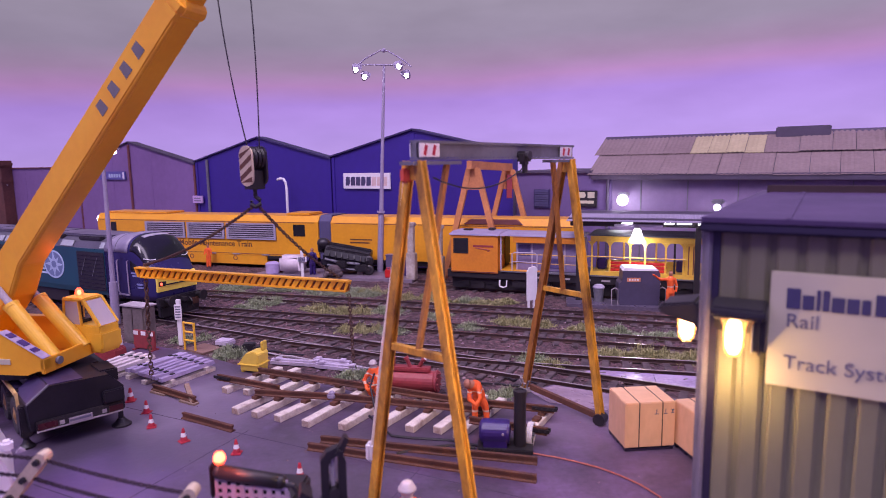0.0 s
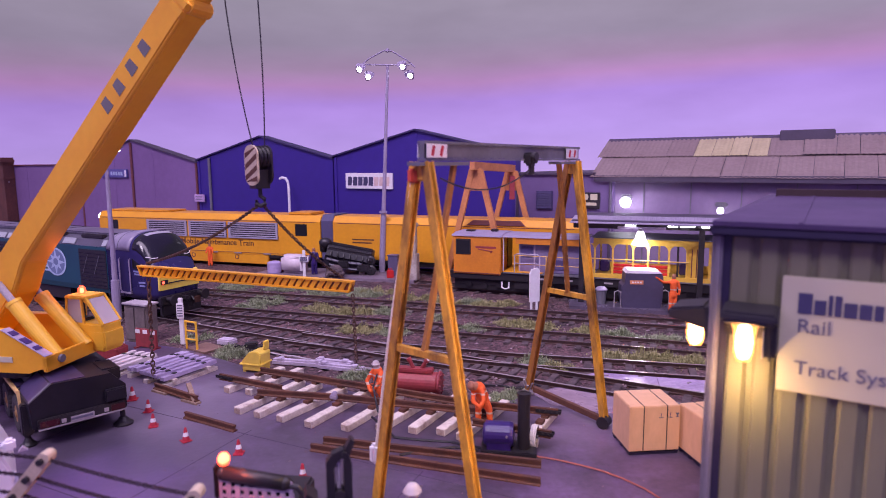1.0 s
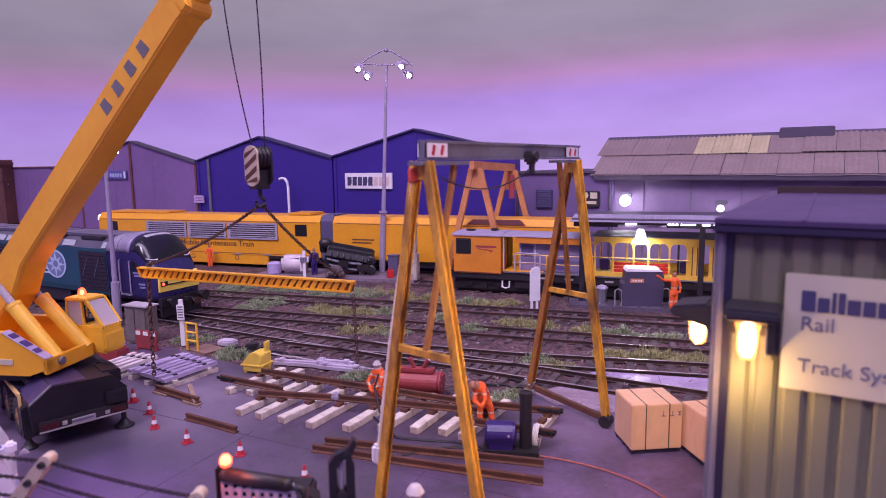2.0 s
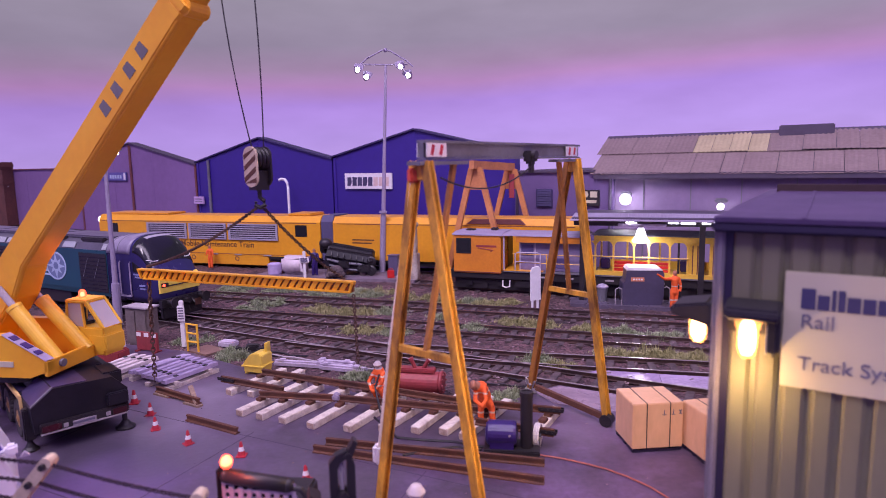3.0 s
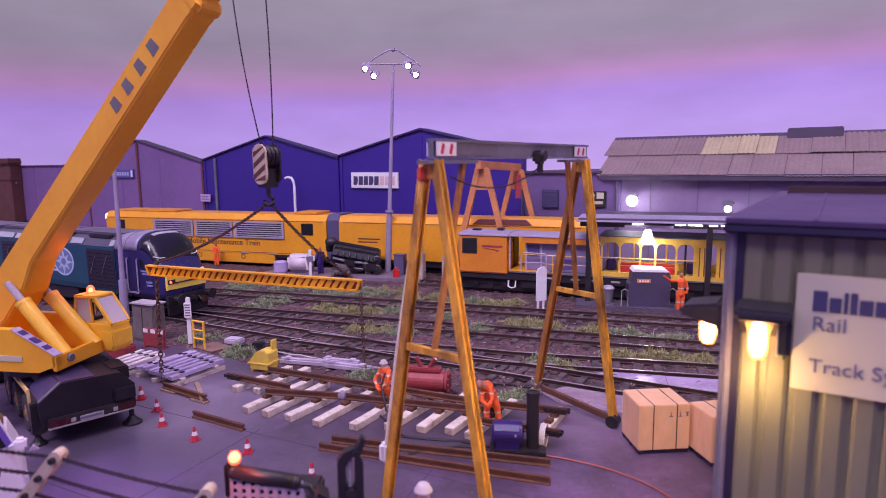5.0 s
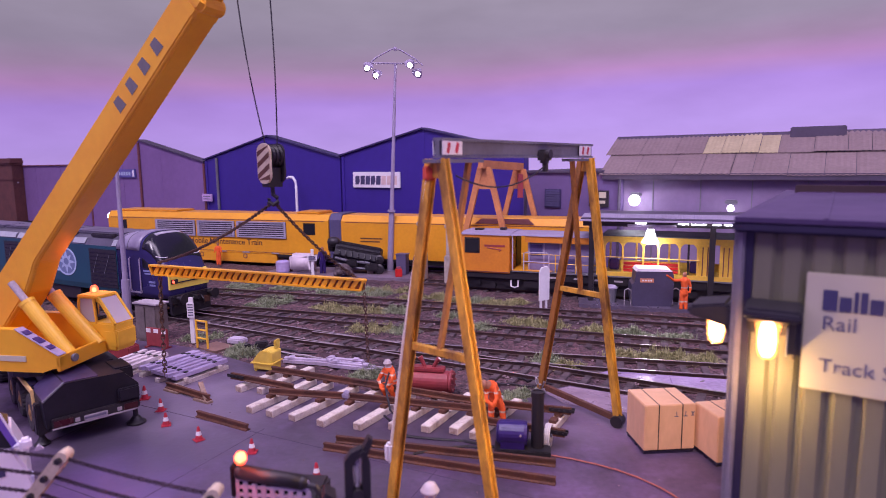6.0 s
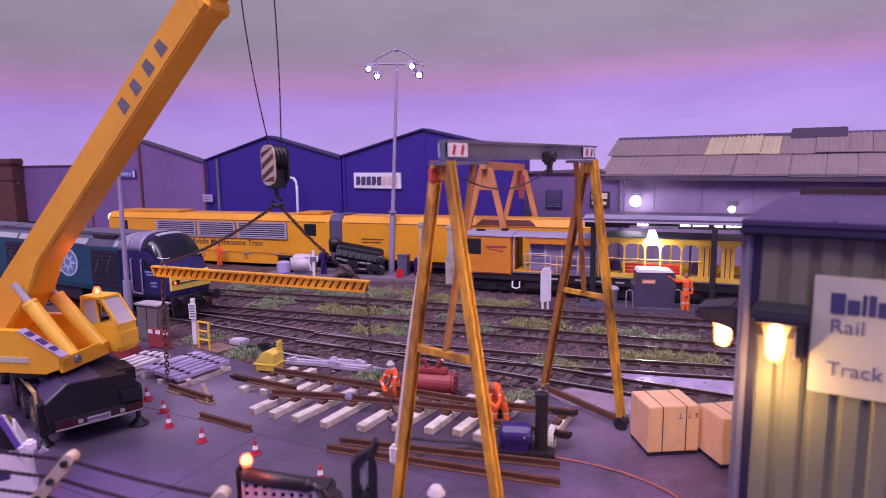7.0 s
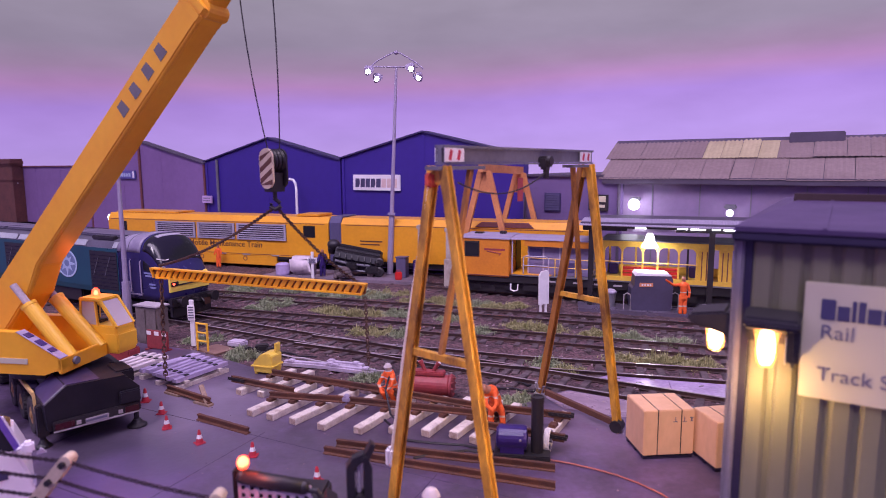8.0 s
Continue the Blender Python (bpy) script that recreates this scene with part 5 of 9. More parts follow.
part("headlamp", bm, BULBW, v1, "lit white headlamp")
bm = geo()
prism(bm, body_profile(0.7, 3.8, 1.3, 0.32), 0, 0.9, "x")
gw = part("gangway", bm, surface("bellows_grey", (0.075, 0.065, 0.14), 0.7, grain=9), None)
gw.matrix_world = spot(*on_f(0.55), 0, F_DIR)
tagged(gw, "grey bellows gangway between the two vehicles", "gangway", "maintenance train")
v2, v2_body, VL2 = coach(1.5, 18.2, "plain orange-yellow maintenance vehicle")
bm = geo()
box(bm, 0.3, VL2 - 0.3, -1.375, -1.362, 3.36, 3.40)
part("body_line", bm, BROWN, v2_body)
for z, x1 in ((2.22, 3.1), (2.0, 2.9)):
    bm = geo()
    box(bm, 1.45, x1, -1.375, -1.362, z, z + 0.09)
    part("lettering_bar", bm, DARKLET, v2, "dark line of small lettering")
bm = geo()
prism(bm, [(9.6, 3.5), (10.0, 3.82), (13.0, 3.82), (13.4, 3.5)], -1.40, -1.1)
part("roof_recess", bm, BROWN, v2, "brown recessed roof panel")
bm = geo()
box(bm, 0.2, 6.2, -1.38, -1.362, 0.66, 0.86)
part("step_recess", bm, BLACK, v2, "dark step recess")

v1.scale = v2.scale = (1, 1, 0.965)

# ---- crew wagon on the siding ----
E_DIR = math.degrees(math.atan2(E1[1] - E0[1], E1[0] - E0[0]))
wagon = thing("crew_wagon", (1.42, 36.03, 0), E_DIR, "orange cab wagon with a grey roof and open deck", "rail wagon")
CABORANGE = surface("wagon_orange", (0.66, 0.235, 0.022), 0.42, other=(0.48, 0.15, 0.02), amount=0.5, grain=7, big=0.7, bump=0.06, spread=0.07)
bm = geo()
box(bm, -0.14, 2.65, -1.33, 1.33, 1.14, 3.5, bevel=0.04)
cabw = part("cab_body", bm, CABORANGE, wagon, "orange cab body")
bm = geo()
prism(bm, [(-1.39, 3.49), (-1.37, 3.56), (-0.75, 3.67), (0.75, 3.67), (1.37, 3.56), (1.39, 3.49)], -0.22, 2.72, "x")
wroof = part("cab_roof", bm, MASTM, wagon, "pale lilac-grey flat roof")
for x, y, sx, sz in ((0.55, -0.2, 0.5, 0.1), (1.9, 0.1, 0.35, 0.16)):
    bm = geo()
    box(bm, x - sx / 2, x + sx / 2, y - 0.2, y + 0.2, 3.66, 3.67 + sz, bevel=0.03)
    part("roof_vent", bm, BLACK, wroof, "small dark roof vent")
bm = geo()
box(bm, -0.1, 2.62, -1.345, -1.332, 1.2, 1.24)
part("body_line", bm, BROWN, cabw)
bm = geo()
box(bm, 0.02, 0.92, -1.36, -1.332, 2.36, 3.32, bevel=0.03)
wf = part("window_frame", bm, BLACK, wagon, "dark cab window")
bm = geo()
box(bm, 0.1, 0.84, -1.375, -1.362, 2.45, 3.23)
part("pane", bm, DARKGLASS, wf)
bm = geo()
tube(bm, [(1.35, -1.34, 2.72), (1.8, -1.34, 2.66), (2.2, -1.34, 2.6), (2.05, -1.34, 2.5)], 0.03, 4)
box(bm, 1.2, 2.4, -1.345, -1.334, 2.78, 2.9)
part("mark", bm, RED, wagon, "red swoosh mark and bar")
bm = geo()
box(bm, 2.652, 2.69, -1.1, -0.2, 1.3, 3.3, bevel=0.01)
ed = part("end_door", bm, CABORANGE, wagon, "orange cab end door")
bm = geo()
box(bm, 2.692, 2.7, -1.0, -0.32, 2.3, 3.1)
part("pane", bm, DARKGLASS, ed)
# solid black panel paints the dark of a doorway; nothing is cut out
bm = geo()
box(bm, 2.652, 2.68, 0.1, 1.15, 1.4, 3.36)
part("end_opening", bm, BLACK, wagon, "black panel painted as a shaded doorway")
bm = geo()
box(bm, -0.4, 18.0, -1.25, 1.25, 0.82, 1.3, bevel=0.02)
part("frame", bm, BLACK, wagon, "black wagon frame")
bm = geo()
box(bm, 2.8, 18.0, -1.33, 1.33, 1.3, 1.38)
part("deck", bm, STEEL, wagon)
bm = geo()
box(bm, 2.8, 5.0, -1.32, 0.9, 1.382, 1.42)
part("deck_plate", bm, ORANGE, wagon, "orange deck plate")
for x in (1.6, 8.2, 14.6):
    bogie(wagon, x, BLACK)
# solid black box added to block light under the wagon
bm = geo()
box(bm, -0.2, 15.4, -0.95, 0.95, 0.12, 0.82)
part("underframe", bm, BLACK, wagon, "black filler blocking light between the bogies")
for x0, x1 in ((3.4, 5.6), (10.2, 12.4)):
    bm = geo()
    box(bm, x0, x1, -1.15, 1.15, 0.3, 0.82, bevel=0.05)
    part("tank_box", bm, BLACK, wagon)
bm = geo()
tube(bm, [(2.75, -1.3, 0.78), (2.75, -1.36, 0.42), (2.95, -1.36, 0.34), (3.15, -1.36, 0.42), (3.15, -1.3, 0.78)], 0.05, 6)
part("step_hook", bm, WHITE, wagon, "white lifting hook")
for x in (4.8, 6.2, 7.3, 8.3, 10.8, 11.6):
    bm = geo()
    box(bm, x, x + 0.45, -1.27, -1.252, 1.0, 1.1)
    part("data_panel", bm, CONCRETE, wagon, "small pale data panel")
MASTLILAC = surface("ladder_lilac", (0.46, 0.40, 0.50), 0.5, grain=8)
# handrails and a lilac module on the deck
for x in (5.2, 6.3, 7.4):
    bm = geo()
    rod(bm, (x, -1.25, 1.38), (x, -1.25, 2.42), 0.028, 6)
    part("handrail_post", bm, CABYEL, wagon)
for z in (1.9, 2.42):
    bm = geo()
    rod(bm, (3.3, -1.25, z), (7.6, -1.25, z), 0.024, 6)
    part("handrail", bm, CABYEL, wagon)
bm = geo()
tube(bm, [(3.45, -1.28, 1.4), (3.45, -1.28, 2.45), (3.6, -1.28, 2.52), (4.7, -1.28, 2.52), (4.85, -1.28, 2.45), (4.85, -1.28, 1.4)], 0.035, 6)
rod(bm, (3.45, -1.28, 1.95), (4.85, -1.28, 1.95), 0.028, 6)
part("guard_hoop", bm, MASTLILAC, wagon, "pale lilac guard hoop")
MODULE = surface("module_lilac", (0.24, 0.20, 0.34), 0.5, other=(0.15, 0.12, 0.21), amount=0.5, grain=7, spread=0.08)
bm = geo()
box(bm, 3.6, 7.2, -0.95, 1.25, 1.38, 3.3, bevel=0.04)
module = part("equipment_module", bm, MODULE, wagon, "lilac-grey equipment module")
for x in (3.66, 4.5, 5.4, 6.3, 7.14):
    bm = geo()
    box(bm, x - 0.04, x + 0.04, -1.0, -0.951, 1.4, 3.28)
    part("module_rib", bm, MASTLILAC, module, "pale upright rib")
for x0, x1, z0, z1 in ((3.75, 4.4, 2.3, 2.95), (5.5, 6.2, 1.6, 2.2)):
    bm = geo()
    box(bm, x0, x1, -0.985, -0.952, z0, z1, bevel=0.015)
    part("module_hatch", bm, surface("hatch_violet", (0.10, 0.08, 0.2), 0.4, grain=6) if x0 < 4 else bpy.data.materials["hatch_violet"], module, "dark violet hatch")
bm = geo()
prism(bm, [(-1.32, 3.5), (-1.3, 3.57), (-0.6, 3.64), (0.7, 3.64), (1.32, 3.55), (1.32, 3.48)], 2.74, 7.3, "x")
part("module_roof", bm, MASTM, wagon, "pale lilac canopy over the deck")
bm = geo()
box(bm, 3.5, 7.25, -1.27, -1.2, 3.12, 3.49)
part("module_band", bm, CABORANGE, wagon, "orange cantrail band")
for x in (2.8, 7.2):
    bm = geo()
    rod(bm, (x, -1.22, 1.38), (x, -1.22, 3.5), 0.04, 6)
    part("roof_post", bm, MASTLILAC, wagon, "thin pale roof post")
# open saloon of yellow arches further along
SALOON = surface("saloon_yellow", (0.74, 0.47, 0.06), 0.45, other=(0.52, 0.30, 0.04), amount=0.5, grain=7, spread=0.08)
SAL0, SAL1 = 7.7, 15.4
bm = geo()
box(bm, SAL0, SAL1, -1.3, -1.2, 3.34, 3.66, bevel=0.02)
part("cantrail", bm, SALOON, wagon, "yellow cantrail")
bm = geo()
box(bm, SAL0, SAL1, -1.3, -1.2, 1.38, 1.62)
part("sill_panel", bm, SALOON, wagon, "yellow sill panel")
for z0, z1 in ((1.38, 1.9), (3.3, 3.66)):
    bm = geo()
    box(bm, SAL0, SAL1, 1.18, 1.28, z0, z1)
    part("far_rail", bm, SALOON, wagon)
for x in (7.8, 9.2, 10.9, 12.6):
    bm = geo()
    box(bm, x - 0.05, x + 0.05, 1.18, 1.28, 1.9, 3.3)
    part("far_post", bm, SALOON, wagon)
bm = geo()
box(bm, SAL0, SAL1, -1.19, 1.17, 1.385, 1.43)
part("saloon_floor", bm, SALOON, wagon, "worn yellow saloon floor")
for x in (7.78, 8.7, 9.72, 10.45, 11.45, 12.3):
    bm = geo()
    prism(bm, [(x - 0.045, 1.62), (x + 0.045, 1.62), (x + 0.045, 3.08), (x + 0.1, 3.22), (x + 0.22, 3.34), (x - 0.22, 3.34), (x - 0.1, 3.22), (x - 0.045, 3.08)], -1.29, -1.21)
    part("arch_post", bm, SALOON, wagon, "flared yellow arch post")
bm = geo()
box(bm, 11.82, 11.92, -0.9, -0.8, 1.43, 3.6)
part("inner_post", bm, BLACK, wagon, "dark inner post")
for x0, x1 in ((12.35, 12.95), (13.3, 13.9), (14.2, 15.3)):
    bm = geo()
    box(bm, x0, x1, -1.18, -1.1, 1.43, 3.33, bevel=0.015)
    ep = part("end_panel", bm, SALOON, wagon, "yellow end panel")
    for k in (0.3, 0.68):
        bm = geo()
        box(bm, x0 + (x1 - x0) * k - 0.025, x0 + (x1 - x0) * k + 0.025, -1.2, -1.181, 1.5, 3.2)
        part("panel_rib", bm, BROWN, ep, "dark upright rib")
for z in (2.48,):
    bm = geo()
    rod(bm, (7.3, -1.34, z), (12.4, -1.34, z), 0.032, 6)
    part("saloon_rail", bm, SALOON, wagon, "thin yellow hand rail")
for k in range(3):
    bm = geo()
    box(bm, 8.7, 11.5, -1.05, -0.97, 1.62 + k * 0.2, 1.78 + k * 0.2, bevel=0.02)
    part("bench_slat", bm, RED_CAN, wagon, "red bench slat")
for x in (8.1, 12.2):
    bm = geo()
    box(bm, x - 0.25, x + 0.25, 0.4, 0.9, 1.43, 2.1, bevel=0.05)
    part("seat", bm, GENBLUE, wagon, "dark blue saloon seat")
bm = geo()
box(bm, SAL0 - 0.1, SAL1 + 0.1, -1.4, 1.4, 3.67, 3.73, bevel=0.02)
part("saloon_roof", bm, STEEL, wagon)
wagon.scale = (1, 1, 0.915)
# ---- locomotive ----
A_DIR = math.degrees(math.atan2(A1[1] - A0[1], A1[0] - A0[0]))
LOCO_BLUE = surface("loco_blue", (0.02, 0.016, 0.078), 0.26, other=(0.028, 0.024, 0.11), amount=0.6, grain=4, big=0.3, bump=0.02, spread=0.05)
LOCO_TEAL = surface("loco_teal", (0.010, 0.07, 0.095), 0.3, other=(0.012, 0.035, 0.07), amount=0.6, grain=4, big=0.25, bump=0.02, spread=0.05)
LOCO_ROOF = surface("loco_roof", (0.09, 0.083, 0.115), 0.32, other=(0.035, 0.033, 0.045), amount=0.6, grain=6, big=0.6, spread=0.1)
LOCO_YEL = surface("loco_yellow", (0.82, 0.66, 0.10), 0.4, other=(0.66, 0.5, 0.08), amount=0.4, grain=6, spread=0.05)
PALEBLUE = surface("emblem_blue", (0.42, 0.52, 0.66), 0.45, grain=5, spread=0.05, bump=0)
LN = (-12.2, A0[1] + (A1[1] - A0[1]) / (A1[0] - A0[0]) * (-12.2 - A0[0]))
loco = thing("diesel_locomotive", (*LN, 0.07), A_DIR, "blue and teal diesel locomotive with a yellow nose panel", "locomotive")


# stations of the rounded cab: x, half width, sole, shoulder, crown
CAB = [(-3.59, 1.33, 0.97, 2.85, 3.70), (-3.0, 1.33, 0.96, 2.85, 3.78), (-2.3, 1.33, 0.95, 2.85, 3.82), (-1.8, 1.325, 0.95, 2.82, 3.81), (-1.4, 1.31, 0.95, 2.74, 3.70), (-1.1, 1.29, 0.95, 2.62, 3.42),
       (-0.85, 1.26, 0.95, 2.44, 3.02), (-0.65, 1.22, 0.95, 2.24, 2.66), (-0.5, 1.18, 0.96, 2.08, 2.42), (-0.36, 1.13, 0.98, 1.95, 2.24), (-0.25, 1.06, 1.0, 1.86, 2.06)]


def cab_at(x):
    """The station at any x, between its neighbours."""
    for a, b in zip(CAB, CAB[1:]):
        if a[0] <= x <= b[0]:
            t = (x - a[0]) / (b[0] - a[0])
            return [p + (q - p) * t for p, q in zip(a, b)]
    return CAB[-1]


def cab_arc(x, a0, a1, n, out=0.0):
    """Points over the crown from angle a0 to a1 (0 at one shoulder, 180 at the other), a fuller curve than an ellipse."""
    _, w, _, sh, top = cab_at(x)
    pts = []
    for i in range(n + 1):
        t = radians(a0 + (a1 - a0) * i / n)
        c, d = math.cos(t), math.sin(t)
        pts.append(Vector((x, (w + out) * math.copysign(abs(c) ** 0.72, c), sh + (top + out - sh) * abs(d) ** 0.72)))
    return pts


def cab_skin(bm, xs, a0, a1, out, thick=0.02, n=18):
    """A curved panel lying on the cab, with thickness."""
    hi = [[bm.verts.new(p) for p in cab_arc(x, a0(x), a1(x), n, out)] for x in xs]
    lo = [[bm.verts.new(p) for p in cab_arc(x, a0(x), a1(x), n, out - thick)] for x in xs]
    for g in (hi, lo):
        for a, b in zip(g, g[1:]):
            for k in range(n):
                bm.faces.new((a[k], a[k + 1], b[k + 1], b[k]))
    for k in range(n):
        bm.faces.new((hi[0][k], hi[0][k + 1], lo[0][k + 1], lo[0][k]))
        bm.faces.new((hi[-1][k], hi[-1][k + 1], lo[-1][k + 1], lo[-1][k]))
    for i in range(len(xs) - 1):
        bm.faces.new((hi[i][0], hi[i + 1][0], lo[i + 1][0], lo[i][0]))
        bm.faces.new((hi[i][n], hi[i + 1][n], lo[i + 1][n], lo[i][n]))
    bmesh.ops.recalc_face_normals(bm, faces=bm.faces[:])
    return bm


bm = geo()
prism(bm, [(-1.277, 1.0), (-1.33, 1.25), (-1.33, 3.1), (1.33, 3.1), (1.33, 1.25), (1.277, 1.0)], -20.4, -3.6, "x")
part("bodyside", bm, LOCO_TEAL, loco, "teal bodyside")
bm = geo()
prism(bm, [(-1.32, 3.1), (-1.14, 3.38), (-0.8, 3.55), (0.8, 3.55), (1.14, 3.38), (1.32, 3.1)], -20.4, -3.6, "x")
part("roof", bm, LOCO_ROOF, loco, "dark grey sloping roof")
bm = geo()
rings = []
for x, w, z0, sh, top in CAB:
    rings.append([bm.verts.new(p) for p in [Vector((x, w * 0.96, z0)), Vector((x, w, z0 + 0.25))] + cab_arc(x, 0, 180, 18) + [Vector((x, -w, z0 + 0.25)), Vector((x, -w * 0.96, z0))]])
for a, b in zip(rings, rings[1:]):
    for k in range(len(a)):
        bm.faces.new((a[k], a[(k + 1) % len(a)], b[(k + 1) % len(a)], b[k]))
bm.faces.new(rings[0])
bm.faces.new(rings[-1])
bmesh.ops.recalc_face_normals(bm, faces=bm.faces[:])
part("cab", bm, LOCO_BLUE, loco, "dark blue rounded cab", smooth=True)
VISOR = surface("visor_black", (0.008, 0.008, 0.012), 0.14, other=(0.014, 0.014, 0.02), amount=0.5, grain=5, spread=0.1, bump=0)
CAB_ROOF = surface("cab_roof_lilac", (0.27, 0.24, 0.33), 0.4, other=(0.12, 0.11, 0.15), amount=0.55, grain=6, big=0.7, spread=0.1)
bm = cab_skin(geo(), [-3.58, -3.2, -2.8, -2.4, -2.1, -1.88], lambda x: 6, lambda x: 174, 0.02)
part("cab_roof", bm, CAB_ROOF, loco, "lilac-grey domed cab roof", smooth=True)
for x in (-3.3, -2.75):
    bm = cab_skin(geo(), [x - 0.02, x + 0.02], lambda x: 8, lambda x: 172, 0.028)
    part("roof_rib", bm, LOCO_ROOF, loco, "dark roof seam", smooth=True)
bm = cab_skin(geo(), [-1.72, -1.55, -1.4, -1.25, -1.1, -0.95, -0.8, -0.66], lambda x: 12, lambda x: 168, 0.016)
part("windscreen", bm, VISOR, loco, "large dark rounded windscreen", smooth=True)
bm = cab_skin(geo(), [-1.62, -1.5, -1.4], lambda x: 66, lambda x: 114, 0.03)
part("headlamp_panel", bm, surface("lamp_panel", (0.42, 0.40, 0.46), 0.3, grain=5), loco, "pale headlamp panel above the windscreen", smooth=True)
for a0, a1 in ((62, 22), (118, 158)):
    bm = geo()
    tube(bm, [cab_arc(-0.7 - 0.2 * (k / 8) ** 2, a0 + (a1 - a0) * k / 8, 0, 1, 0.03)[0] + Vector((0.02, 0, 0.01)) for k in range(9)], 0.022, 5)
    part("wiper", bm, WHITE, loco, "white curved wiper")
bm = geo()
prism(bm, [(-1.72, 2.3), (-1.2, 2.2), (-1.3, 2.5), (-1.72, 2.72)], -1.337, -1.3)
part("quarter_light", bm, VISOR, loco, "black cab quarter light")
bm = geo()
prism(bm, [(-0.19, 1.36), (-0.19, 1.98), (-0.32, 2.1), (-0.4, 2.1), (-0.4, 1.36)], -1.1, 1.1)
part("nose_panel", bm, LOCO_YEL, loco, "yellow nose panel")
for y in (-0.85, 0.85):
    bm = geo()
    box(bm, -0.2, -0.165, y - 0.2, y + 0.2, 1.6, 1.8, bevel=0.03)
    lc = part("lamp_cluster", bm, BLACK, loco, "dark lamp cluster")
    bm = geo()
    ball(bm, (-0.155, y - 0.08, 1.7), 0.065, 8)
    part("tail_lamp", bm, glow("tail_red", (1.0, 0.06, 0.03), 5) if y < 0 else bpy.data.materials["tail_red"], lc, "lit red tail lamp", smooth=True)
bm = geo()
bar(bm, (-0.17, -0.65, 1.64), (-0.17, 0.65, 1.64), 0.03, 0.05)
box(bm, -0.185, -0.16, -0.14, 0.14, 1.86, 1.92)
part("nose_line", bm, BLACK, loco)
bm = geo()
box(bm, -0.3, 0.0, -1.2, 1.2, 0.72, 1.1, bevel=0.04)
for y in (-0.87, 0.87):
    rod(bm, (0, y, 0.98), (0.42, y, 0.98), 0.1, 12)
    rod(bm, (0.42, y, 0.98), (0.5, y, 0.98), 0.23, 16)
for y in (-0.5, -0.2, 0.15, 0.45):
    tube(bm, [(0.0, y, 0.9), (0.16, y, 0.75), (0.14, y + 0.05, 0.45), (0.02, y + 0.1, 0.5)], 0.04, 6)
box(bm, -0.1, 0.3, -0.1, 0.1, 0.85, 1.0)
box(bm, -0.35, -0.1, -1.1, 1.1, 0.22, 0.72, bevel=0.05)
part("buffer_beam", bm, BLACK, loco, "black buffer beam with hoses and plough")
bm = geo()
box(bm, -0.02, 0.06, 0.55, 0.95, 0.55, 0.85, bevel=0.03)
part("jumper_box", bm, RUST, loco, "rusty jumper box")
for s0, s1 in ((-20.3, -14.4), (-14.3, -8.6), (-8.5, -3.7)):
    bm = geo()
    box(bm, s0, s1, -0.85, 0.85, 3.5, 3.68, bevel=0.06)
    part("roof_panel", bm, LOCO_ROOF, loco)
CANTRAIL = surface("cantrail", (0.36, 0.38, 0.40), 0.4, other=(0.16, 0.17, 0.2), amount=0.5, grain=5, spread=0.1)
for y in (-1, 1):
    for s0, s1 in ((-20.2, -17.6), (-17.4, -14.8), (-14.6, -12.4), (-12.2, -11.3), (-7.1, -6.1), (-3.95, -3.62)):
        bm = geo()
        slab(bm, [(s0, y * 1.315, 3.14), (s1, y * 1.315, 3.14), (s1, y * 1.15, 3.39), (s0, y * 1.15, 3.39)], 0.03)
        part("cantrail_panel", bm, CANTRAIL, loco, "pale grey cantrail panel")
for s0, s1 in ((-11.0, -7.3), (-5.9, -4.15)):
    bm = geo()
    box(bm, s0, s1, -1.1, 1.1, 3.42, 3.62, bevel=0.05)
    part("roof_grille", bm, BLACK, loco, "black roof grille box")
for x0 in (-13.6, -5.8):
    bm = geo()
    box(bm, x0, x0 + 2.15, -1.35, -1.335, 1.18, 2.95, bevel=0.01)
    gr = part("grille", bm, BLACK, loco, "large dark bodyside grille")
    for k in range(9):
        bm = geo()
        box(bm, x0 + 0.08, x0 + 2.07, -1.358, -1.351, 1.3 + k * 0.18, 1.34 + k * 0.18)
        part("grille_slat", bm, VISOR, gr)
    for k in (0.45, 1.35):
        bm = geo()
        bar(bm, (x0 + k - 0.2, -1.366, 1.8), (x0 + k + 0.3, -1.366, 2.7), 0.03, 0.012, (0, 1, 0))
        part("grille_stay", bm, STEEL, gr, "thin pale stay")
bm = geo()
box(bm, -2.5, -1.95, -1.343, -1.332, 1.05, 2.78)
part("cab_door", bm, LOCO_BLUE, loco)
for x in (-2.6, -1.86):
    bm = geo()
    tube(bm, [(x, -1.34, 1.22), (x, -1.4, 1.26), (x, -1.4, 2.66), (x, -1.34, 2.7)], 0.032, 6)
    part("handrail", bm, MASTM, loco, "pale grab rail")
bm = geo()
box(bm, -2.6, -1.86, -1.42, -1.335, 1.14, 1.2)
part("door_step", bm, MASTM, loco, "pale step below the cab door")
EX, EZ = -7.8, 2.2
for i in range(6):
    bm = geo()
    box(bm, -9.4 - i * 0.1, EX - 0.25, -1.342, -1.334, 1.7 + i * 0.19, 1.79 + i * 0.19)
    part("stripe", bm, PALEBLUE, loco, "pale blue speed stripe")
bm = geo()
prism(bm, [(EX + 0.8 * math.cos(k * math.pi / 16), EZ + 0.62 * math.sin(k * math.pi / 16)) for k in range(32)], -1.345, -1.334)
part("emblem_disc", bm, surface("emblem_teal", (0.13, 0.18, 0.30), 0.4, grain=5, spread=0.05, bump=0), loco, "dusty teal oval emblem")
bm = geo()
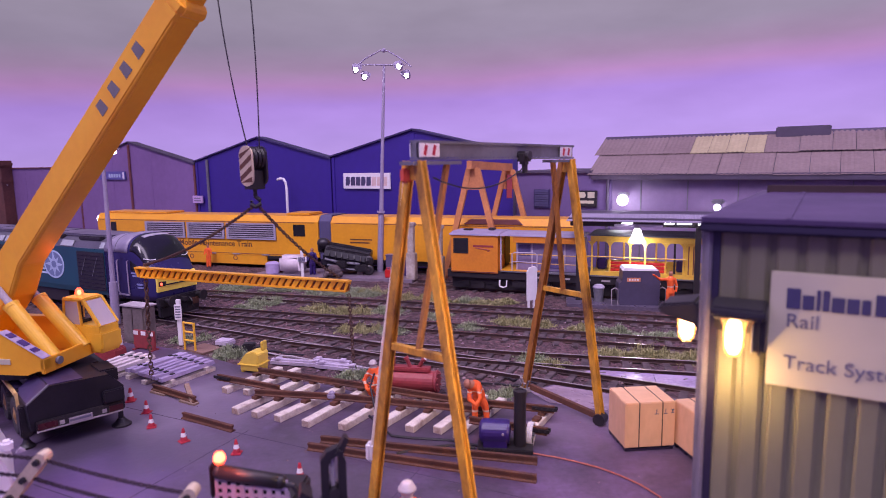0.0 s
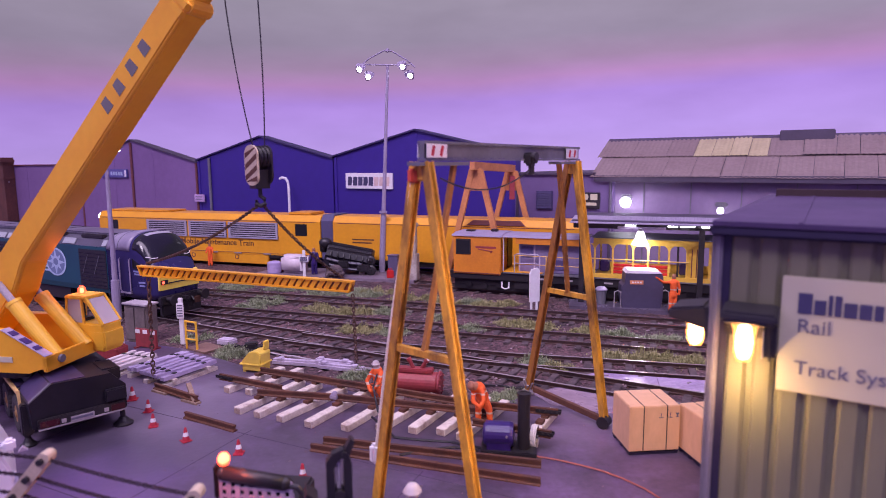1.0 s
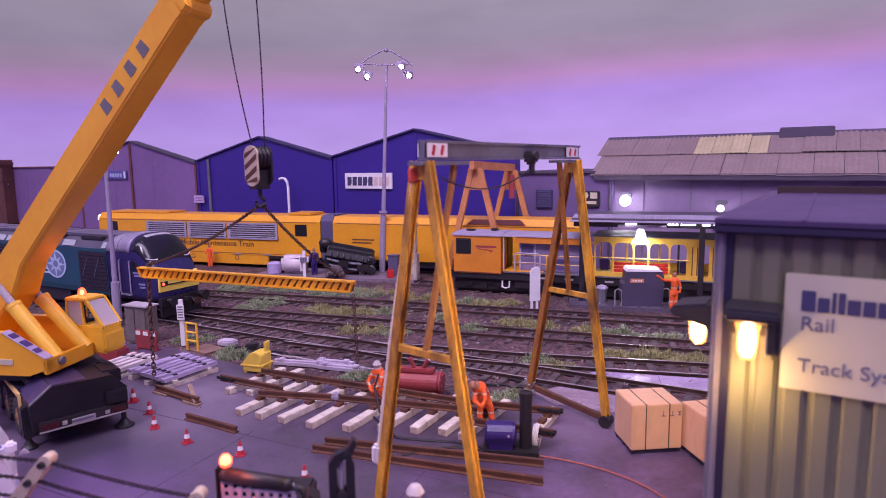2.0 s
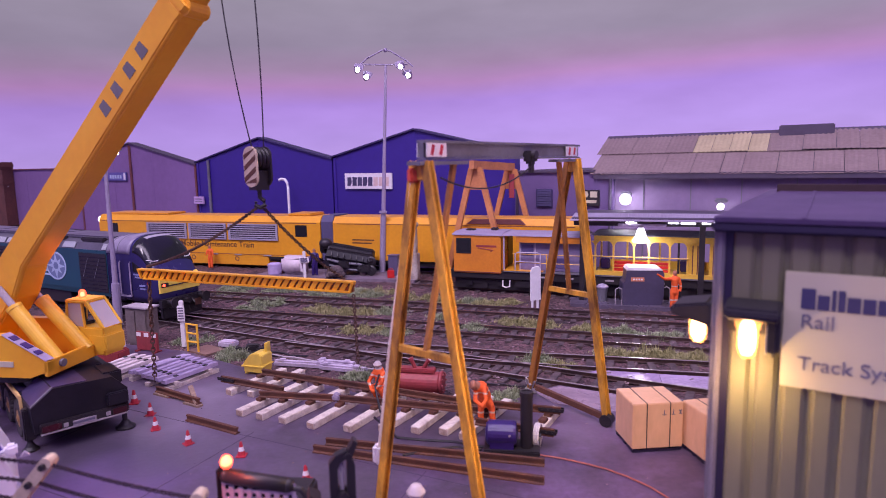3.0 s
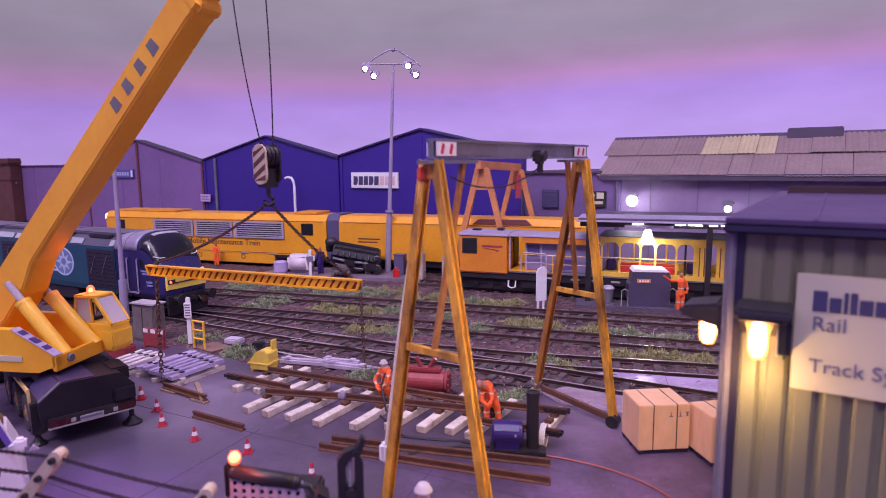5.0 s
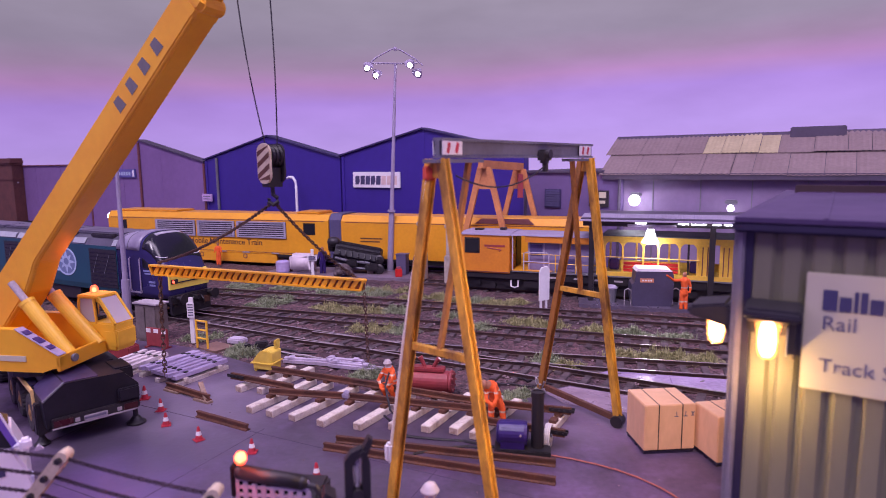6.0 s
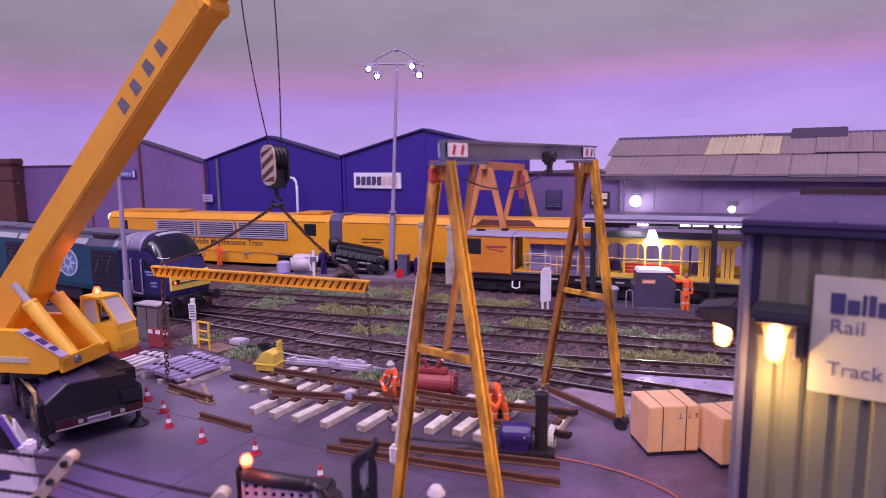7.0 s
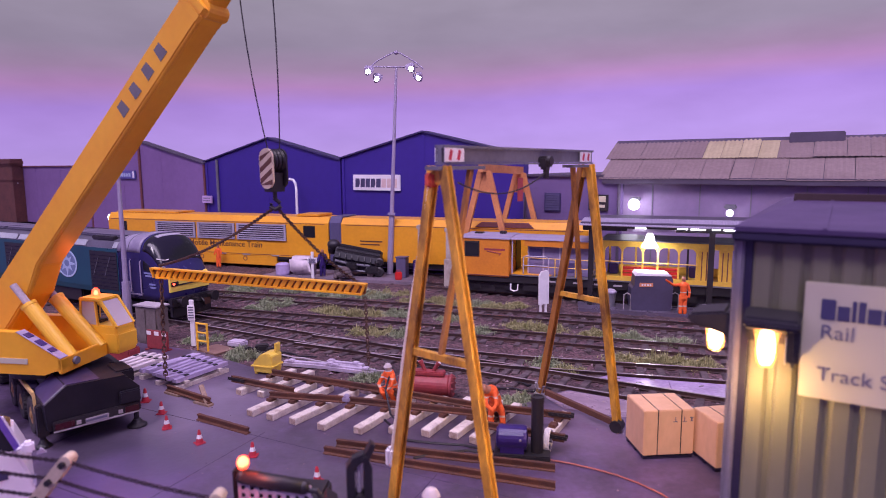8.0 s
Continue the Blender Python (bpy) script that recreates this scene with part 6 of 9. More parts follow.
for k in range(28):
    a0, a1 = 2 * math.pi * k / 28, 2 * math.pi * (k + 1) / 28
    prism(bm, [(EX + r * 1.28 * math.cos(a), EZ + r * math.sin(a)) for r, a in ((0.6, a0), (0.68, a0), (0.68, a1), (0.6, a1))], -1.352, -1.334)
for k in range(8):
    r = 0.62 if k % 2 == 0 else 0.5
    a = k * math.pi / 4
    prism(bm, [(EX + q * 1.28 * math.cos(b), EZ + q * math.sin(b)) for q, b in ((r, a), (0.2, a + 0.6), (0.2, a - 0.6))], -1.352, -1.334)
part("emblem", bm, PALEBLUE, loco, "pale blue star-in-ring emblem")
LOCO_LET = surface("cab_lettering", (0.20, 0.22, 0.42), 0.5, grain=5, bump=0, spread=0.05)
for z, x0, x1 in ((2.12, -1.7, -1.1), (2.0, -1.62, -0.95), (1.64, -1.36, -0.95), (1.5, -1.3, -0.95)):
    bm = geo()
    box(bm, x0, x1, -1.335, -1.27, z, z + 0.07)
    part("lettering_bar", bm, LOCO_LET, loco, "pale blue lettering bar")
for x in (-3.4, -16.6):
    bogie(loco, x, BLACK)
    for dx in (-1.9, 1.9):
        bm = geo()
        for y in (-0.63, 0.63):
            rod(bm, (x + dx * 0.95, y - 0.05, 0.5), (x + dx * 0.95, y + 0.05, 0.5), 0.42, 18)
        rod(bm, (x + dx * 0.95, -1.0, 0.5), (x + dx * 0.95, 0.63, 0.5), 0.07, 8)
        box(bm, x + dx - 0.3, x + dx + 0.3, -1.15, -0.95, 0.3, 0.75, bevel=0.04)
        part("outer_wheelset", bm, BLACK, loco)
bm = geo()
box(bm, -12.6, -7.0, -1.15, 1.15, 0.35, 1.0, bevel=0.06)
part("fuel_tank", bm, BLACK, loco)
loco.scale = (1, 1, 1.07)

# ---- hook block, cables and lifting beam ----
HK = Vector((-4.3, 15.0, 6.6))
hook = thing("hook_block", HK, 0, "black hook block with striped cheek plates on two cables", "crane hook")
hm = Matrix.Rotation(radians(-38), 4, "Z")
CREAMY = surface("hazard_cream", (0.62, 0.52, 0.36), 0.55, grain=8)
DARKST = surface("hazard_brown", (0.12, 0.05, 0.03), 0.6, grain=8)


def oval(r, h, n=20):
    return [(r * math.cos(2 * math.pi * k / n), (h if math.sin(2 * math.pi * k / n) > 0 else -h) + r * 0.9 * math.sin(2 * math.pi * k / n)) for k in range(n)]


for y in (-0.2, 0.2):
    bm = geo()
    prism(bm, [(a, b + 0.66) for a, b in oval(0.26, 0.25)], y - 0.025, y + 0.025, "y", hm)
    ch = part("cheek_plate", bm, CREAMY if y < 0 else BLACK, hook, "cream cheek plate with brown stripes" if y < 0 else "black cheek plate")
    if y > 0:
        continue
    for k in range(-1, 3):
        z0 = 0.28 + k * 0.27
        pts = [(-0.23, z0 + 0.0), (0.23, z0 + 0.27), (0.23, z0 + 0.4), (-0.23, z0 + 0.13)]
        pts = [(a, min(max(b, 0.26), 1.1)) for a, b in pts]
        if len({p[1] for p in pts}) > 2:
            bm = geo()
            o = 0.027 if y > 0 else -0.027
            prism(bm, pts, y + o, y + o + (0.004 if y > 0 else -0.004), "y", hm)
            part("stripe", bm, DARKST, ch)
bm = geo()
for y in (-0.11, 0.0, 0.11):
    lathe(bm, [(0.28, -0.045), (0.24, 0.0), (0.28, 0.045)], seg=20, m=hm @ Matrix.Translation((0, y, 0.85)) @ Matrix.Rotation(math.pi / 2, 4, "X"))
box(bm, -0.13, 0.13, -0.2, 0.2, 0.1, 0.55, hm)
part("sheave", bm, BLACK, hook, "black sheaves")
bm = geo()
tube(bm, [(0, 0, 0.15), (0, 0, -0.08), (0.1, 0, -0.16), (0.12, 0, -0.26), (0.0, 0, -0.33), (-0.12, 0, -0.26), (-0.1, 0, -0.18)], 0.055, 8)
part("hook", bm, BLACK, hook, "dark steel hook")
for dx, top in ((-0.12, (-4.93, 14.95, 11.6)), (0.16, (-4.15, 14.95, 11.6))):
    bm = geo()
    a, b = Vector((HK.x + dx, HK.y, HK.z + 1.1)), Vector(top)
    tube(bm, [a.lerp(b, k / 10) + Vector((-0.07 if dx < 0 else 0.04, 0, 0)) * 4 * (k / 10) * (1 - k / 10) for k in range(11)], 0.016, 6)
    part("cable", bm, BLACK, hook, "black hoist cable", at=HK)

SL, SR = Vector((-10.05, 20.45, 3.79)), Vector((-2.5, 17.68, 3.73))
SPREAD = thing("lifting_beam", (SL + SR) / 2, 0, "yellow slotted lifting beam slung on rusty chains", "lifting beam")
sb = (SL + SR) / 2
sd = (SR - SL).normalized()
sf = Vector((sd.y, -sd.x, 0)).normalized()
# web colour is darkened to paint the shade in the slots
bm = geo()
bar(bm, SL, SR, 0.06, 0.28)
part("web", bm, surface("beam_shadowed_rust", (0.20, 0.07, 0.02), 0.6, grain=9), SPREAD, "dark red-brown web with slot shade in its colour", at=sb)
bm = geo()
for z, e in ((-0.15, 0.22), (0.15, 0.0)):
    bar(bm, SL + sd * e + Vector((0, 0, z)) + sf * 0.03, SR - sd * e * 0.4 + Vector((0, 0, z)) + sf * 0.03, 0.2, 0.05)
part("flange", bm, YELLOW, SPREAD, at=sb)
L = (SR - SL).length
for i in range(31):
    c = SL + sd * (0.3 + i * (L - 0.6) / 30) + sf * 0.05
    bm = geo()
    bar(bm, c - Vector((0, 0, 0.135)) - sd * 0.09, c + Vector((0, 0, 0.135)) + sd * 0.09, 0.055, 0.135, sd)
    part("slat", bm, YELLOW, SPREAD, at=sb)
for e in (SL, SR):
    bm = geo()
    k = 1 if e is SR else -1
    bar(bm, e - sd * k * 0.12 - Vector((0, 0, 0.16)), e + Vector((0, 0, 0.16)), 0.2, 0.07, sd)
    part("end_plate", bm, YELLOW, SPREAD, at=sb)
for pts in (sag(HK + Vector((-0.05, 0, -0.3)), SL + sd * 0.3 + Vector((0, 0, 0.25)), 0.22, 10), sag(HK + Vector((0.05, 0, -0.3)), SR - sd * 0.3 + Vector((0, 0, 0.22)), 0.15, 10)):
    bm = geo()
    chain(bm, pts, 0.125, 0.0115)
    part("sling_chain", bm, CHAINM, SPREAD, "rusty sling chain", at=sb)
bm = geo()
chain(bm, [SL + sd * 0.35 + Vector((0, 0, -0.25)), Vector((-9.7, 20.2, 2.0)), Vector((-9.55, 19.8, 0.25))], 0.19, 0.02)
part("drop_chain", bm, CHAINM, SPREAD, "heavy rusty drop chain", at=sb)
bm = geo()
chain(bm, [SR - sd * 0.02 + Vector((0, 0, -0.25)), SR + Vector((0.04, 0, -2.3))], 0.14, 0.014)
part("drop_chain", bm, CHAINM, SPREAD, "heavy rusty drop chain", at=sb)

# plain blocks where the boom carries a name
FADE = surface("faded_blue_grey", (0.15, 0.14, 0.15), 0.6, grain=7, spread=0.08)
for z in (8.0, 8.6, 9.22, 9.82):
    bm = geo()
    # along the boom, across the boom
    shape = [(0, -0.16), (0.03, 0.18), (0.27, 0.18), (0.3, -0.16)]
    w = 0.385 - 0.03 * (z - 2.6) / (BL - 3.1)
    vs = [(w + 0.003, b, z + a) for a, b in shape]
    lo = [bm.verts.new(bmat @ Vector(v)) for v in vs]
    hi = [bm.verts.new(bmat @ Vector((v[0] + 0.006, v[1], v[2]))) for v in vs]
    bm.faces.new(hi)
    for k in range(len(vs)):
        bm.faces.new((lo[k], lo[(k + 1) % len(vs)], hi[(k + 1) % len(vs)], hi[k]))
    bmesh.ops.recalc_face_normals(bm, faces=bm.faces[:])
    crane_part("name_block", bm, FADE, "faded blue-grey block", boom)


# ---- floodlight mast and lamp post ----
mast = thing("floodlight_mast", (-3.9, 41.0, 0), 0, "tall grey floodlight mast with four lit lamps", "floodlight mast")
tip = Vector((0.68, -0.3, 13.5))
bm = geo()
rod(bm, (0, 0, 0), tip * 0.3, 0.21, 12, 0.19)
rod(bm, tip * 0.3, tip, 0.14, 12, 0.08)
part("pole", bm, MASTM, mast)
bm = geo()
tube(bm, [tip + Vector((-1.75, 0, 0.0)), tip + Vector((-1.2, 0, 0.45)), tip + Vector((-0.2, 0, 0.95)), tip + Vector((0.3, 0, 0.9)), tip + Vector((1.3, 0, 0.3)), tip + Vector((1.75, 0, -0.1))], 0.05)
tube(bm, [tip + Vector((-1.7, 0, 0.1)), tip + Vector((0, 0, 0.05)), tip + Vector((1.4, 0, 0.05))], 0.05)
ball(bm, tip + Vector((0, 0, 0.95)), 0.14, 8)
part("crown_frame", bm, MASTM, mast)
for o in ((-1.75, -0.2, -0.15), (-1.25, 0.25, -0.55), (0.95, -0.2, 0.0), (1.4, 0.25, -0.5)):
    c = tip + Vector(o)
    bm = geo()
    lathe(bm, [(0.12, 0.3), (0.3, 0.05), (0.36, -0.12), (0.30, -0.12)], seg=14, m=Matrix.Translation(c) @ Matrix.Rotation(radians(-40 if o[0] < 0 else 40), 4, "Y") @ Matrix.Rotation(radians(38), 4, "X"))
    fl = part("floodlight", bm, MASTM, mast, "grey floodlight housing")
    bm = geo()
    ball(bm, c + Vector((0, -0.12, -0.1)), 0.2, 10)
    part("lens", bm, BULBW, fl, "lit white lens", smooth=True)
bm = geo()
bar(bm, tip * 0.3 + Vector((0, -0.25, 0)), tip * 0.31 + Vector((0, -0.25, 0)), 0.5, 0.1)
part("collar", bm, MASTM, mast)

post = thing("lamp_post", (-15.15, 28.3, 0), 0, "slim grey lamp post with a lit head", "lamp post")
bm = geo()
rod(bm, (0, 0, 0), (0.02, 0, 2.0), 0.2, 12, 0.18)
rod(bm, (0.02, 0, 2.0), (0.06, 0, 7.85), 0.12, 10, 0.08)
tube(bm, [(0.06, 0, 7.8), (0.1, 0, 8.0), (0.25, -0.03, 8.12), (0.5, -0.08, 8.1)], 0.05)
part("pole", bm, MASTM, post)
hd = Matrix.Translation((0.6, -0.1, 8.02)) @ Matrix.Rotation(radians(-14), 4, "Y")
bm = geo()
box(bm, -0.2, 0.34, -0.13, 0.13, 0.0, 0.07, hd, bevel=0.03)
part("lamp_head", bm, MASTM, post)
bm = geo()
box(bm, -0.12, 0.14, -0.11, 0.11, -0.13, 0.0, hd, bevel=0.04)
part("lens", bm, BULBW, post, "lit white lens")


# ---- track panel under construction ----
MAUVECON = surface("pale_concrete", (0.54, 0.48, 0.58), 0.7, other=(0.24, 0.2, 0.26), amount=0.5, grain=14, big=1.4, bump=0.2, spread=0.12)
OLDTIMBER = surface("old_timber", (0.30, 0.21, 0.15), 0.75, other=(0.14, 0.09, 0.07), amount=0.7, grain=16, big=2.4, bump=0.35, spread=0.18)
ENDGRAIN = surface("end_grain", (0.50, 0.40, 0.33), 0.75, other=(0.22, 0.13, 0.09), amount=0.8, grain=14, big=6, bump=0.3, spread=0.15)


def timber(at, heading, l=2.75, label="pale new wooden sleeper on the yard floor"):
    t = thing("wooden_sleeper", (*at, 0), heading, label, "sleeper", "pale sleepers of the new track panel")
    bm = geo()
    box(bm, 0, l, -0.14, 0.14, 0, 0.2, bevel=0.015)
    part("timber", bm, PALE, t)
    bm = geo()
    box(bm, -0.006, -0.001, -0.12, 0.12, 0.02, 0.18)
    part("cut_end", bm, ENDGRAIN, t, "browner cut end")
    d = Vector((math.cos(radians(heading)), math.sin(radians(heading))))
    for (ax, ay), (bx_, by_) in (((-5.56, 18.05), (1.5, 16.34)), ((-6.05, 20.1), (3.3, 16.3))):
        # where this rail crosses the timber
        e = Vector((bx_ - ax, by_ - ay))
        x = ((ax - at[0]) * e.y - (ay - at[1]) * e.x) / (d.x * e.y - d.y * e.x)
        if not 0.15 < x < l - 0.1:
            continue
        bm = geo()
        box(bm, x - 0.13, x + 0.13, -0.1, 0.1, 0.2, 0.29, bevel=0.01)
        part("rail_chair", bm, RUST, t, "rusty rail chair")
    return t


for i, (x, y) in enumerate([(-5.96, 17.3), (-5.29, 17.0), (-4.56, 16.7), (-3.67, 16.3), (-2.61, 16.05), (-1.65, 16.0), (-0.74, 15.85), (0.02, 15.72), (0.55, 15.4), (2.5, 15.55), (-6.85, 19.0), (-6.1, 18.8)]):
    timber((x, y), 59 + 2.2 * math.sin(i * 2.3), 2.75 if i < 9 else 1.75 if i == 9 else 2.4)


def lay_rail(pts, z, label, group="loose rails"):
    p0 = Vector((*pts[0], 0))
    t = thing("loose_rail", (*pts[0], z), 0, label, "rail", group)
    prof = [(-0.08, 0.0), (0.08, 0.0), (0.08, 0.03), (0.018, 0.05), (0.018, 0.13), (0.045, 0.14), (0.045, 0.185), (-0.045, 0.185), (-0.045, 0.14), (-0.018, 0.13), (-0.018, 0.05), (-0.08, 0.03)]
    bm = sweep(geo(), [Vector((*p, 0)) - p0 for p in pts], prof)
    part("rail_bar", bm, RUST, t)
    return t


lay_rail([(-5.56, 18.05), (-3.16, 17.6)], 0.30, "rusty rail on the pale sleepers, clamped at a joint")
lay_rail([(-3.1, 17.59), (-1.0, 17.03), (1.5, 16.34)], 0.30, "long rusty rail on the pale sleepers")
lay_rail([(0.9, 15.74), (2.86, 14.9)], 0.30, "rusty rail behind the generator, fishplates bolted on")
lay_rail([(-6.05, 20.1), (-2.43, 18.52), (0.72, 17.1), (3.3, 16.3)], 0.30, "long rusty rail at the back of the panel")
lay_rail([(-7.2, 19.5), (-4.9, 18.35)], 0.30, "short rusty rail with black fishplates")
lay_rail([(-3.3, 14.95), (2.3, 13.1)], 0.0, "rusty rail lying on the concrete")
lay_rail([(-3.05, 15.35), (2.45, 13.95)], 0.0, "rusty rail lying beside another")
lay_rail([(-7.4, 17.1), (-5.62, 16.1)], 0.0, "short rusty offcut of rail")
lay_rail([(-9.3, 19.35), (-7.45, 18.15)], 0.06, "short rusty rail on timber packing")
bm = geo()
bar(bm, (-7.5, 18.1, 0.0), (-7.95, 18.75, 0.42), 0.14, 0.09)
whole("timber_prop", bm, OLDTIMBER, (0, 0, 0), 0, "weathered timber leaning on a short rail", "timber")
for p in ((-9.0, 19.1), (-7.7, 18.25)):
    bm = geo()
    cbox(bm, (0, 0, 0), 0.7, 0.2, 0.06, -30)
    whole("timber_block", bm, OLDTIMBER, (*p, 0), 0, "small timber packing under a rail", "timber", "timber packing")
for p, a in (((-7.0, 19.4), -27), ((3.05, 16.38), -17), ((2.6, 15.01), -23)):
    bm = geo()
    for s in (-1, 1):
        box(bm, -0.35, 0.35, s * 0.07 - 0.02, s * 0.07 + 0.02, 0.06, 0.15)
        for x in (-0.24, -0.08, 0.08, 0.24):
            rod(bm, (x, s * 0.07, 0.1), (x, s * 0.13, 0.1), 0.025, 6)
    whole("fishplate", bm, BLACK, (*p, 0.30), a, "black bolted fishplates clamped on a rail end", "fishplate", "fishplates")

bm = geo()
ball(bm, (0, 0, 0.13), 0.1, 10, (1, 0.9, 1))
box(bm, -0.12, 0.12, -0.12, 0.12, 0.0, 0.15, bevel=0.03)
whole("rail_clamp", bm, MASTM, (-3.13, 17.595, 0.34), -14, "pale lilac clamp on a rail joint", "rail clamp")

# stacks of concrete sleepers on bearers


def concrete_sleeper(at, heading, z, mt):
    t = thing("concrete_sleeper", (*at, z), heading, "pale concrete sleeper with dark fixings in a low stack", "sleeper", "stacked concrete sleepers")
    bm = geo()
    prism(bm, [(-0.115, 0), (0.115, 0), (0.09, 0.12), (-0.09, 0.12)], -1.08, 1.08, "x")
    part("beam", bm, mt, t)
    for x in (-0.6, 0.6):
        bm = geo()
        box(bm, x - 0.075, x + 0.075, -0.065, 0.065, 0.115, 0.15, bevel=0.01)
        part("rail_clip", bm, BLACK, t)
    return t


WHITECON = surface("bleached_concrete", (0.60, 0.53, 0.55), 0.75, other=(0.30, 0.25, 0.24), amount=0.5, grain=14, big=1.4, bump=0.25, spread=0.12)


def sleeper_stack(c0, row, n, pitch, heading, z, mt):
    """Sleepers side by side on two cross bearers, which lie on long ground timbers."""
    row = Vector(row).normalized()
    ax = Vector((math.cos(radians(heading)), math.sin(radians(heading)), 0))
    for i in range(n):
        c = Vector(c0) + row * (pitch * i + 0.03 * math.sin(i * 9)) + ax * (0.09 * math.sin(i * 3.1))
        concrete_sleeper((c.x, c.y), heading + 3.5 * math.sin(i * 5), z + 0.012 * (i % 3), mt)
    for off in (-0.72, 0.68):
        bm = geo()
        bar(bm, Vector((0, 0, 0)), row * (pitch * (n - 1) + 0.46), 0.15, z * 0.46)
        whole("timber_bearer", bm, PALE, Vector(c0) + ax * off - row * 0.24 + Vector((0, 0, z * 0.77)), 0, "timber cross bearer under stacked sleepers", "timber", "timber bearers")
    for k in (-0.12, 0.5 * (n - 1), n - 0.9):
        bm = geo()
        bar(bm, -ax * 1.12, ax * 1.08, 0.2, z * 0.54)
        whole("timber_bearer", bm, PALE, Vector(c0) + row * pitch * k + Vector((0, 0, z * 0.27)), 0, "pale ground timber below a sleeper stack", "timber", "timber bearers")


LILACCON = surface("lilac_concrete", (0.42, 0.35, 0.52), 0.7, other=(0.2, 0.16, 0.24), amount=0.5, grain=14, big=1.4, bump=0.2, spread=0.12)
sleeper_stack((-8.6, 20.42, 0), (-0.83, 0.56, 0), 7, 0.315, 61, 0.25, LILACCON)
sleeper_stack((-11.05, 21.3, 0), (-0.83, 0.36, 0), 4, 0.33, 68, 0.2, WHITECON)

# pale cable troughs lying by the near track
for a, b in (((-6.2, 22.3), (-4.0, 21.75)), ((-4.4, 21.75), (-2.7, 21.15)), ((-4.6, 22.25), (-3.2, 21.8))):
    a, b = Vector((*a, 0)), Vector((*b, 0))
    bm = geo()
    d = b - a
    for w, h, z in ((0.3, 0.12, 0.06), (0.16, 0.06, 0.15)):
        bar(bm, Vector((0, 0, z)), d + Vector((0, 0, z)), w, h)
    for k in (0.12, 0.8):
        cbox(bm, d * k + Vector((0, 0, 0.14)), 0.22, 0.24, 0.09, -15, bevel=0.02)
    whole("cable_trough", bm, MAUVECON, (a.x, a.y, -0.08), 0, "pale lilac concrete trough lying on the ballast", "cable trough", "cable troughs")
bm = geo()
box(bm, -0.36, 0.36, -0.25, 0.25, 0, 0.24, bevel=0.05)
whole("concrete_block", bm, MAUVECON, (-8.85, 24.9, -0.12), -20, "pale concrete block by the near track", "concrete block")


# ---- cones ----
def cone():
    t = thing("traffic_cone", (0, 0, 0), 0, "orange and white traffic cone on the yard floor", "traffic cone", "traffic cones")
    bm = geo()
    box(bm, -0.17, 0.17, -0.17, 0.17, 0, 0.04, bevel=0.015)
    lathe(bm, [(0.13, 0.04), (0.098, 0.19)], seg=14)
    part("base", bm, REDORANGE, t)
    bm = geo()
    lathe(bm, [(0.1, 0.19), (0.07, 0.33)], seg=14)
    part("sleeve", bm, WHITE, t, "white reflective sleeve")
    bm = geo()
    lathe(bm, [(0.068, 0.33), (0.04, 0.48), (0.025, 0.5)], seg=14)
    part("tip", bm, REDORANGE, t)
    return t


first = cone()
spots = [(-9.62, 18.5), (-8.68, 17.55), (-8.05, 16.5), (-6.75, 15.55), (-3.19, 13.5), (-5.1, 14.8)]
first.matrix_basis = spot(*spots[0], 0, 10) @ Matrix.Scale(0.87, 4)
for i, p in enumerate(spots[1:]):
    copy_thing(first, spot(*p, 0, 23 * i) @ Matrix.Scale(0.87, 4))


# ---- yellow grit bin ----
BINYEL = surface("bin_yellow", (0.88, 0.66, 0.10), 0.35, other=(0.70, 0.50, 0.08), amount=0.4, grain=6, spread=0.05)
grit = thing("grit_bin", (-6.52, 21.25, 0), -18, "bright yellow plastic grit bin with its lid open", "grit bin")
bm = geo()
prism(bm, [(-0.5, 0.08), (0.42, 0.08), (0.46, 0.85), (0.25, 0.98), (-0.15, 0.9), (-0.42, 0.6), (-0.56, 0.42), (-0.56, 0.36), (-0.5, 0.34)], -0.4, 0.4)
bmesh.ops.bevel(bm, geom=bm.edges[:], offset=0.03, segments=2, affect="EDGES")
part("tub", bm, BINYEL, grit)
bm = geo()
box(bm, -0.62, 0.5, -0.44, 0.44, 0.33, 0.4, bevel=0.02)
part("rim", bm, BINYEL, grit)
bm = geo()
for y in (-0.36, 0.2):
    box(bm, -0.48, -0.36, y, y + 0.16, 0, 0.1)
    box(bm, 0.28, 0.4, y, y + 0.16, 0, 0.1)
part("foot", bm, BINYEL, grit)
bm = geo()
box(bm, 0.28, 0.4, 0.06, 0.42, 0.9, 1.32, bevel=0.03)
part("lid", bm, BINYEL, grit, "upright yellow lid")
grit.scale = (0.8, 0.8, 0.8)

# ---- compressor set: red receiver, blue engine, black stack ----
rec = thing("air_receiver", (-0.78, 18.95, -0.1), -12, "dull red horizontal air receiver with valves", "air receiver")
bm = geo()
lathe(bm, [(0.05, -0.92), (0.26, -0.9), (0.32, -0.84), (0.335, -0.76), (0.335, 0.72), (0.32, 0.74), (0.3, 0.78)], seg=24, m=Matrix.Translation((0, 0, 0.46)) @ Matrix.Rotation(math.pi / 2, 4, "Y"))
part("tank", bm, RED, rec)
bm = geo()
lathe(bm, [(0.3, 0.76), (0.36, 0.77), (0.37, 0.83), (0.33, 0.86), (0.1, 0.88)], seg=24, m=Matrix.Translation((0, 0, 0.46)) @ Matrix.Rotation(math.pi / 2, 4, "Y"))
part("end_flange", bm, RED, rec, "bolted red end flange")
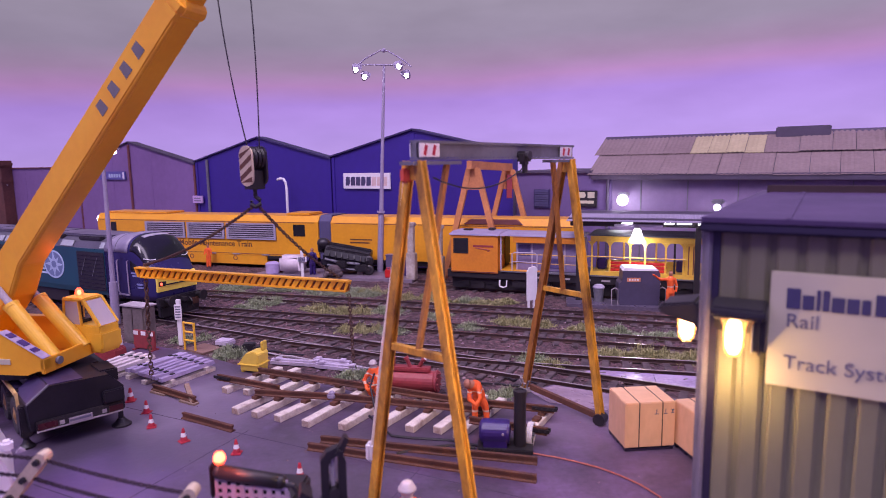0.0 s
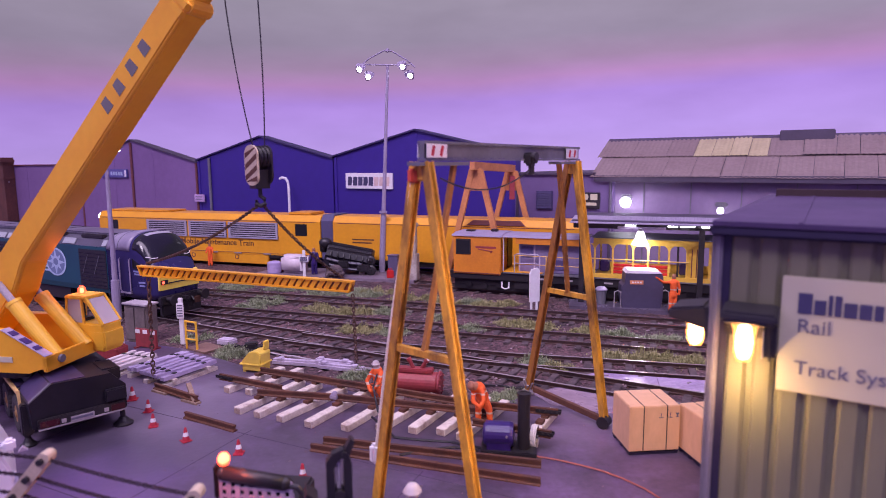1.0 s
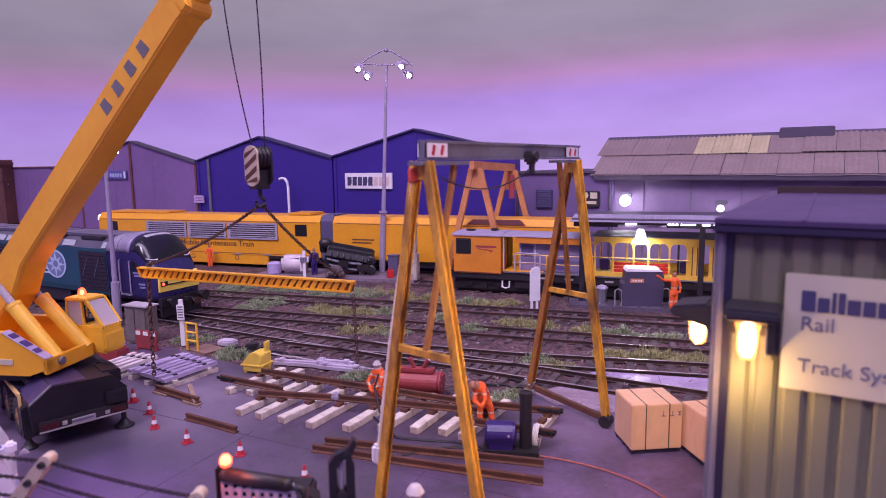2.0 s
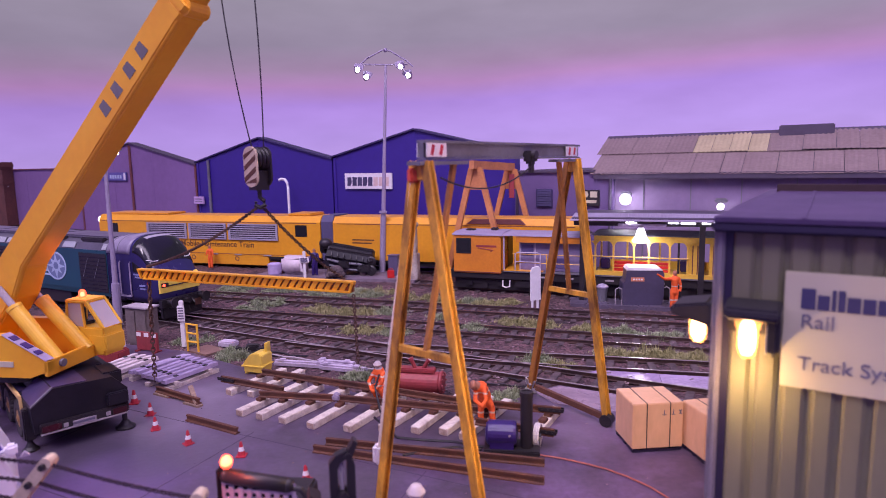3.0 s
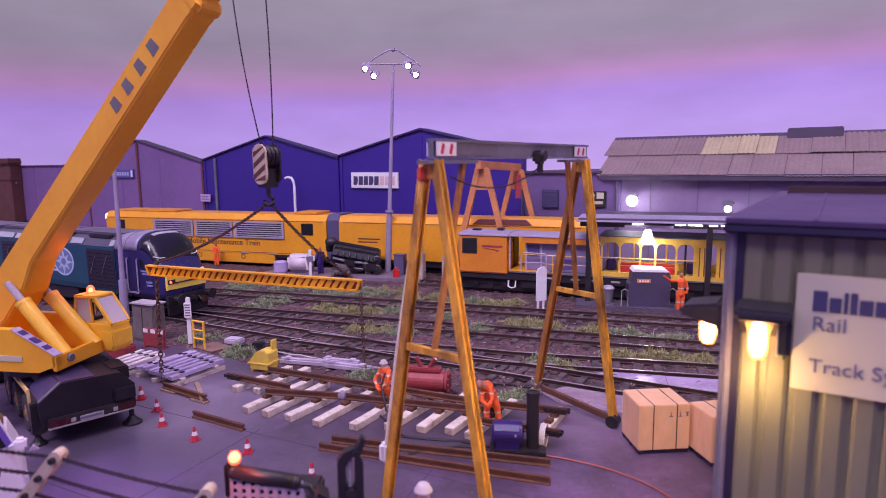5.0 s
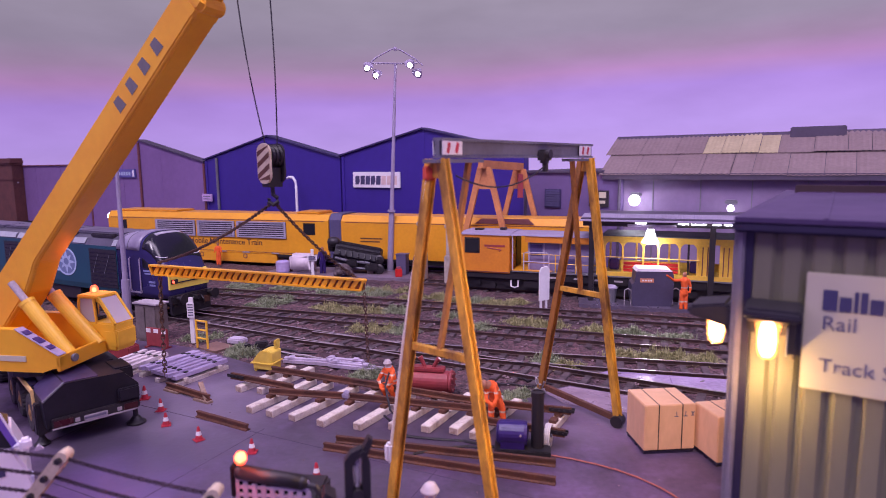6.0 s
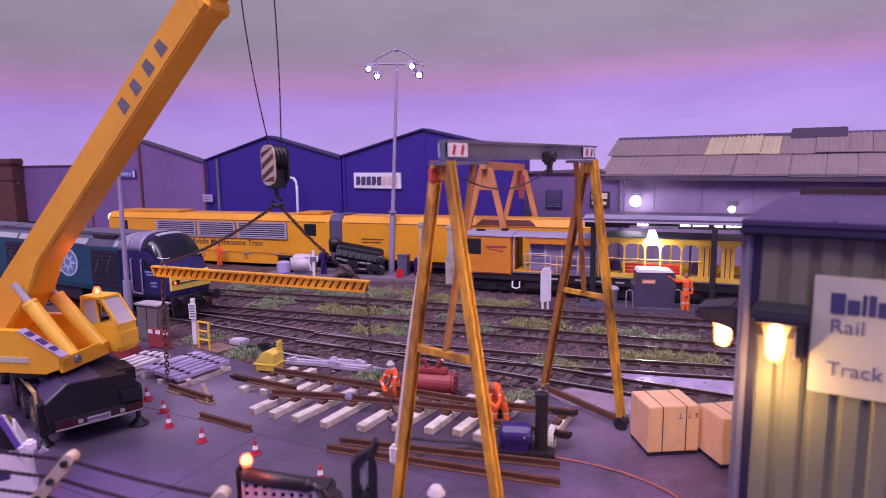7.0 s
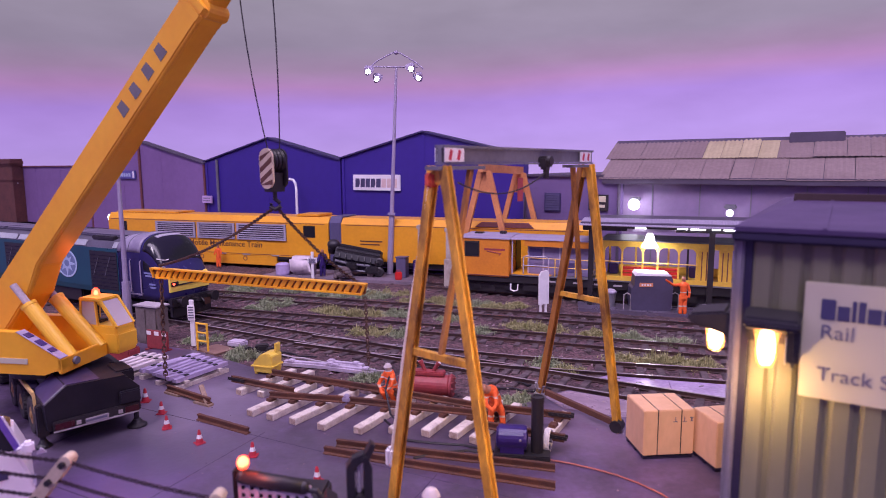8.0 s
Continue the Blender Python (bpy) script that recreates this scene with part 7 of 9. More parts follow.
for k in range(10):
    a = 2 * math.pi * k / 10
    bm = geo()
    rod(bm, (0.84, 0.3 * math.cos(a), 0.46 + 0.3 * math.sin(a)), (0.9, 0.3 * math.cos(a), 0.46 + 0.3 * math.sin(a)), 0.03, 6)
    part("bolt", bm, RED, rec)
bm = geo()
for x in (-0.6, 0.6):
    box(bm, x - 0.08, x + 0.08, -0.32, 0.32, -0.12, 0.2)
part("cradle", bm, RED, rec)
bm = geo()
box(bm, -0.75, 0.6, -0.17, 0.17, 0.78, 0.92, bevel=0.03)
part("top_rail", bm, RED, rec, "red mounting rail")
for x, h, lean in ((-0.62, 1.2, 0.02), (-0.05, 1.22, -0.14), (0.22, 1.2, 0.18)):
    bm = geo()
    rod(bm, (x, 0, 0.9), (x + lean, -0.02, h), 0.065, 10)
    rod(bm, (x + lean * 0.8, -0.02, h - 0.06), (x + lean * 1.1, -0.02, h + 0.01), 0.085, 10)
    part("valve", bm, RED, rec, "red valve stub")
bm = geo()
rod(bm, (0.36, -0.02, 1.1), (0.44, -0.02, 1.21), 0.05, 8)
part("valve_stem", bm, WHITE, rec, "white valve stem")
gen = thing("generator", (1.72, 14.85, 0), -8, "deep blue generator on a black skid", "generator")
bm = geo()
box(bm, -0.65, 0.75, -0.38, 0.38, 0, 0.12, bevel=0.02)
part("skid", bm, BLACK, gen, "black skid")
bm = geo()
lathe(bm, [(0.05, -0.62), (0.24, -0.6), (0.31, -0.54), (0.32, -0.45), (0.32, 0.08), (0.3, 0.16), (0.05, 0.2)], seg=24, m=Matrix.Translation((0, 0, 0.44)) @ Matrix.Rotation(math.pi / 2, 4, "Y"))
box(bm, -0.5, 0.1, -0.28, 0.28, 0.12, 0.3)
hs = part("housing", bm, GENBLUE, gen, "glossy dark blue rounded housing")
bm = geo()
rod(bm, (0.0, -0.3, 0.5), (0.0, -0.34, 0.5), 0.03, 8)
part("filler_cap", bm, CONCRETE, hs, "small pale cap")
bm = geo()
rod(bm, (0.42, -0.05, 0.12), (0.42, -0.05, 1.55), 0.155, 18)
lathe(bm, [(0.165, 1.45), (0.17, 1.57), (0.12, 1.57), (0.12, 1.4)], (0.42, -0.05, 0), 18)
part("exhaust_pipe", bm, BLACK, gen, "tall black exhaust stack")
reel = thing("hose_reel", (2.45, 15.0, 0), 68, "white coiled hose reel beside the generator", "hose reel")
bm = geo()
for k in range(3):
    pts = [(0.24 * math.cos(a), 0.05 * k - 0.05, 0.3 + 0.28 * math.sin(a)) for a in [2 * math.pi * j / 18 for j in range(19)]]
    tube(bm, pts, 0.03, 5)
part("coil", bm, WHITE, reel)
bm = geo()
rod(bm, (0, -0.1, 0.3), (0, 0.12, 0.3), 0.05, 8)
bar(bm, (0, 0, 0.0), (0, 0, 0.3), 0.06, 0.06)
part("stand", bm, STEEL, reel)
bm = geo()
tube(bm, [(-1.0, 14.6, 0.02), (-0.2, 14.9, 0.02), (0.4, 15.0, 0.02), (1.0, 14.8, 0.03)], 0.035)
tube(bm, [(-1.9, 16.5, 0.22), (-1.5, 16.0, 0.1), (-1.2, 15.6, 0.03), (-0.6, 15.45, 0.02), (0.3, 15.3, 0.02), (1.1, 14.9, 0.04)], 0.035)
tube(bm, [(-1.9, 18.1, 0.9), (-1.95, 17.4, 0.75), (-1.75, 16.7, 0.3), (-1.45, 16.1, 0.24)], 0.03)
whole("black_hose", bm, BLACK, (0, 0, 0), 0, "thin black hose trailing over the sleepers", "hose")
HOSE = surface("hose_orange", (0.33, 0.10, 0.08), 0.5, grain=9, spread=0.1)
bm = geo()
tube(bm, [(2.4, 14.45, 0.03), (2.9, 14.25, 0.03), (3.4, 13.98, 0.03), (3.85, 13.68, 0.03), (4.25, 13.3, 0.03), (4.6, 12.85, 0.03), (4.85, 12.35, 0.03), (4.95, 11.6, 0.03)], 0.022)
whole("orange_hose", bm, HOSE, (0, 0, 0), 0, "orange hose curving over the concrete", "hose")


# ---- model figures: plain dolls ----
def figure(at, rz, limbs, head, label, helmet=True, size=1.0, suit=None, bands=()):
    """limbs: (a, b, r0, r1) tapered pieces, run together into one skin with creased cloth; one plain mesh."""
    bm = geo()
    for a, b, r0, r1 in limbs:
        rod(bm, a, b, r0, 10, r1)
        ball(bm, a, r0, 10)
        ball(bm, b, r1, 10)
    ball(bm, head, 0.12, 12, (0.9, 1, 1.15))
    if helmet:
        lathe(bm, [(0.12, 0.0), (0.165, 0.03), (0.17, 0.045), (0.135, 0.055), (0.125, 0.1), (0.08, 0.16), (0.03, 0.175)], head, 16)
    raw = bpy.data.meshes.new("figurine")
    bm.to_mesh(raw)
    bm.free()
    rough = new("figurine", raw)
    skin = rough.modifiers.new("skin", "REMESH")
    skin.mode, skin.voxel_size = "VOXEL", 0.026
    bpy.context.view_layer.update()
    me = bpy.data.meshes.new_from_object(rough.evaluated_get(bpy.context.evaluated_depsgraph_get()))
    bpy.data.objects.remove(rough)
    bm = geo()
    bm.from_mesh(me)
    bpy.data.meshes.remove(me)
    bmesh.ops.smooth_vert(bm, verts=bm.verts[:], factor=0.5, use_axis_x=True, use_axis_y=True, use_axis_z=True)
    hc = Vector(head) + Vector((0, 0, 0.03))
    for f in bm.faces:
        c = f.calc_center_median()
        f.material_index = 1 if (c - hc).length < 0.2 and c.z > head[2] - 0.11 else 2 if any(a < c.z < b for a, b in bands) else 0
    for v in bm.verts:
        if (v.co - hc).length > 0.2:
            v.co += v.normal * 0.016 * noise.noise(v.co * 11 + Vector((at[0], at[1], 0)))
    for v in bm.verts:
        v.co *= size
    ob = whole("figurine", bm, suit or ORANGE_SUIT, at, rz, label, "figurine", "model figures", smooth=True)
    ob.data.materials.append(HELMET if helmet else BAREHEAD)
    ob.data.materials.append(BAND)
    return ob


BAND = surface("pale_band", (0.62, 0.50, 0.42), 0.5, other=(0.7, 0.3, 0.1), amount=0.6, grain=12, big=8, spread=0.1)
BAREHEAD = surface("figure_head", (0.36, 0.15, 0.09), 0.6, grain=9, spread=0.08)
HELMET = surface("figure_pale", (0.52, 0.46, 0.46), 0.6, grain=9, spread=0.08)
UPRIGHT = [((-0.11, 0, 0), (-0.1, 0, 0.8), 0.09, 0.11), ((0.11, 0, 0), (0.1, 0, 0.8), 0.09, 0.11), ((0, 0, 0.72), (0, 0, 1.0), 0.16, 0.155), ((0, 0, 1.0), (0, 0, 1.36), 0.155, 0.19), ((0, 0, 1.38), (0, 0, 1.5), 0.12, 0.07)]
figure((11.38, 29.3, 0.1), 0, UPRIGHT + [((-0.2, 0, 1.38), (-0.55, -0.15, 1.4), 0.08, 0.07), ((-0.55, -0.15, 1.4), (-1.0, -0.4, 1.70), 0.07, 0.045), ((0.2, 0, 1.38), (0.3, 0, 1.05), 0.08, 0.07), ((0.3, 0, 1.05), (0.28, -0.05, 0.78), 0.07, 0.05)], (0, 0, 1.66), "orange-suited model figure pointing at a container", False, bands=((0.3, 0.37), (1.0, 1.06)))
figure((-1.9, 18.42, 0), -35, [((-0.15, 0, 0), (-0.2, -0.25, 0.45), 0.09, 0.1), ((-0.2, -0.25, 0.45), (-0.08, 0.1, 0.5), 0.1, 0.14), ((0.2, 0, 0), (0.22, -0.25, 0.45), 0.09, 0.1), ((0.22, -0.25, 0.45), (0.08, 0.1, 0.5), 0.1, 0.14), ((0, 0.1, 0.45), (0, -0.05, 1.05), 0.22, 0.2), ((-0.2, -0.05, 1.02), (-0.28, -0.3, 0.7), 0.08, 0.07), ((-0.28, -0.3, 0.7), (0.0, -0.45, 0.45), 0.07, 0.05), ((0.2, -0.05, 1.02), (0.28, -0.3, 0.7), 0.08, 0.07), ((0.28, -0.3, 0.7), (0.05, -0.45, 0.42), 0.07, 0.05)], (0, -0.12, 1.28), "crouching orange-suited model figure working on a rail", size=0.87, bands=((0.62, 0.69), (0.9, 0.96)))
figure((1.2, 16.13, 0.2), 0, [((-0.14, 0, 0), (-0.12, 0.05, 0.35), 0.08, 0.1), ((-0.12, 0.05, 0.35), (-0.06, 0.1, 0.66), 0.1, 0.13), ((0.2, 0, 0), (0.17, 0.03, 0.35), 0.085, 0.1), ((0.17, 0.03, 0.35), (0.02, 0.1, 0.68), 0.1, 0.13), ((0, 0.1, 0.7), (-0.12, 0.0, 0.98), 0.17, 0.18), ((-0.12, 0.0, 0.98), (-0.24, -0.12, 1.05), 0.18, 0.14), ((-0.26, -0.1, 1.0), (-0.3, -0.26, 0.72), 0.075, 0.06), ((-0.3, -0.26, 0.72), (-0.12, -0.34, 0.55), 0.06, 0.05), ((-0.04, -0.12, 1.0), (0.0, -0.28, 0.74), 0.075, 0.06), ((0.0, -0.28, 0.74), (-0.1, -0.36, 0.58), 0.06, 0.05)], (-0.34, -0.2, 1.12), "stooping orange-suited model figure", False, bands=((0.24, 0.3), (0.86, 0.91)))
figure((-0.42, 9.3, 0.35), 20, UPRIGHT + [((-0.2, 0, 1.38), (-0.28, -0.1, 1.0), 0.08, 0.06), ((0.2, 0, 1.38), (0.28, -0.1, 1.0), 0.08, 0.06)], (0, 0, 1.64), "model figure with a white hard hat")
figure((-8.3, 40.3, 0.06), 15, UPRIGHT + [((-0.2, 0, 1.38), (-0.3, -0.12, 1.0), 0.08, 0.06), ((0.2, 0, 1.38), (0.3, -0.1, 1.0), 0.08, 0.06)], (0, 0, 1.64), "dark blue-suited model figure beside an engine", False, suit=GENBLUE)
figure((-16.9, 44.9, 0), 0, UPRIGHT + [((-0.2, 0, 1.38), (-0.28, -0.1, 1.0), 0.08, 0.06), ((0.2, 0, 1.38), (0.28, -0.1, 1.0), 0.08, 0.06)], (0, 0, 1.64), "orange-suited model figure by the train", False, size=0.9)
bm = geo()
box(bm, -0.5, 0.5, -0.4, 0.4, 0, 0.35, bevel=0.03)
whole("low_plinth", bm, CONCRETE, (-0.42, 9.3, 0), 20, "low concrete plinth under a figure", "plinth")
# ---- platform between the sidings and what stands on it ----
bm = geo()
prism(bm, [(-12.6, 40.4), (-8.0, 39.3), (-1.6, 37.75), (-1.2, 39.2), (-4.0, 41.6), (-11.5, 43.4)], -0.3, 0.06, "z")
tagged(part("platform", bm, surface("stained_slab", (0.19, 0.15, 0.19), 0.6, other=(0.10, 0.075, 0.09), amount=0.7, grain=12, big=0.9, bump=0.25, spread=0.15)), "low grey concrete standing between the sidings", "platform", kind="structure")

eng = thing("engine_block", (-6.1, 40.5, 0.06), -6, "greasy black locomotive engine on timber chocks", "engine")
tilt = Matrix.Rotation(radians(10), 4, "Y")
bm = geo()
box(bm, -1.6, 1.6, -0.6, 0.6, 0.35, 1.15, tilt, bevel=0.08)
prism(bm, [(-0.75, 1.1), (0.75, 1.1), (0.5, 1.75), (-0.5, 1.75)], -1.5, 1.45, "x", tilt)
part("block", bm, TARMAC_BLACK, eng)
for i in range(7):
    bm = geo()
    c = tilt @ Vector((-1.25 + i * 0.42, -0.62, 1.3))
    cbox(bm, c - Vector((0, -0.14, 0.05)), 0.415, 0.26, 0.34, 0, bevel=0.03)
    part("cylinder_head", bm, BLACK, eng, "greasy cylinder head")
    bm = geo()
    tube(bm, [c + Vector((0.1, -0.12, 0.1)), c + Vector((0.12, -0.24, -0.1)), c + Vector((0.1, -0.2, -0.4))], 0.035, 6)
    part("fuel_pipe", bm, BLACK, eng, "thin dark fuel pipe")
for y, z in ((-0.42, 1.62), (-0.2, 1.84)):
    bm = geo()
    box(bm, -1.45, 1.5, y - 0.16, y + 0.12, z - 0.14, z + 0.1, tilt, bevel=0.06)
    part("rocker_cover", bm, BLACK, eng, "long black rocker cover")
for x, z, r in ((1.62, 1.25, 0.3), (1.7, 0.62, 0.34), (0.95, 0.62, 0.2)):
    bm = geo()
    o = tilt @ Vector((x - 0.1, -0.68, z))
    lathe(bm, [(r, -0.05), (r, 0.05), (r * 0.75, 0.1), (r * 0.3, 0.11), (r * 0.25, 0.16), (0.03, 0.17)], seg=18, m=Matrix.Translation(o) @ Matrix.Rotation(math.pi / 2, 4, "X"))
    part("pulley", bm, BLACK, eng, "round black pulley")
bm = geo()
lathe(bm, [(0.1, -0.25), (0.4, -0.22), (0.42, 0.1), (0.2, 0.22)], seg=14, m=Matrix.Translation(tilt @ Vector((-1.85, 0, 1.5))) @ Matrix.Rotation(math.pi / 2, 4, "Y"))
ball(bm, tilt @ Vector((-1.75, -0.25, 1.8)), 0.4, 14, (1.1, 1, 0.9))
part("turbocharger", bm, BLACK, eng, "round black turbocharger", smooth=True)
for x in (1.25, -0.2):
    bm = geo()
    cbox(bm, tilt @ Vector((x, -0.7, 0.45)), 0.7, 0.35, 0.5, 0, bevel=0.06)
    rod(bm, tilt @ Vector((x, -0.9, 0.72)), tilt @ Vector((x, -0.8, 0.72)), 0.16, 12)
    part("pump", bm, BLACK, eng, "black pump housing")
bm = geo()
tube(bm, [tilt @ Vector(p) for p in ((-1.4, -0.65, 0.85), (-0.4, -0.7, 0.8), (0.8, -0.68, 0.9), (1.5, -0.6, 0.7))], 0.09, 8)
tube(bm, [tilt @ Vector(p) for p in ((-1.2, -0.66, 0.5), (0.3, -0.7, 0.45), (1.3, -0.66, 0.55))], 0.06, 8)
part("manifold", bm, STEEL, eng, "dull metal manifold")
for x in (-1.1, 1.1):
    bm = geo()
    box(bm, x - 0.2, x + 0.2, -0.7, 0.7, 0.0, 0.42)
    part("chock", bm, SLEEPER, eng, "timber chock")

TANKP = surface("tank_plastic", (0.60, 0.52, 0.56), 0.45, other=(0.45, 0.38, 0.43), amount=0.4, grain=6, spread=0.06)
bm = geo()
box(bm, -0.85, 0.85, -0.5, 0.5, 0, 1.25, bevel=0.22)
whole("water_tank", bm, TANKP, (-9.75, 40.9, 0.06), -15, "pale pinkish plastic water tank", "tank", smooth=True)
bm = geo()
lathe(bm, [(0.42, 0), (0.46, 0.1), (0.46, 0.72), (0.3, 0.8), (0.1, 0.82)], seg=18)
whole("water_butt", bm, surface("lilac_plastic", (0.42, 0.34, 0.55), 0.5, grain=6), (-11.1, 40.85, 0.06), 0, "lilac plastic drum on the platform", "drum", smooth=False)
bm = geo()
lathe(bm, [(0.2, 0), (0.24, 0.05), (0.24, 0.5), (0.1, 0.6)], seg=14)
whole("red_drum", bm, RED, (-10.8, 41.6, 0.06), 0, "dull red drum behind a water tank", "drum")
bm = geo()
box(bm, -0.22, 0.22, -0.15, 0.15, 0, 0.5, bevel=0.04)
tube(bm, [(-0.12, 0, 0.48), (-0.1, 0, 0.62), (0.1, 0, 0.62), (0.12, 0, 0.48)], 0.03)
whole("fuel_can", bm, RED_CAN, (-3.15, 38.7, 0.06), 10, "bright red fuel can", "fuel can")
bm = geo()
box(bm, -0.34, 0.34, -0.28, 0.28, 0, 1.3, bevel=0.03)
box(bm, -0.37, 0.37, -0.31, 0.31, 1.3, 1.36)
whole("electrical_cabinet", bm, CABINETM, (-2.95, 39.6, 0.06), -20, "grey electrical cabinet beside the mast", "cabinet")
bm = geo()
box(bm, -0.2, 0.2, -0.2, 0.2, 0, 1.2, bevel=0.05)
whole("blue_cabinet", bm, GENBLUE, (-2.0, 39.2, 0.06), -20, "narrow dark blue cabinet", "cabinet")
PILLARM = surface("pillar_stone", (0.46, 0.41, 0.36), 0.8, other=(0.2, 0.15, 0.12), amount=0.7, grain=12, big=1.6, bump=0.3, spread=0.14)
for p, rz in (((-1.62, 38.2, 0), -20), ((0.12, 37.3, -0.1), -20)):
    t = thing("stone_pillar", p, rz, "weathered pale pillar with a wider foot and cap", "pillar", "pale pillars")
    bm = geo()
    box(bm, -0.2, 0.2, -0.18, 0.18, 1.7, 3.35, bevel=0.03)
    part("shaft", bm, PILLARM, t)
    bm = geo()
    box(bm, -0.3, 0.3, -0.26, 0.26, 0, 1.7, bevel=0.04)
    part("foot", bm, PILLARM, t)
    bm = geo()
    box(bm, -0.28, 0.28, -0.24, 0.24, 3.35, 3.62, bevel=0.05)
    part("cap", bm, PILLARM, t)
bm = geo()
rng = random.Random(8)
for k in range(26):
    a, q = rng.uniform(0, 6.28), rng.uniform(0, 1)
    r = 0.34 * (1.15 - q)
    ball(bm, (0.75 * q * math.cos(a), 0.4 * q * math.sin(a), 0.55 * (1 - q)), r, 6, (1.2, 1, 0.9))
whole("scrap_heap", bm, SLEEPER, (-6.7, 39.0, 0.06), 0, "small brown heap of scrap and spoil", "scrap heap", kind="stuff")


def marker_post(at, h, label, board=None, mt=WHITE):
    t = thing("marker_post", at, 0, label, "marker post", "white marker posts")
    bm = geo()
    box(bm, -0.09, 0.09, -0.06, 0.06, 0, h, bevel=0.02)
    part("post", bm, mt, t)
    if board:
        w, z0, z1 = board
        bm = geo()
        box(bm, -w / 2, w / 2, -0.11, -0.064, z0, z1, bevel=0.02)
        b = part("board", bm, mt, t)
        for k in range(5):
            bm = geo()
            z = z1 - (k + 0.9) * (z1 - z0) / 6
            box(bm, -w * 0.36, w * 0.36, -0.118, -0.112, z - 0.02, z + 0.03)
            part("text_bar", bm, LETTER, b)
    return t


marker_post((-10.6, 24.7, -0.05), 1.95, "white post with a small notice of dark bars", (0.3, 1.1, 1.75))
marker_post((-8.75, 39.3, 0.06), 1.75, "white marker post on the platform", (0.62, 1.0, 1.35))
marker_post((-15.6, 36.1, -0.1), 1.35, "short grey-white marker post by the track", None, CONCRETE)
marker_post((-22.0, 45.9, -0.1), 1.3, "white marker post beside the train", (0.5, 0.4, 1.3))
board = thing("white_board_sign", (4.7, 29.9, -0.12), 28, "blank white board on two legs by the track", "sign")
bm = geo()
prism(bm, [(-0.28, 0.55), (0.3, 0.55), (0.3, 2.1), (0.18, 2.25), (-0.16, 2.2), (-0.28, 2.0)], -0.05, 0.05)
part("panel", bm, WHITE, board)
for x in (-0.18, 0.14):
    bm = geo()
    box(bm, x - 0.05, x + 0.05, -0.04, 0.04, 0, 0.55)
    part("leg", bm, WHITE, board)

# relay cabinet, works barrier, step rail
rl = thing("relay_cabinet", (-12.65, 25.5, -0.12), -22, "dirty grey double-door relay cabinet", "cabinet")
bm = geo()
box(bm, -0.62, 0.62, -0.3, 0.3, 0, 1.6, bevel=0.03)
part("body", bm, surface("cabinet_drab", (0.17, 0.14, 0.13), 0.65, other=(0.09, 0.07, 0.07), amount=0.7, grain=9, big=1.5, spread=0.12), rl)
for x in (-0.3, 0.3):
    bm = geo()
    box(bm, x - 0.27, x + 0.27, -0.33, -0.302, 0.12, 1.5, bevel=0.015)
    part("door", bm, bpy.data.materials["cabinet_drab"], rl)
bm = geo()
box(bm, -0.68, 0.68, -0.36, 0.36, 1.6, 1.68, bevel=0.02)
part("cap", bm, CONCRETE, rl)
br = thing("works_barrier", (-11.75, 24.0, -0.05), -22, "red and white works barrier panel", "barrier")
bm = geo()
box(bm, -0.55, 0.55, -0.05, 0.05, 0.1, 0.85, bevel=0.02)
part("panel", bm, RED, br)
for x in (-0.4, 0.0, 0.4):
    bm = geo()
    box(bm, x - 0.12, x + 0.12, -0.06, -0.051, 0.66, 0.82)
    part("white_patch", bm, WHITE, br)
bm = geo()
for x in (-0.45, 0.45):
    box(bm, x - 0.06, x + 0.06, -0.2, 0.2, 0, 0.1)
part("foot", bm, RED, br)
lad = thing("step_rail", (-9.95, 24.0, -0.05), -25, "small yellow tubular step rail", "handrail")
for x in (-0.28, 0.28):
    bm = geo()
    rod(bm, (x, 0, 0), (x, 0, 1.15), 0.045, 8)
    part("post", bm, CABYEL, lad)
for z in (0.4, 0.75, 1.12):
    bm = geo()
    rod(bm, (-0.28, 0, z), (0.28, 0, z), 0.04, 8)
    part("rung", bm, CABYEL, lad)
bm = geo()
cbox(bm, (0, 0, 0), 1.2, 0.9, 0.07, -10)
whole("timber_hatch", bm, surface("hatch_brown", (0.22, 0.13, 0.10), 0.7, grain=9), (-9.5, 24.2, -0.1), -25, "brown timber hatch beside the step rail", "hatch")
bm = geo()
for x, y, r in ((-0.5, 0, 0.2), (0.1, 0.1, 0.25), (0.5, -0.1, 0.18), (0, -0.3, 0.14)):
    cbox(bm, (x, y, 0), r * 2, r * 1.5, r * 1.2, x * 90, bevel=0.04)
whole("track_fittings", bm, BLACK, (-7.7, 24.0, -0.12), 0, "dark point motor and fittings by the track", "track fittings")
bm = geo()
lathe(bm, [(0.3, 0), (0.34, 0.1), (0.3, 0.7), (0.2, 0.75)], seg=14)
whole("white_sack", bm, WHITE, (-12.75, 23.55, 0), 0, "white plastic tub behind the crane", "tub")

# ---- container, bin and canopy at the wagon ----
bm = geo()
prism(bm, [(6.6, 30.6), (13.6, 28.5), (13.9, 30.2), (6.9, 32.2)], -0.3, 0.05, "z")
tagged(part("loading_platform", bm, surface("wet_slab", (0.11, 0.09, 0.13), 0.28, other=(0.06, 0.05, 0.07), amount=0.6, grain=9, big=0.8, bump=0.15)), "wet dark loading slab under the canopy", "platform", kind="structure")
cont = thing("waste_container", (10.15, 30.5, 0.05), -8, "dark violet-grey waste container with a sloping top", "container")
CONTM = surface("container_grey", (0.065, 0.056, 0.10), 0.45, other=(0.045, 0.038, 0.065), amount=0.5, grain=6, big=0.8, spread=0.08)
bm = geo()
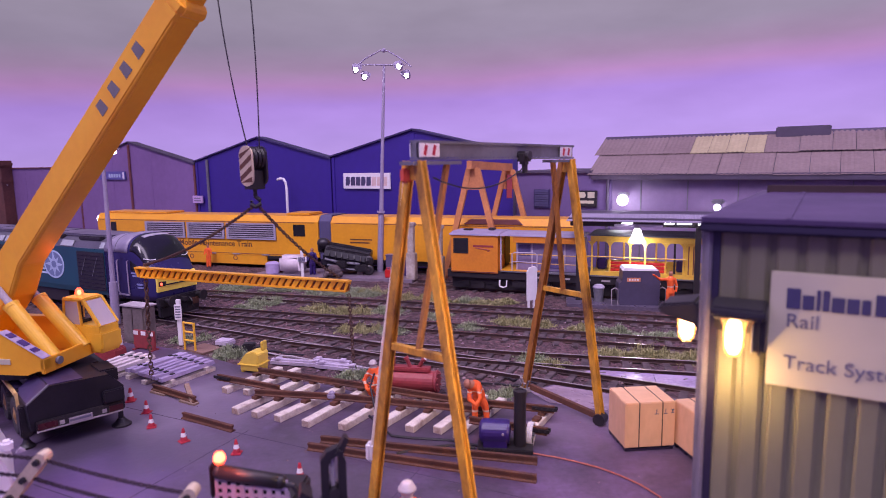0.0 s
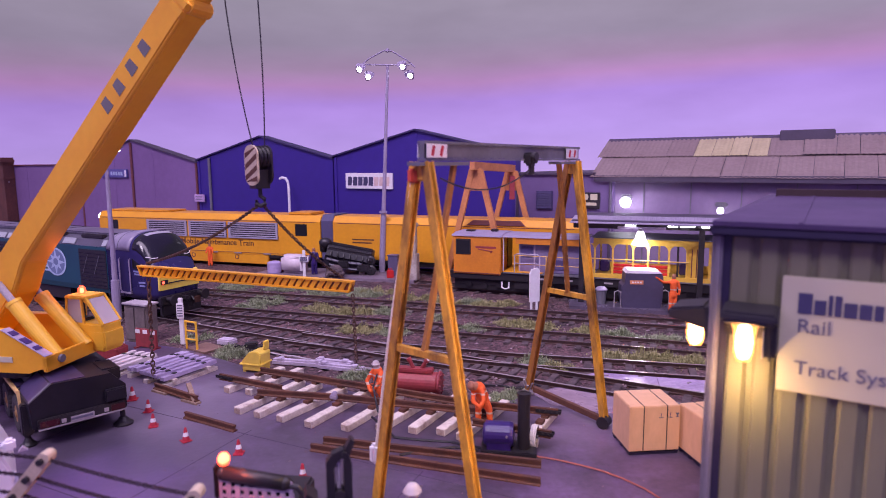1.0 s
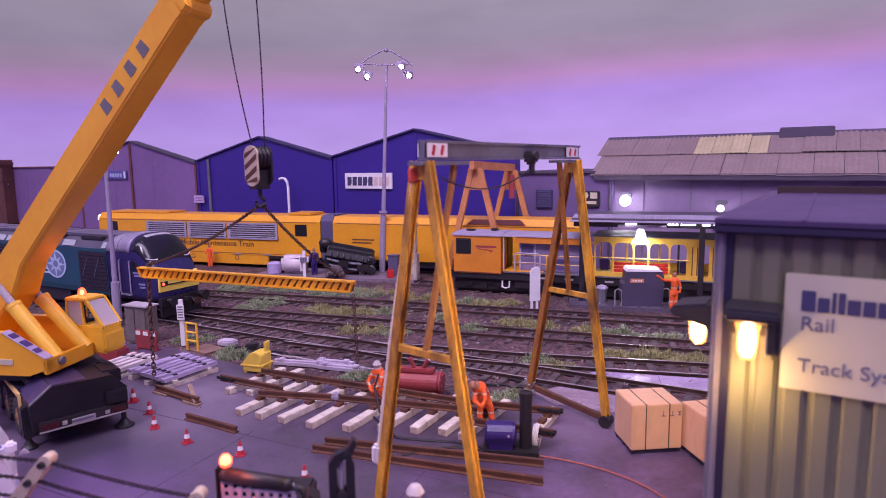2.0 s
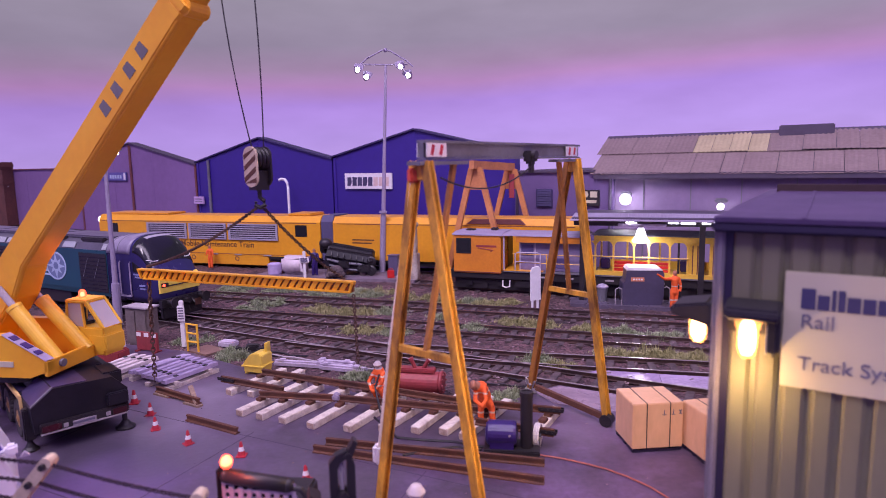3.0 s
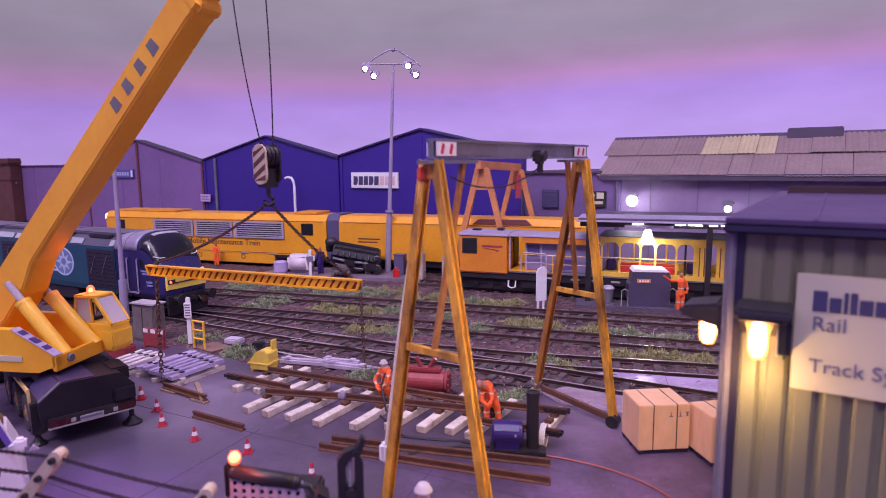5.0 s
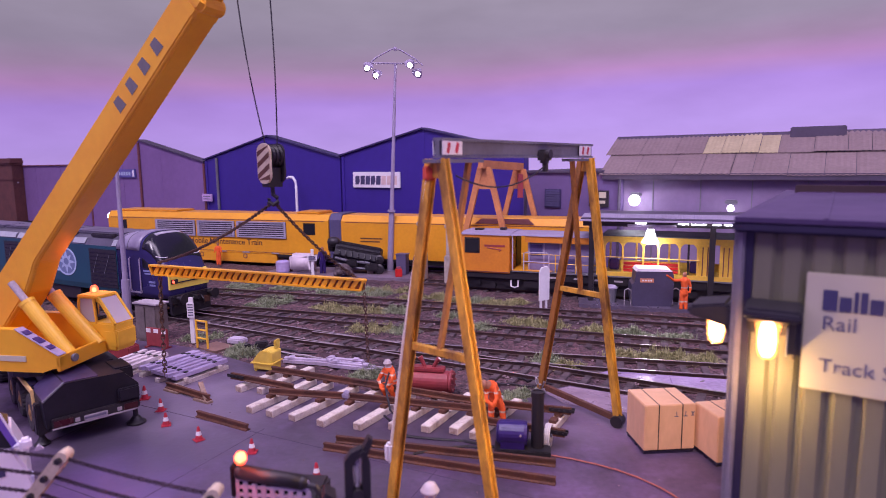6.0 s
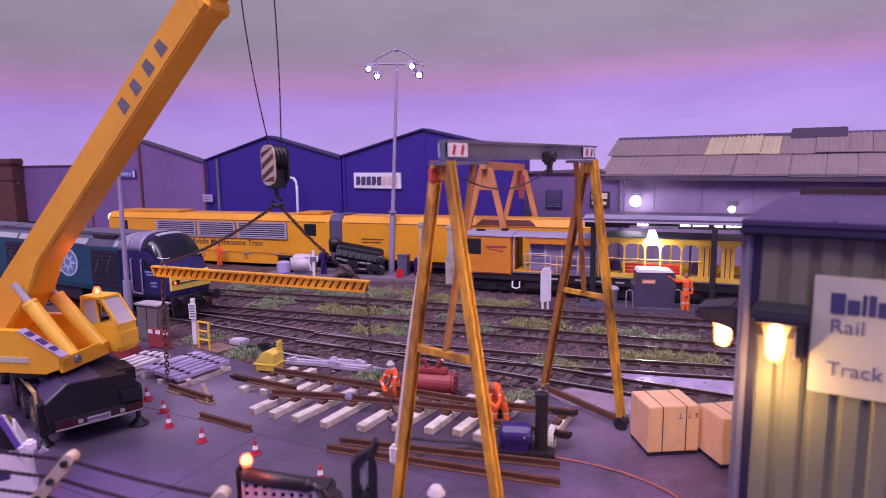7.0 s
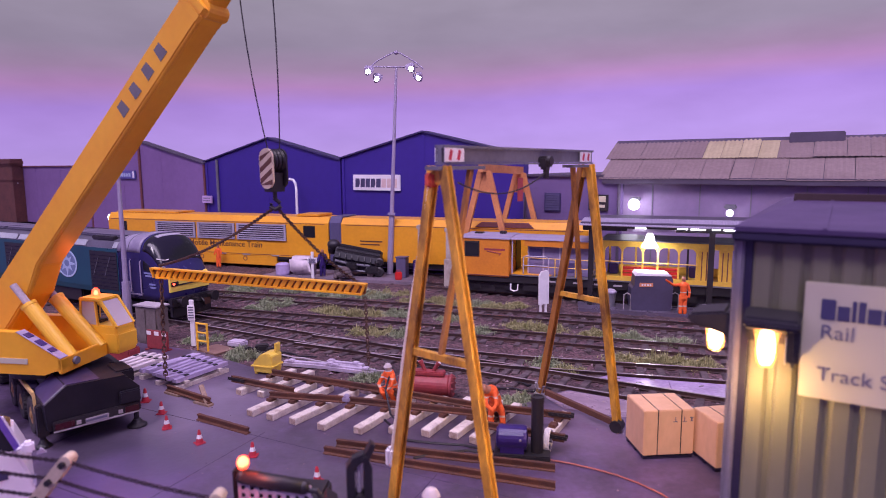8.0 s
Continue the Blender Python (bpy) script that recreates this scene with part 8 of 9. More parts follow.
prism(bm, [(-0.92, 0), (0.92, 0), (1.0, 0.5), (1.0, 1.55), (0.92, 1.75), (-0.8, 1.75), (-0.85, 1.2), (-0.98, 1.1), (-1.0, 0.5)], -0.55, 0.55)
part("body", bm, CONTM, cont)
# the white puts the lamp's light into the colour of the top
bm = geo()
prism(bm, [(-0.82, 1.752), (0.94, 1.752), (0.8, 1.86), (-0.7, 1.9)], -0.58, 0.58)
part("lid", bm, WHITE, cont, "lid painted white for the lamp light on it")
bm = geo()
box(bm, -0.6, 0.05, -0.57, -0.552, 1.2, 1.4)
lbl = part("label_plate", bm, surface("label_orange", (0.6, 0.24, 0.12), 0.5, grain=6), cont, "orange label with pale bars")
bm = geo()
for x in (-0.5, -0.37, -0.24, -0.12):
    box(bm, x, x + 0.08, -0.576, -0.571, 1.26, 1.34)
part("label_bar", bm, WHITE, lbl)
tub = thing("dustbin", (8.35, 31.1, 0.05), 0, "grey dustbin with a rounded lid", "dustbin")
bm = geo()
lathe(bm, [(0.22, 0), (0.28, 0.7)], seg=16)
part("bin", bm, STEEL, tub)
bm = geo()
lathe(bm, [(0.31, 0.7), (0.31, 0.76), (0.2, 0.86), (0.05, 0.9)], seg=16)
part("lid", bm, MASTM, tub, "grey lid")
for x in (8.95, 11.35):
    bm = geo()
    tube(bm, [(x - 0.15, 30.3, 0.05), (x - 0.15, 30.3, 0.8), (x, 30.25, 0.9), (x + 0.15, 30.2, 0.8), (x + 0.15, 30.2, 0.05)], 0.03)
    whole("hoop_rail", bm, CONCRETE, (0, 0, 0), 0, "pale tubular hoop rail", "handrail", "hoop rails")
bm = geo()
lathe(bm, [(0.25, 0), (0.28, 0.3), (0.3, 0.34)], seg=12)
whole("pale_tub", bm, TANKP, (12.75, 29.6, 0.05), 0, "pale tub by a canopy post", "tub")

C_DIR = -20.0
can = thing("loading_canopy", (7.2, 31.4, 0), C_DIR, "flat canopy with corrugated edge and strip lights", "canopy")
bm = geo()
box(bm, -0.4, 12.0, 0.0, 5.2, 4.25, 4.35)
part("roof", bm, ROOFDARK, can)
bm = geo()
n = 200
lo, hi = [], []
for i in range(n + 1):
    x, o = -0.45 + 12.5 * i / n, 0.02 if i % 2 else 0.0
    lo.append((bm.verts.new((x, -0.35, 4.24 + o)), bm.verts.new((x, 1.6, 4.46 + o))))
    hi.append((bm.verts.new((x, -0.35, 4.21 + o)), bm.verts.new((x, 1.6, 4.43 + o))))
for i in range(n):
    bm.faces.new((lo[i][0], lo[i + 1][0], lo[i + 1][1], lo[i][1]))
    bm.faces.new((hi[i + 1][0], hi[i][0], hi[i][1], hi[i + 1][1]))
    bm.faces.new((hi[i][0], hi[i + 1][0], lo[i + 1][0], lo[i][0]))
part("corrugated_edge", bm, MASTM, can, "pale corrugated edge sheet")
bm = geo()
box(bm, -0.3, 12, 0.02, 0.14, 3.95, 4.2, bevel=0.02)
part("fascia_beam", bm, BLACK, can)
for x in (0.15, 5.85, 11.6):
    bm = geo()
    box(bm, x - 0.13, x + 0.13, 0.0, 0.26, 0.0, 4.0, bevel=0.02)
    part("post", bm, BLACK, can, "dark steel post")
for x, w in ((2.3, 0.5), (4.27, 0.45), (4.85, 0.65), (5.8, 0.35), (6.3, 0.8)):
    bm = geo()
    box(bm, x, x + w, -0.33, -0.28, 4.13, 4.19)
    part("strip_light", bm, BULBW, can, "lit white strip light")
bm = geo()
box(bm, 1.9, 4.2, -0.1, 0.016, 3.96, 4.08, bevel=0.02)
part("light_fitting", bm, MASTLILAC, can, "long pale lilac light fitting")

hl = thing("hanging_lamp", (10.3, 31.2, 0), 0, "bright bell-shaped lamp hung under the canopy", "lamp")
bm = geo()
lathe(bm, [(0.09, 3.95), (0.12, 3.85), (0.15, 3.75)], seg=16)
part("cap", bm, WHITE, hl, "white lamp cap")
bm = geo()
lathe(bm, [(0.14, 3.78), (0.2, 3.6), (0.26, 3.4), (0.38, 3.2), (0.44, 3.08), (0.2, 3.02)], seg=20)
part("glass_bell", bm, BULBW, hl, "glowing white glass bell", smooth=True)
bm = geo()
rod(bm, (0, 0, 3.9), (0, 0, 4.25), 0.03, 6)
part("rod", bm, BLACK, hl)
lamp_at("canopy_light", 10.3, 30.6, 2.75, 0.019, (0.92, 0.86, 1.0), 0.3)


def wall_globe(p, r, label):
    t = thing("shed_wall_lamp", p, W_DIR, label, "wall lamp", "shed wall lamps")
    bm = geo()
    rod(bm, (0, 0.35, 0.25), (0, -0.1, 0.25), 0.05, 6)
    box(bm, -0.35, 0.35, -0.3, 0.2, 0.22, 0.5, bevel=0.08)
    part("housing", bm, STEEL, t, "grey lamp housing")
    bm = geo()
    ball(bm, (0, -0.25, 0), r, 14)
    part("globe", bm, BULBW, t, "lit white globe", smooth=True)
    return t


sw = on_wall(17.2, -0.45)
wall_globe((*sw, 4.66), 0.36, "round white lamp shining on the shed wall")
lamp_at("shed_light", sw[0] - 0.4, sw[1] - 0.7, 4.6, 0.02, (0.9, 0.85, 1.0), 0.4)
sw = on_wall(22.95, -0.45)
wall_globe((*sw, 4.3), 0.2, "small white lamp on the shed wall")

# ---- boards on the buildings ----
bd_s = on_wall(-7.05, -0.12)
nb = thing("warehouse_board", (*bd_s, 5.2), W_DIR, "white board with navy and tan blocks on a blue wall", "sign")
bm = geo()
box(bm, 0, 5.0, -0.1, 0.06, 0, 1.32, bevel=0.02)
part("board", bm, WHITE, nb)
RSIGN = surface("sign_tan", (0.66, 0.50, 0.45), 0.5, grain=5)
for i in range(8):
    bm = geo()
    x = 0.28 + i * 0.565
    prism(bm, [(x, 0.26), (x + 0.46, 0.26), (x + 0.5, 1.0), (x + 0.04, 1.0)] if i % 3 else [(x, 0.26), (x + 0.36, 0.26), (x + 0.5, 0.55), (x + 0.46, 1.0), (x + 0.04, 1.0)], -0.125, -0.104)
    part("name_block", bm, NAVYLET if i < 5 else RSIGN, nb)
gs = on_wall(-44.6, -0.12)
gb = thing("warehouse_board", (*gs, 5.95), W_DIR, "blue name board with a white end on a grey wall", "sign")
bm = geo()
box(bm, 0, 5.2, -0.12, 0.06, 0, 0.95, bevel=0.02)
part("board", bm, surface("board_blue", (0.10, 0.09, 0.32), 0.5, grain=5), gb)
bm = geo()
box(bm, 4.75, 5.1, -0.14, -0.122, 0.1, 0.85)
part("white_end", bm, WHITE, gb)
bm = geo()
for i in range(5):
    box(bm, 2.0 + i * 0.5, 2.35 + i * 0.5, -0.14, -0.122, 0.25, 0.65)
part("text_bar", bm, PALEBLUE, gb)
ps = on_wall(-27.4, -0.3)
pb = thing("notice_board", (*ps, 3.55), W_DIR, "pinkish notice board with faint bars", "sign")
bm = geo()
box(bm, 0, 1.5, -0.1, 0.06, 0, 0.75, bevel=0.02)
part("board", bm, surface("notice_pink", (0.55, 0.38, 0.62), 0.5, grain=5), pb)
bm = geo()
for z in (0.2, 0.45):
    box(bm, 0.2, 1.3, -0.115, -0.102, z, z + 0.1)
part("text_bar", bm, LETTER, pb)
os_ = on_wall(14.05, -0.42)
ob_ = thing("office_sign", (*os_, 4.15), W_DIR, "black sign with pale yellow blocks", "sign")
bm = geo()
box(bm, 0, 1.35, -0.06, 0.1, 0, 1.1, bevel=0.02)
part("board", bm, BLACK, ob_)
bm = geo()
prism(bm, [(0.12, 0.6), (0.5, 0.6), (0.6, 0.8), (0.5, 1.0), (0.12, 1.0)], -0.08, -0.062)
prism(bm, [(0.72, 0.6), (1.2, 0.6), (1.2, 1.0), (0.72, 1.0)], -0.08, -0.062)
box(bm, 0.15, 1.15, -0.08, -0.062, 0.22, 0.42)
part("mark_block", bm, SIGNW, ob_, "pale blocks in place of letters")
vp = on_wall(-12.9, -1.2)
bm = geo()
tube(bm, [(0, 0, 0), (0, 0, 5.2), (-0.1, 0, 5.75), (-0.35, 0, 6.05), (-0.8, 0, 6.1), (-1.1, 0, 6.0)], 0.12, 10)
whole("vent_pipe", bm, WHITE, (*vp, 0), W_DIR, "white swan-neck vent pipe against a blue wall", "vent pipe")

# ---- second gantry far back, across the rear siding ----
pg_base = (3.4, 39.4, 0)
PORT = surface("portal_orange", (0.58, 0.24, 0.08), 0.55, other=(0.25, 0.08, 0.04), amount=0.5, grain=8, spread=0.12)
portal = thing("gantry_hoist", pg_base, 0, "rust-orange gantry hoist standing over the rear siding", "gantry crane")
P1, P2 = Vector((2.3, 38.05, 6.9)), Vector((5.0, 42.6, 6.7))
along_f = Vector((math.cos(radians(F_DIR)), math.sin(radians(F_DIR)), 0))
for P in (P1, P2):
    for s in (-1, 1):
        bm = geo()
        bar(bm, P + along_f * s * 0.25, Vector((P.x, P.y, 0)) + along_f * s * 1.95, 0.3, 0.34, along_f)
        part("leg", bm, PORT, portal, at=pg_base)
    bm = geo()
    prism(bm, [(-0.34, 0.05), (-0.62, -1.3), (0.62, -1.3), (0.34, 0.05)], -0.1, 0.1, "y", Matrix.Translation(P) @ Matrix.Rotation(radians(F_DIR), 4, "Z"))
    part("gusset", bm, PORT, portal, at=pg_base)
bm = geo()
bar(bm, P1 - (P2 - P1) * 0.1 + Vector((0, 0, 0.2)), P2 + (P2 - P1) * 0.05 + Vector((0, 0, 0.2)), 0.34, 0.5)
part("beam", bm, PORT, portal, at=pg_base)
bm = geo()
bar(bm, P2 + Vector((0, -0.3, -1.9)), P2 + Vector((0, -0.3, -0.3)), 0.35, 0.25)
part("hoist_block", bm, RED, portal, "red hoist block", at=pg_base)

# ---- near the camera: fence, van, plant ----
STONE = surface("fence_concrete", (0.56, 0.46, 0.33), 0.8, other=(0.38, 0.30, 0.22), amount=0.5, grain=14, big=2, bump=0.25, spread=0.12)
FP = [Vector((-6.64, 8.8, -0.04)), Vector((-4.09, 8.0, -0.2)), Vector((-9.5, 9.6, -0.04))]


def fence_post(p):
    t = thing("fence_post", p, 0, "cranked concrete fence post with eyelets", "fence post", "cranked fence posts")
    bm = geo()
    bar(bm, (0, 0, 0), (0, 0, 2.15), 0.24, 0.24)
    a, b = Vector((0, 0, 2.1)), Vector((0.77, -0.06, 3.0))
    bar(bm, a, b, 0.18, 0.2, (0, 1, 0))
    rod(bm, b + Vector((0, -0.098, 0)), b + Vector((0, 0.098, 0)), 0.09, 14)
    part("post", bm, STONE, t)
    for k in (0.96, 0.64, 0.32):
        c = a.lerp(b, k)
        bm = geo()
        rod(bm, c + Vector((0, -0.16, 0)), c + Vector((0, 0.16, 0)), 0.05, 8)
        part("eyelet", bm, BLACK, t)
    return t


for p in FP:
    fence_post(p)
DARKCH = surface("dark_chain", (0.035, 0.02, 0.03), 0.6, 0.2, grain=20, spread=0.2)
for a, b in ((FP[2], FP[0]), (FP[0], FP[1])):
    for k in (0.96, 0.64, 0.32):
        o = Vector((0.77 * k, -0.06 * k, 2.1 + 0.9 * k))
        bm = geo()
        chain(bm, [q - a for q in sag(a + o, b + o, 0.04, 10)], 0.09, 0.0075)
        whole("fence_chain", bm, DARKCH, a, 0, "dark chain strung between fence posts", "chain", "fence chains")

VANW = surface("van_white", (0.84, 0.80, 0.85), 0.3, other=(0.6, 0.55, 0.62), amount=0.3, grain=5, bump=0.02, spread=0.03)
van = thing("white_van", (-10.72, 10.55, 0), 36, "white works van with violet windscreen pillars", "van")
bm = geo()
prism(bm, [(-2.6, 0.4), (2.35, 0.4), (2.45, 0.7), (2.46, 1.05), (2.38, 1.5), (2.18, 2.0), (1.1, 2.6), (-2.6, 2.65)], -0.95, 0.95)
bmesh.ops.bevel(bm, geom=bm.edges[:], offset=0.05, segments=2, affect="EDGES")
part("body", bm, VANW, van)
bm = geo()
prism(bm, [(1.0, 1.98), (2.2, 1.98), (1.98, 2.62), (1.0, 2.62)], -0.95, -0.92)
part("side_window", bm, DARKGLASS, van, "dark door glass")
bm = geo()
slab(bm, [(2.14, -0.8, 2.05), (2.14, 0.8, 2.05), (1.16, 0.8, 2.6), (1.16, -0.8, 2.6)], 0.02)
part("windscreen", bm, DARKGLASS, van)
bm = geo()
bar(bm, (2.24, -0.93, 1.98), (1.98, -0.93, 2.68), 0.1, 0.1, (0, 1, 0))
part("pillar", bm, surface("van_violet", (0.16, 0.09, 0.42), 0.4, grain=5), van, "violet windscreen pillar")
bm = geo()
bar(bm, (2.3, -0.93, 1.98), (2.04, -0.93, 2.68), 0.05, 0.08, (0, 1, 0))
part("pillar_edge", bm, VANW, van, "white pillar edge")
bm = geo()
box(bm, 2.3, 2.5, -1.3, -1.08, 1.98, 2.2, bevel=0.045)
rod(bm, (2.4, -1.1, 2.06), (2.2, -0.93, 1.98), 0.04, 8)
mir = part("mirror", bm, VANW, van, "white door mirror")
bm = geo()
prism(bm, [(2.52, 1.9), (2.68, 1.9), (2.6, 1.99)], -1.2, -1.1)
part("lower_mirror", bm, MASTLILAC, mir, "small lilac lower mirror")
bm = geo()
box(bm, 2.36, 2.48, -0.9, -0.55, 1.1, 1.32, bevel=0.05)
part("headlight", bm, glass("lamp_glass", (0.6, 0.6, 0.75), 0.1, 0.9), van, "clear headlight")
bm = geo()
box(bm, -2.5, 2.3, -0.968, -0.953, 0.5, 0.85)
part("red_stripe", bm, REDORANGE, van, "red lower stripe")
bm = geo()
for i in range(7):
    box(bm, 0.55 + i * 0.22, 0.72 + i * 0.22, -0.968, -0.953, 1.45, 1.62)
part("lettering_bars", bm, NAVYLET, van, "dark blue lettering bars")
for x in (-1.6, 1.5):
    for y in (-0.85, 0.85):
        bm = geo()
        lathe(bm, [(0.2, -0.1), (0.32, -0.1), (0.35, -0.05), (0.35, 0.05), (0.32, 0.1), (0.2, 0.1)], seg=18, m=Matrix.Translation((x, y, 0.35)) @ Matrix.Rotation(math.pi / 2, 4, "X"))
        part("wheel", bm, RUBBER, van)

GRILLE = surface("grille_lilac", (0.46, 0.38, 0.48), 0.5, other=(0.25, 0.2, 0.26), amount=0.5, grain=9, spread=0.1)
rol = thing("tracked_loader", (-2.95, 9.35, 0), -6, "black tracked loader with a pale perforated guard and beacon", "loader")
bm = geo()
box(bm, -0.62, 0.62, 0.06, 1.1, 0.45, 1.75, bevel=0.05)
part("body", bm, BLACK, rol)
for x in (-0.75, 0.75):
    bm = geo()
    prism(bm, [(-0.3, 0.25), (-0.15, 0.0), (1.3, 0.0), (1.45, 0.25), (1.3, 0.52), (-0.15, 0.52)], x - 0.16, x + 0.16, "x")
    part("track", bm, RUBBER, rol)
bm = geo()
rod(bm, (-0.52, -0.02, 2.33), (0.48, -0.02, 2.20), 0.12, 16)
for x, z in ((-0.52, 2.33), (0.48, 2.20)):
    ball(bm, (x, -0.02, z), 0.12, 12)
part("top_bar", bm, BLACK, rol, "thick rounded black bar", smooth=True)
bm = geo()
box(bm, -0.6, 0.6, 0.02, 0.055, 1.2, 2.2)
part("guard_back", bm, BLACK, rol)
for i in range(9):
    x = -0.6 + i * 0.15
    bm = geo()
    box(bm, x - 0.045, x + 0.045, -0.05, -0.02, 1.2, 2.19 - i * 0.018, bevel=0.01)
    part("guard_bar", bm, GRILLE, rol, "pale guard bar")
for j in range(8):
    z = 1.3 + j * 0.13
    bm = geo()
    box(bm, -0.62, 0.62, -0.046, -0.024, z - 0.032, z + 0.032, bevel=0.008)
    part("guard_bar", bm, GRILLE, rol)
bm = geo()
box(bm, -0.68, -0.61, -0.1, 0.06, 1.9, 2.47, bevel=0.03)
part("beacon_bracket", bm, BLACK, rol)
bm = geo()
lathe(bm, [(0.07, -0.06), (0.1, 0.0), (0.1, 0.07), (0.065, 0.13), (0.02, 0.15)], (-0.5, -0.05, 2.55), 16)
part("beacon", bm, BULBO, rol, "lit red-orange beacon", smooth=True)
bm = geo()
lathe(bm, [(0.04, -0.03), (0.085, 0.0), (0.09, 0.06), (0.06, 0.11), (0.02, 0.135)], (-0.5, -0.05, 2.55), 10)
part("beacon_core", bm, BEACONCORE, rol, "glowing beacon core", smooth=True)
bm = geo()
tube(bm, [(0.55, -0.02, 2.16), (0.7, -0.02, 2.14), (0.82, -0.02, 1.98), (0.84, -0.02, 1.6), (0.8, 0.1, 1.2)], 0.05, 8)
part("guard_pipe", bm, BLACK, rol, "bent black guard pipe")
lamp_at("loader_light", -3.42, 9.0, 2.78, 0.0075, (1.0, 0.14, 0.06), 0.1)
jk = thing("loader_arm", (-1.5, 8.45, 0), 14, "black twin-plate hydraulic arm standing upright", "loader arm")
bm = geo()
prism(bm, [(0.10, 0.0), (0.23, 0.0), (0.24, 2.95), (0.20, 3.06), (0.29, 3.28), (0.23, 3.33), (0.13, 3.14), (0.12, 2.9)], -0.08, 0.08)
prism(bm, [(-0.13, 0.0), (0.0, 0.0), (-0.01, 2.9), (0.03, 3.0), (0.15, 3.08), (0.12, 3.18), (-0.04, 3.12), (-0.13, 3.0)], -0.07, 0.07)
part("arm_plate", bm, BLACK, jk)
bm = geo()
rod(bm, (0.14, -0.11, 3.1), (0.14, 0.11, 3.1), 0.05, 10)
rod(bm, (0.05, -0.14, 2.5), (0.05, 0.14, 2.5), 0.08, 10)
part("pin", bm, BLACK, jk, "black pivot pin")
bm = geo()
box(bm, -0.2, 0.26, -0.19, 0.19, 0.0, 2.35, bevel=0.05)
prism(bm, [(-0.26, 2.3), (-0.26, 2.5), (-0.42, 2.62), (-0.46, 2.5), (-0.38, 2.3)], -0.16, 0.16)
part("base_casting", bm, BLACK, jk)
bm = geo()
rod(bm, (0.05, 0, 2.4), (0.05, 0, 2.98), 0.035, 8)
part("ram_rod", bm, CONCRETE, jk, "bright ram rod")

# ---- clutter ----
bm = geo()
prism(bm, [(2.95, 18.7), (3.85, 19.2), (5.4, 18.4), (6.2, 17.98), (5.2, 17.0), (3.4, 17.75)], 0.003, 0.012, "z")
tagged(part("concrete_apron", bm, surface("pink_concrete", (0.34, 0.245, 0.31), 0.28, other=(0.17, 0.12, 0.155), amount=0.6, grain=7, big=0.8, bump=0.15)), "paler pinkish concrete apron beside the near track", "pavement", kind="structure")
bm = geo()
box(bm, -0.5, 0.5, -0.3, 0.3, 0, 0.45, bevel=0.04)
box(bm, -0.42, 0.42, -0.22, 0.22, 0.45, 0.5)
whole("red_skip", bm, RED, (-12.55, 22.9, 0), -15, "dull red steel skip behind the crane", "skip")
# signal cables and rodding along the near track
for k, (x0, y0, x1, y1, amp) in enumerate(((-9.3, 25.0, -5.2, 23.1, 0.12), (-9.0, 24.6, -3.6, 22.0, 0.08), (-6.9, 23.6, -2.0, 21.2, 0.05), (1.2, 19.9, 4.6, 18.9, 0.05), (2.2, 20.3, 3.4, 19.6, 0.06))):
    pts = [(x0 + (x1 - x0) * t / 12, y0 + (y1 - y0) * t / 12 + amp * math.sin(t * 1.7 + k), -0.1 + 0.02 * (t % 2)) for t in range(13)]
    bm = geo()
    tube(bm, pts, 0.035 if k % 2 else 0.05, 5)
    whole("lineside_cable", bm, BLACK if k != 2 else CONCRETE, (0, 0, 0), 0, "thin lineside cable lying on the ballast", "cable", "lineside cables")
rng = random.Random(3)
verts, faces = [], []
for _ in range(1500):
    if rng.random() < 0.95:
        x, y, z, r = rng.uniform(-16, 12), rng.uniform(0, 1), -0.1, rng.uniform(0.03, 0.09)
        y = 18.0 + 17 * y - 0.45 * x
    else:
        x, y, z, r = rng.uniform(-10, 5), rng.uniform(11, 18), 0.0, rng.uniform(0.012, 0.035)
        y = min(y, 17.5 - 0.3 * x)
    b = len(verts)
    verts += [(x + r * rng.uniform(0.7, 1.2) * math.cos(a), y + r * rng.uniform(0.7, 1.2) * math.sin(a), z) for a in (0, 1.57, 3.14, 4.71)] + [(x + r * 0.2, y - r * 0.1, z + r * rng.uniform(0.5, 1.1))]
    faces += [(b, b + 1, b + 4), (b + 1, b + 2, b + 4), (b + 2, b + 3, b + 4), (b + 3, b, b + 4)]
me = bpy.data.meshes.new("loose_stones")
me.from_pydata([(x * S, y * S, z * S) for x, y, z in verts], [], faces)
me.materials.append(tinted_islands(surface("stone_mix", (0.14, 0.09, 0.10), 0.85, other=(0.30, 0.24, 0.27), amount=0.6, grain=12, big=3, spread=0.2), 0.4, 1.7))
tagged(new("loose_stones", me), "loose brown stones and grit over the ballast and yard", "stones", kind="stuff")

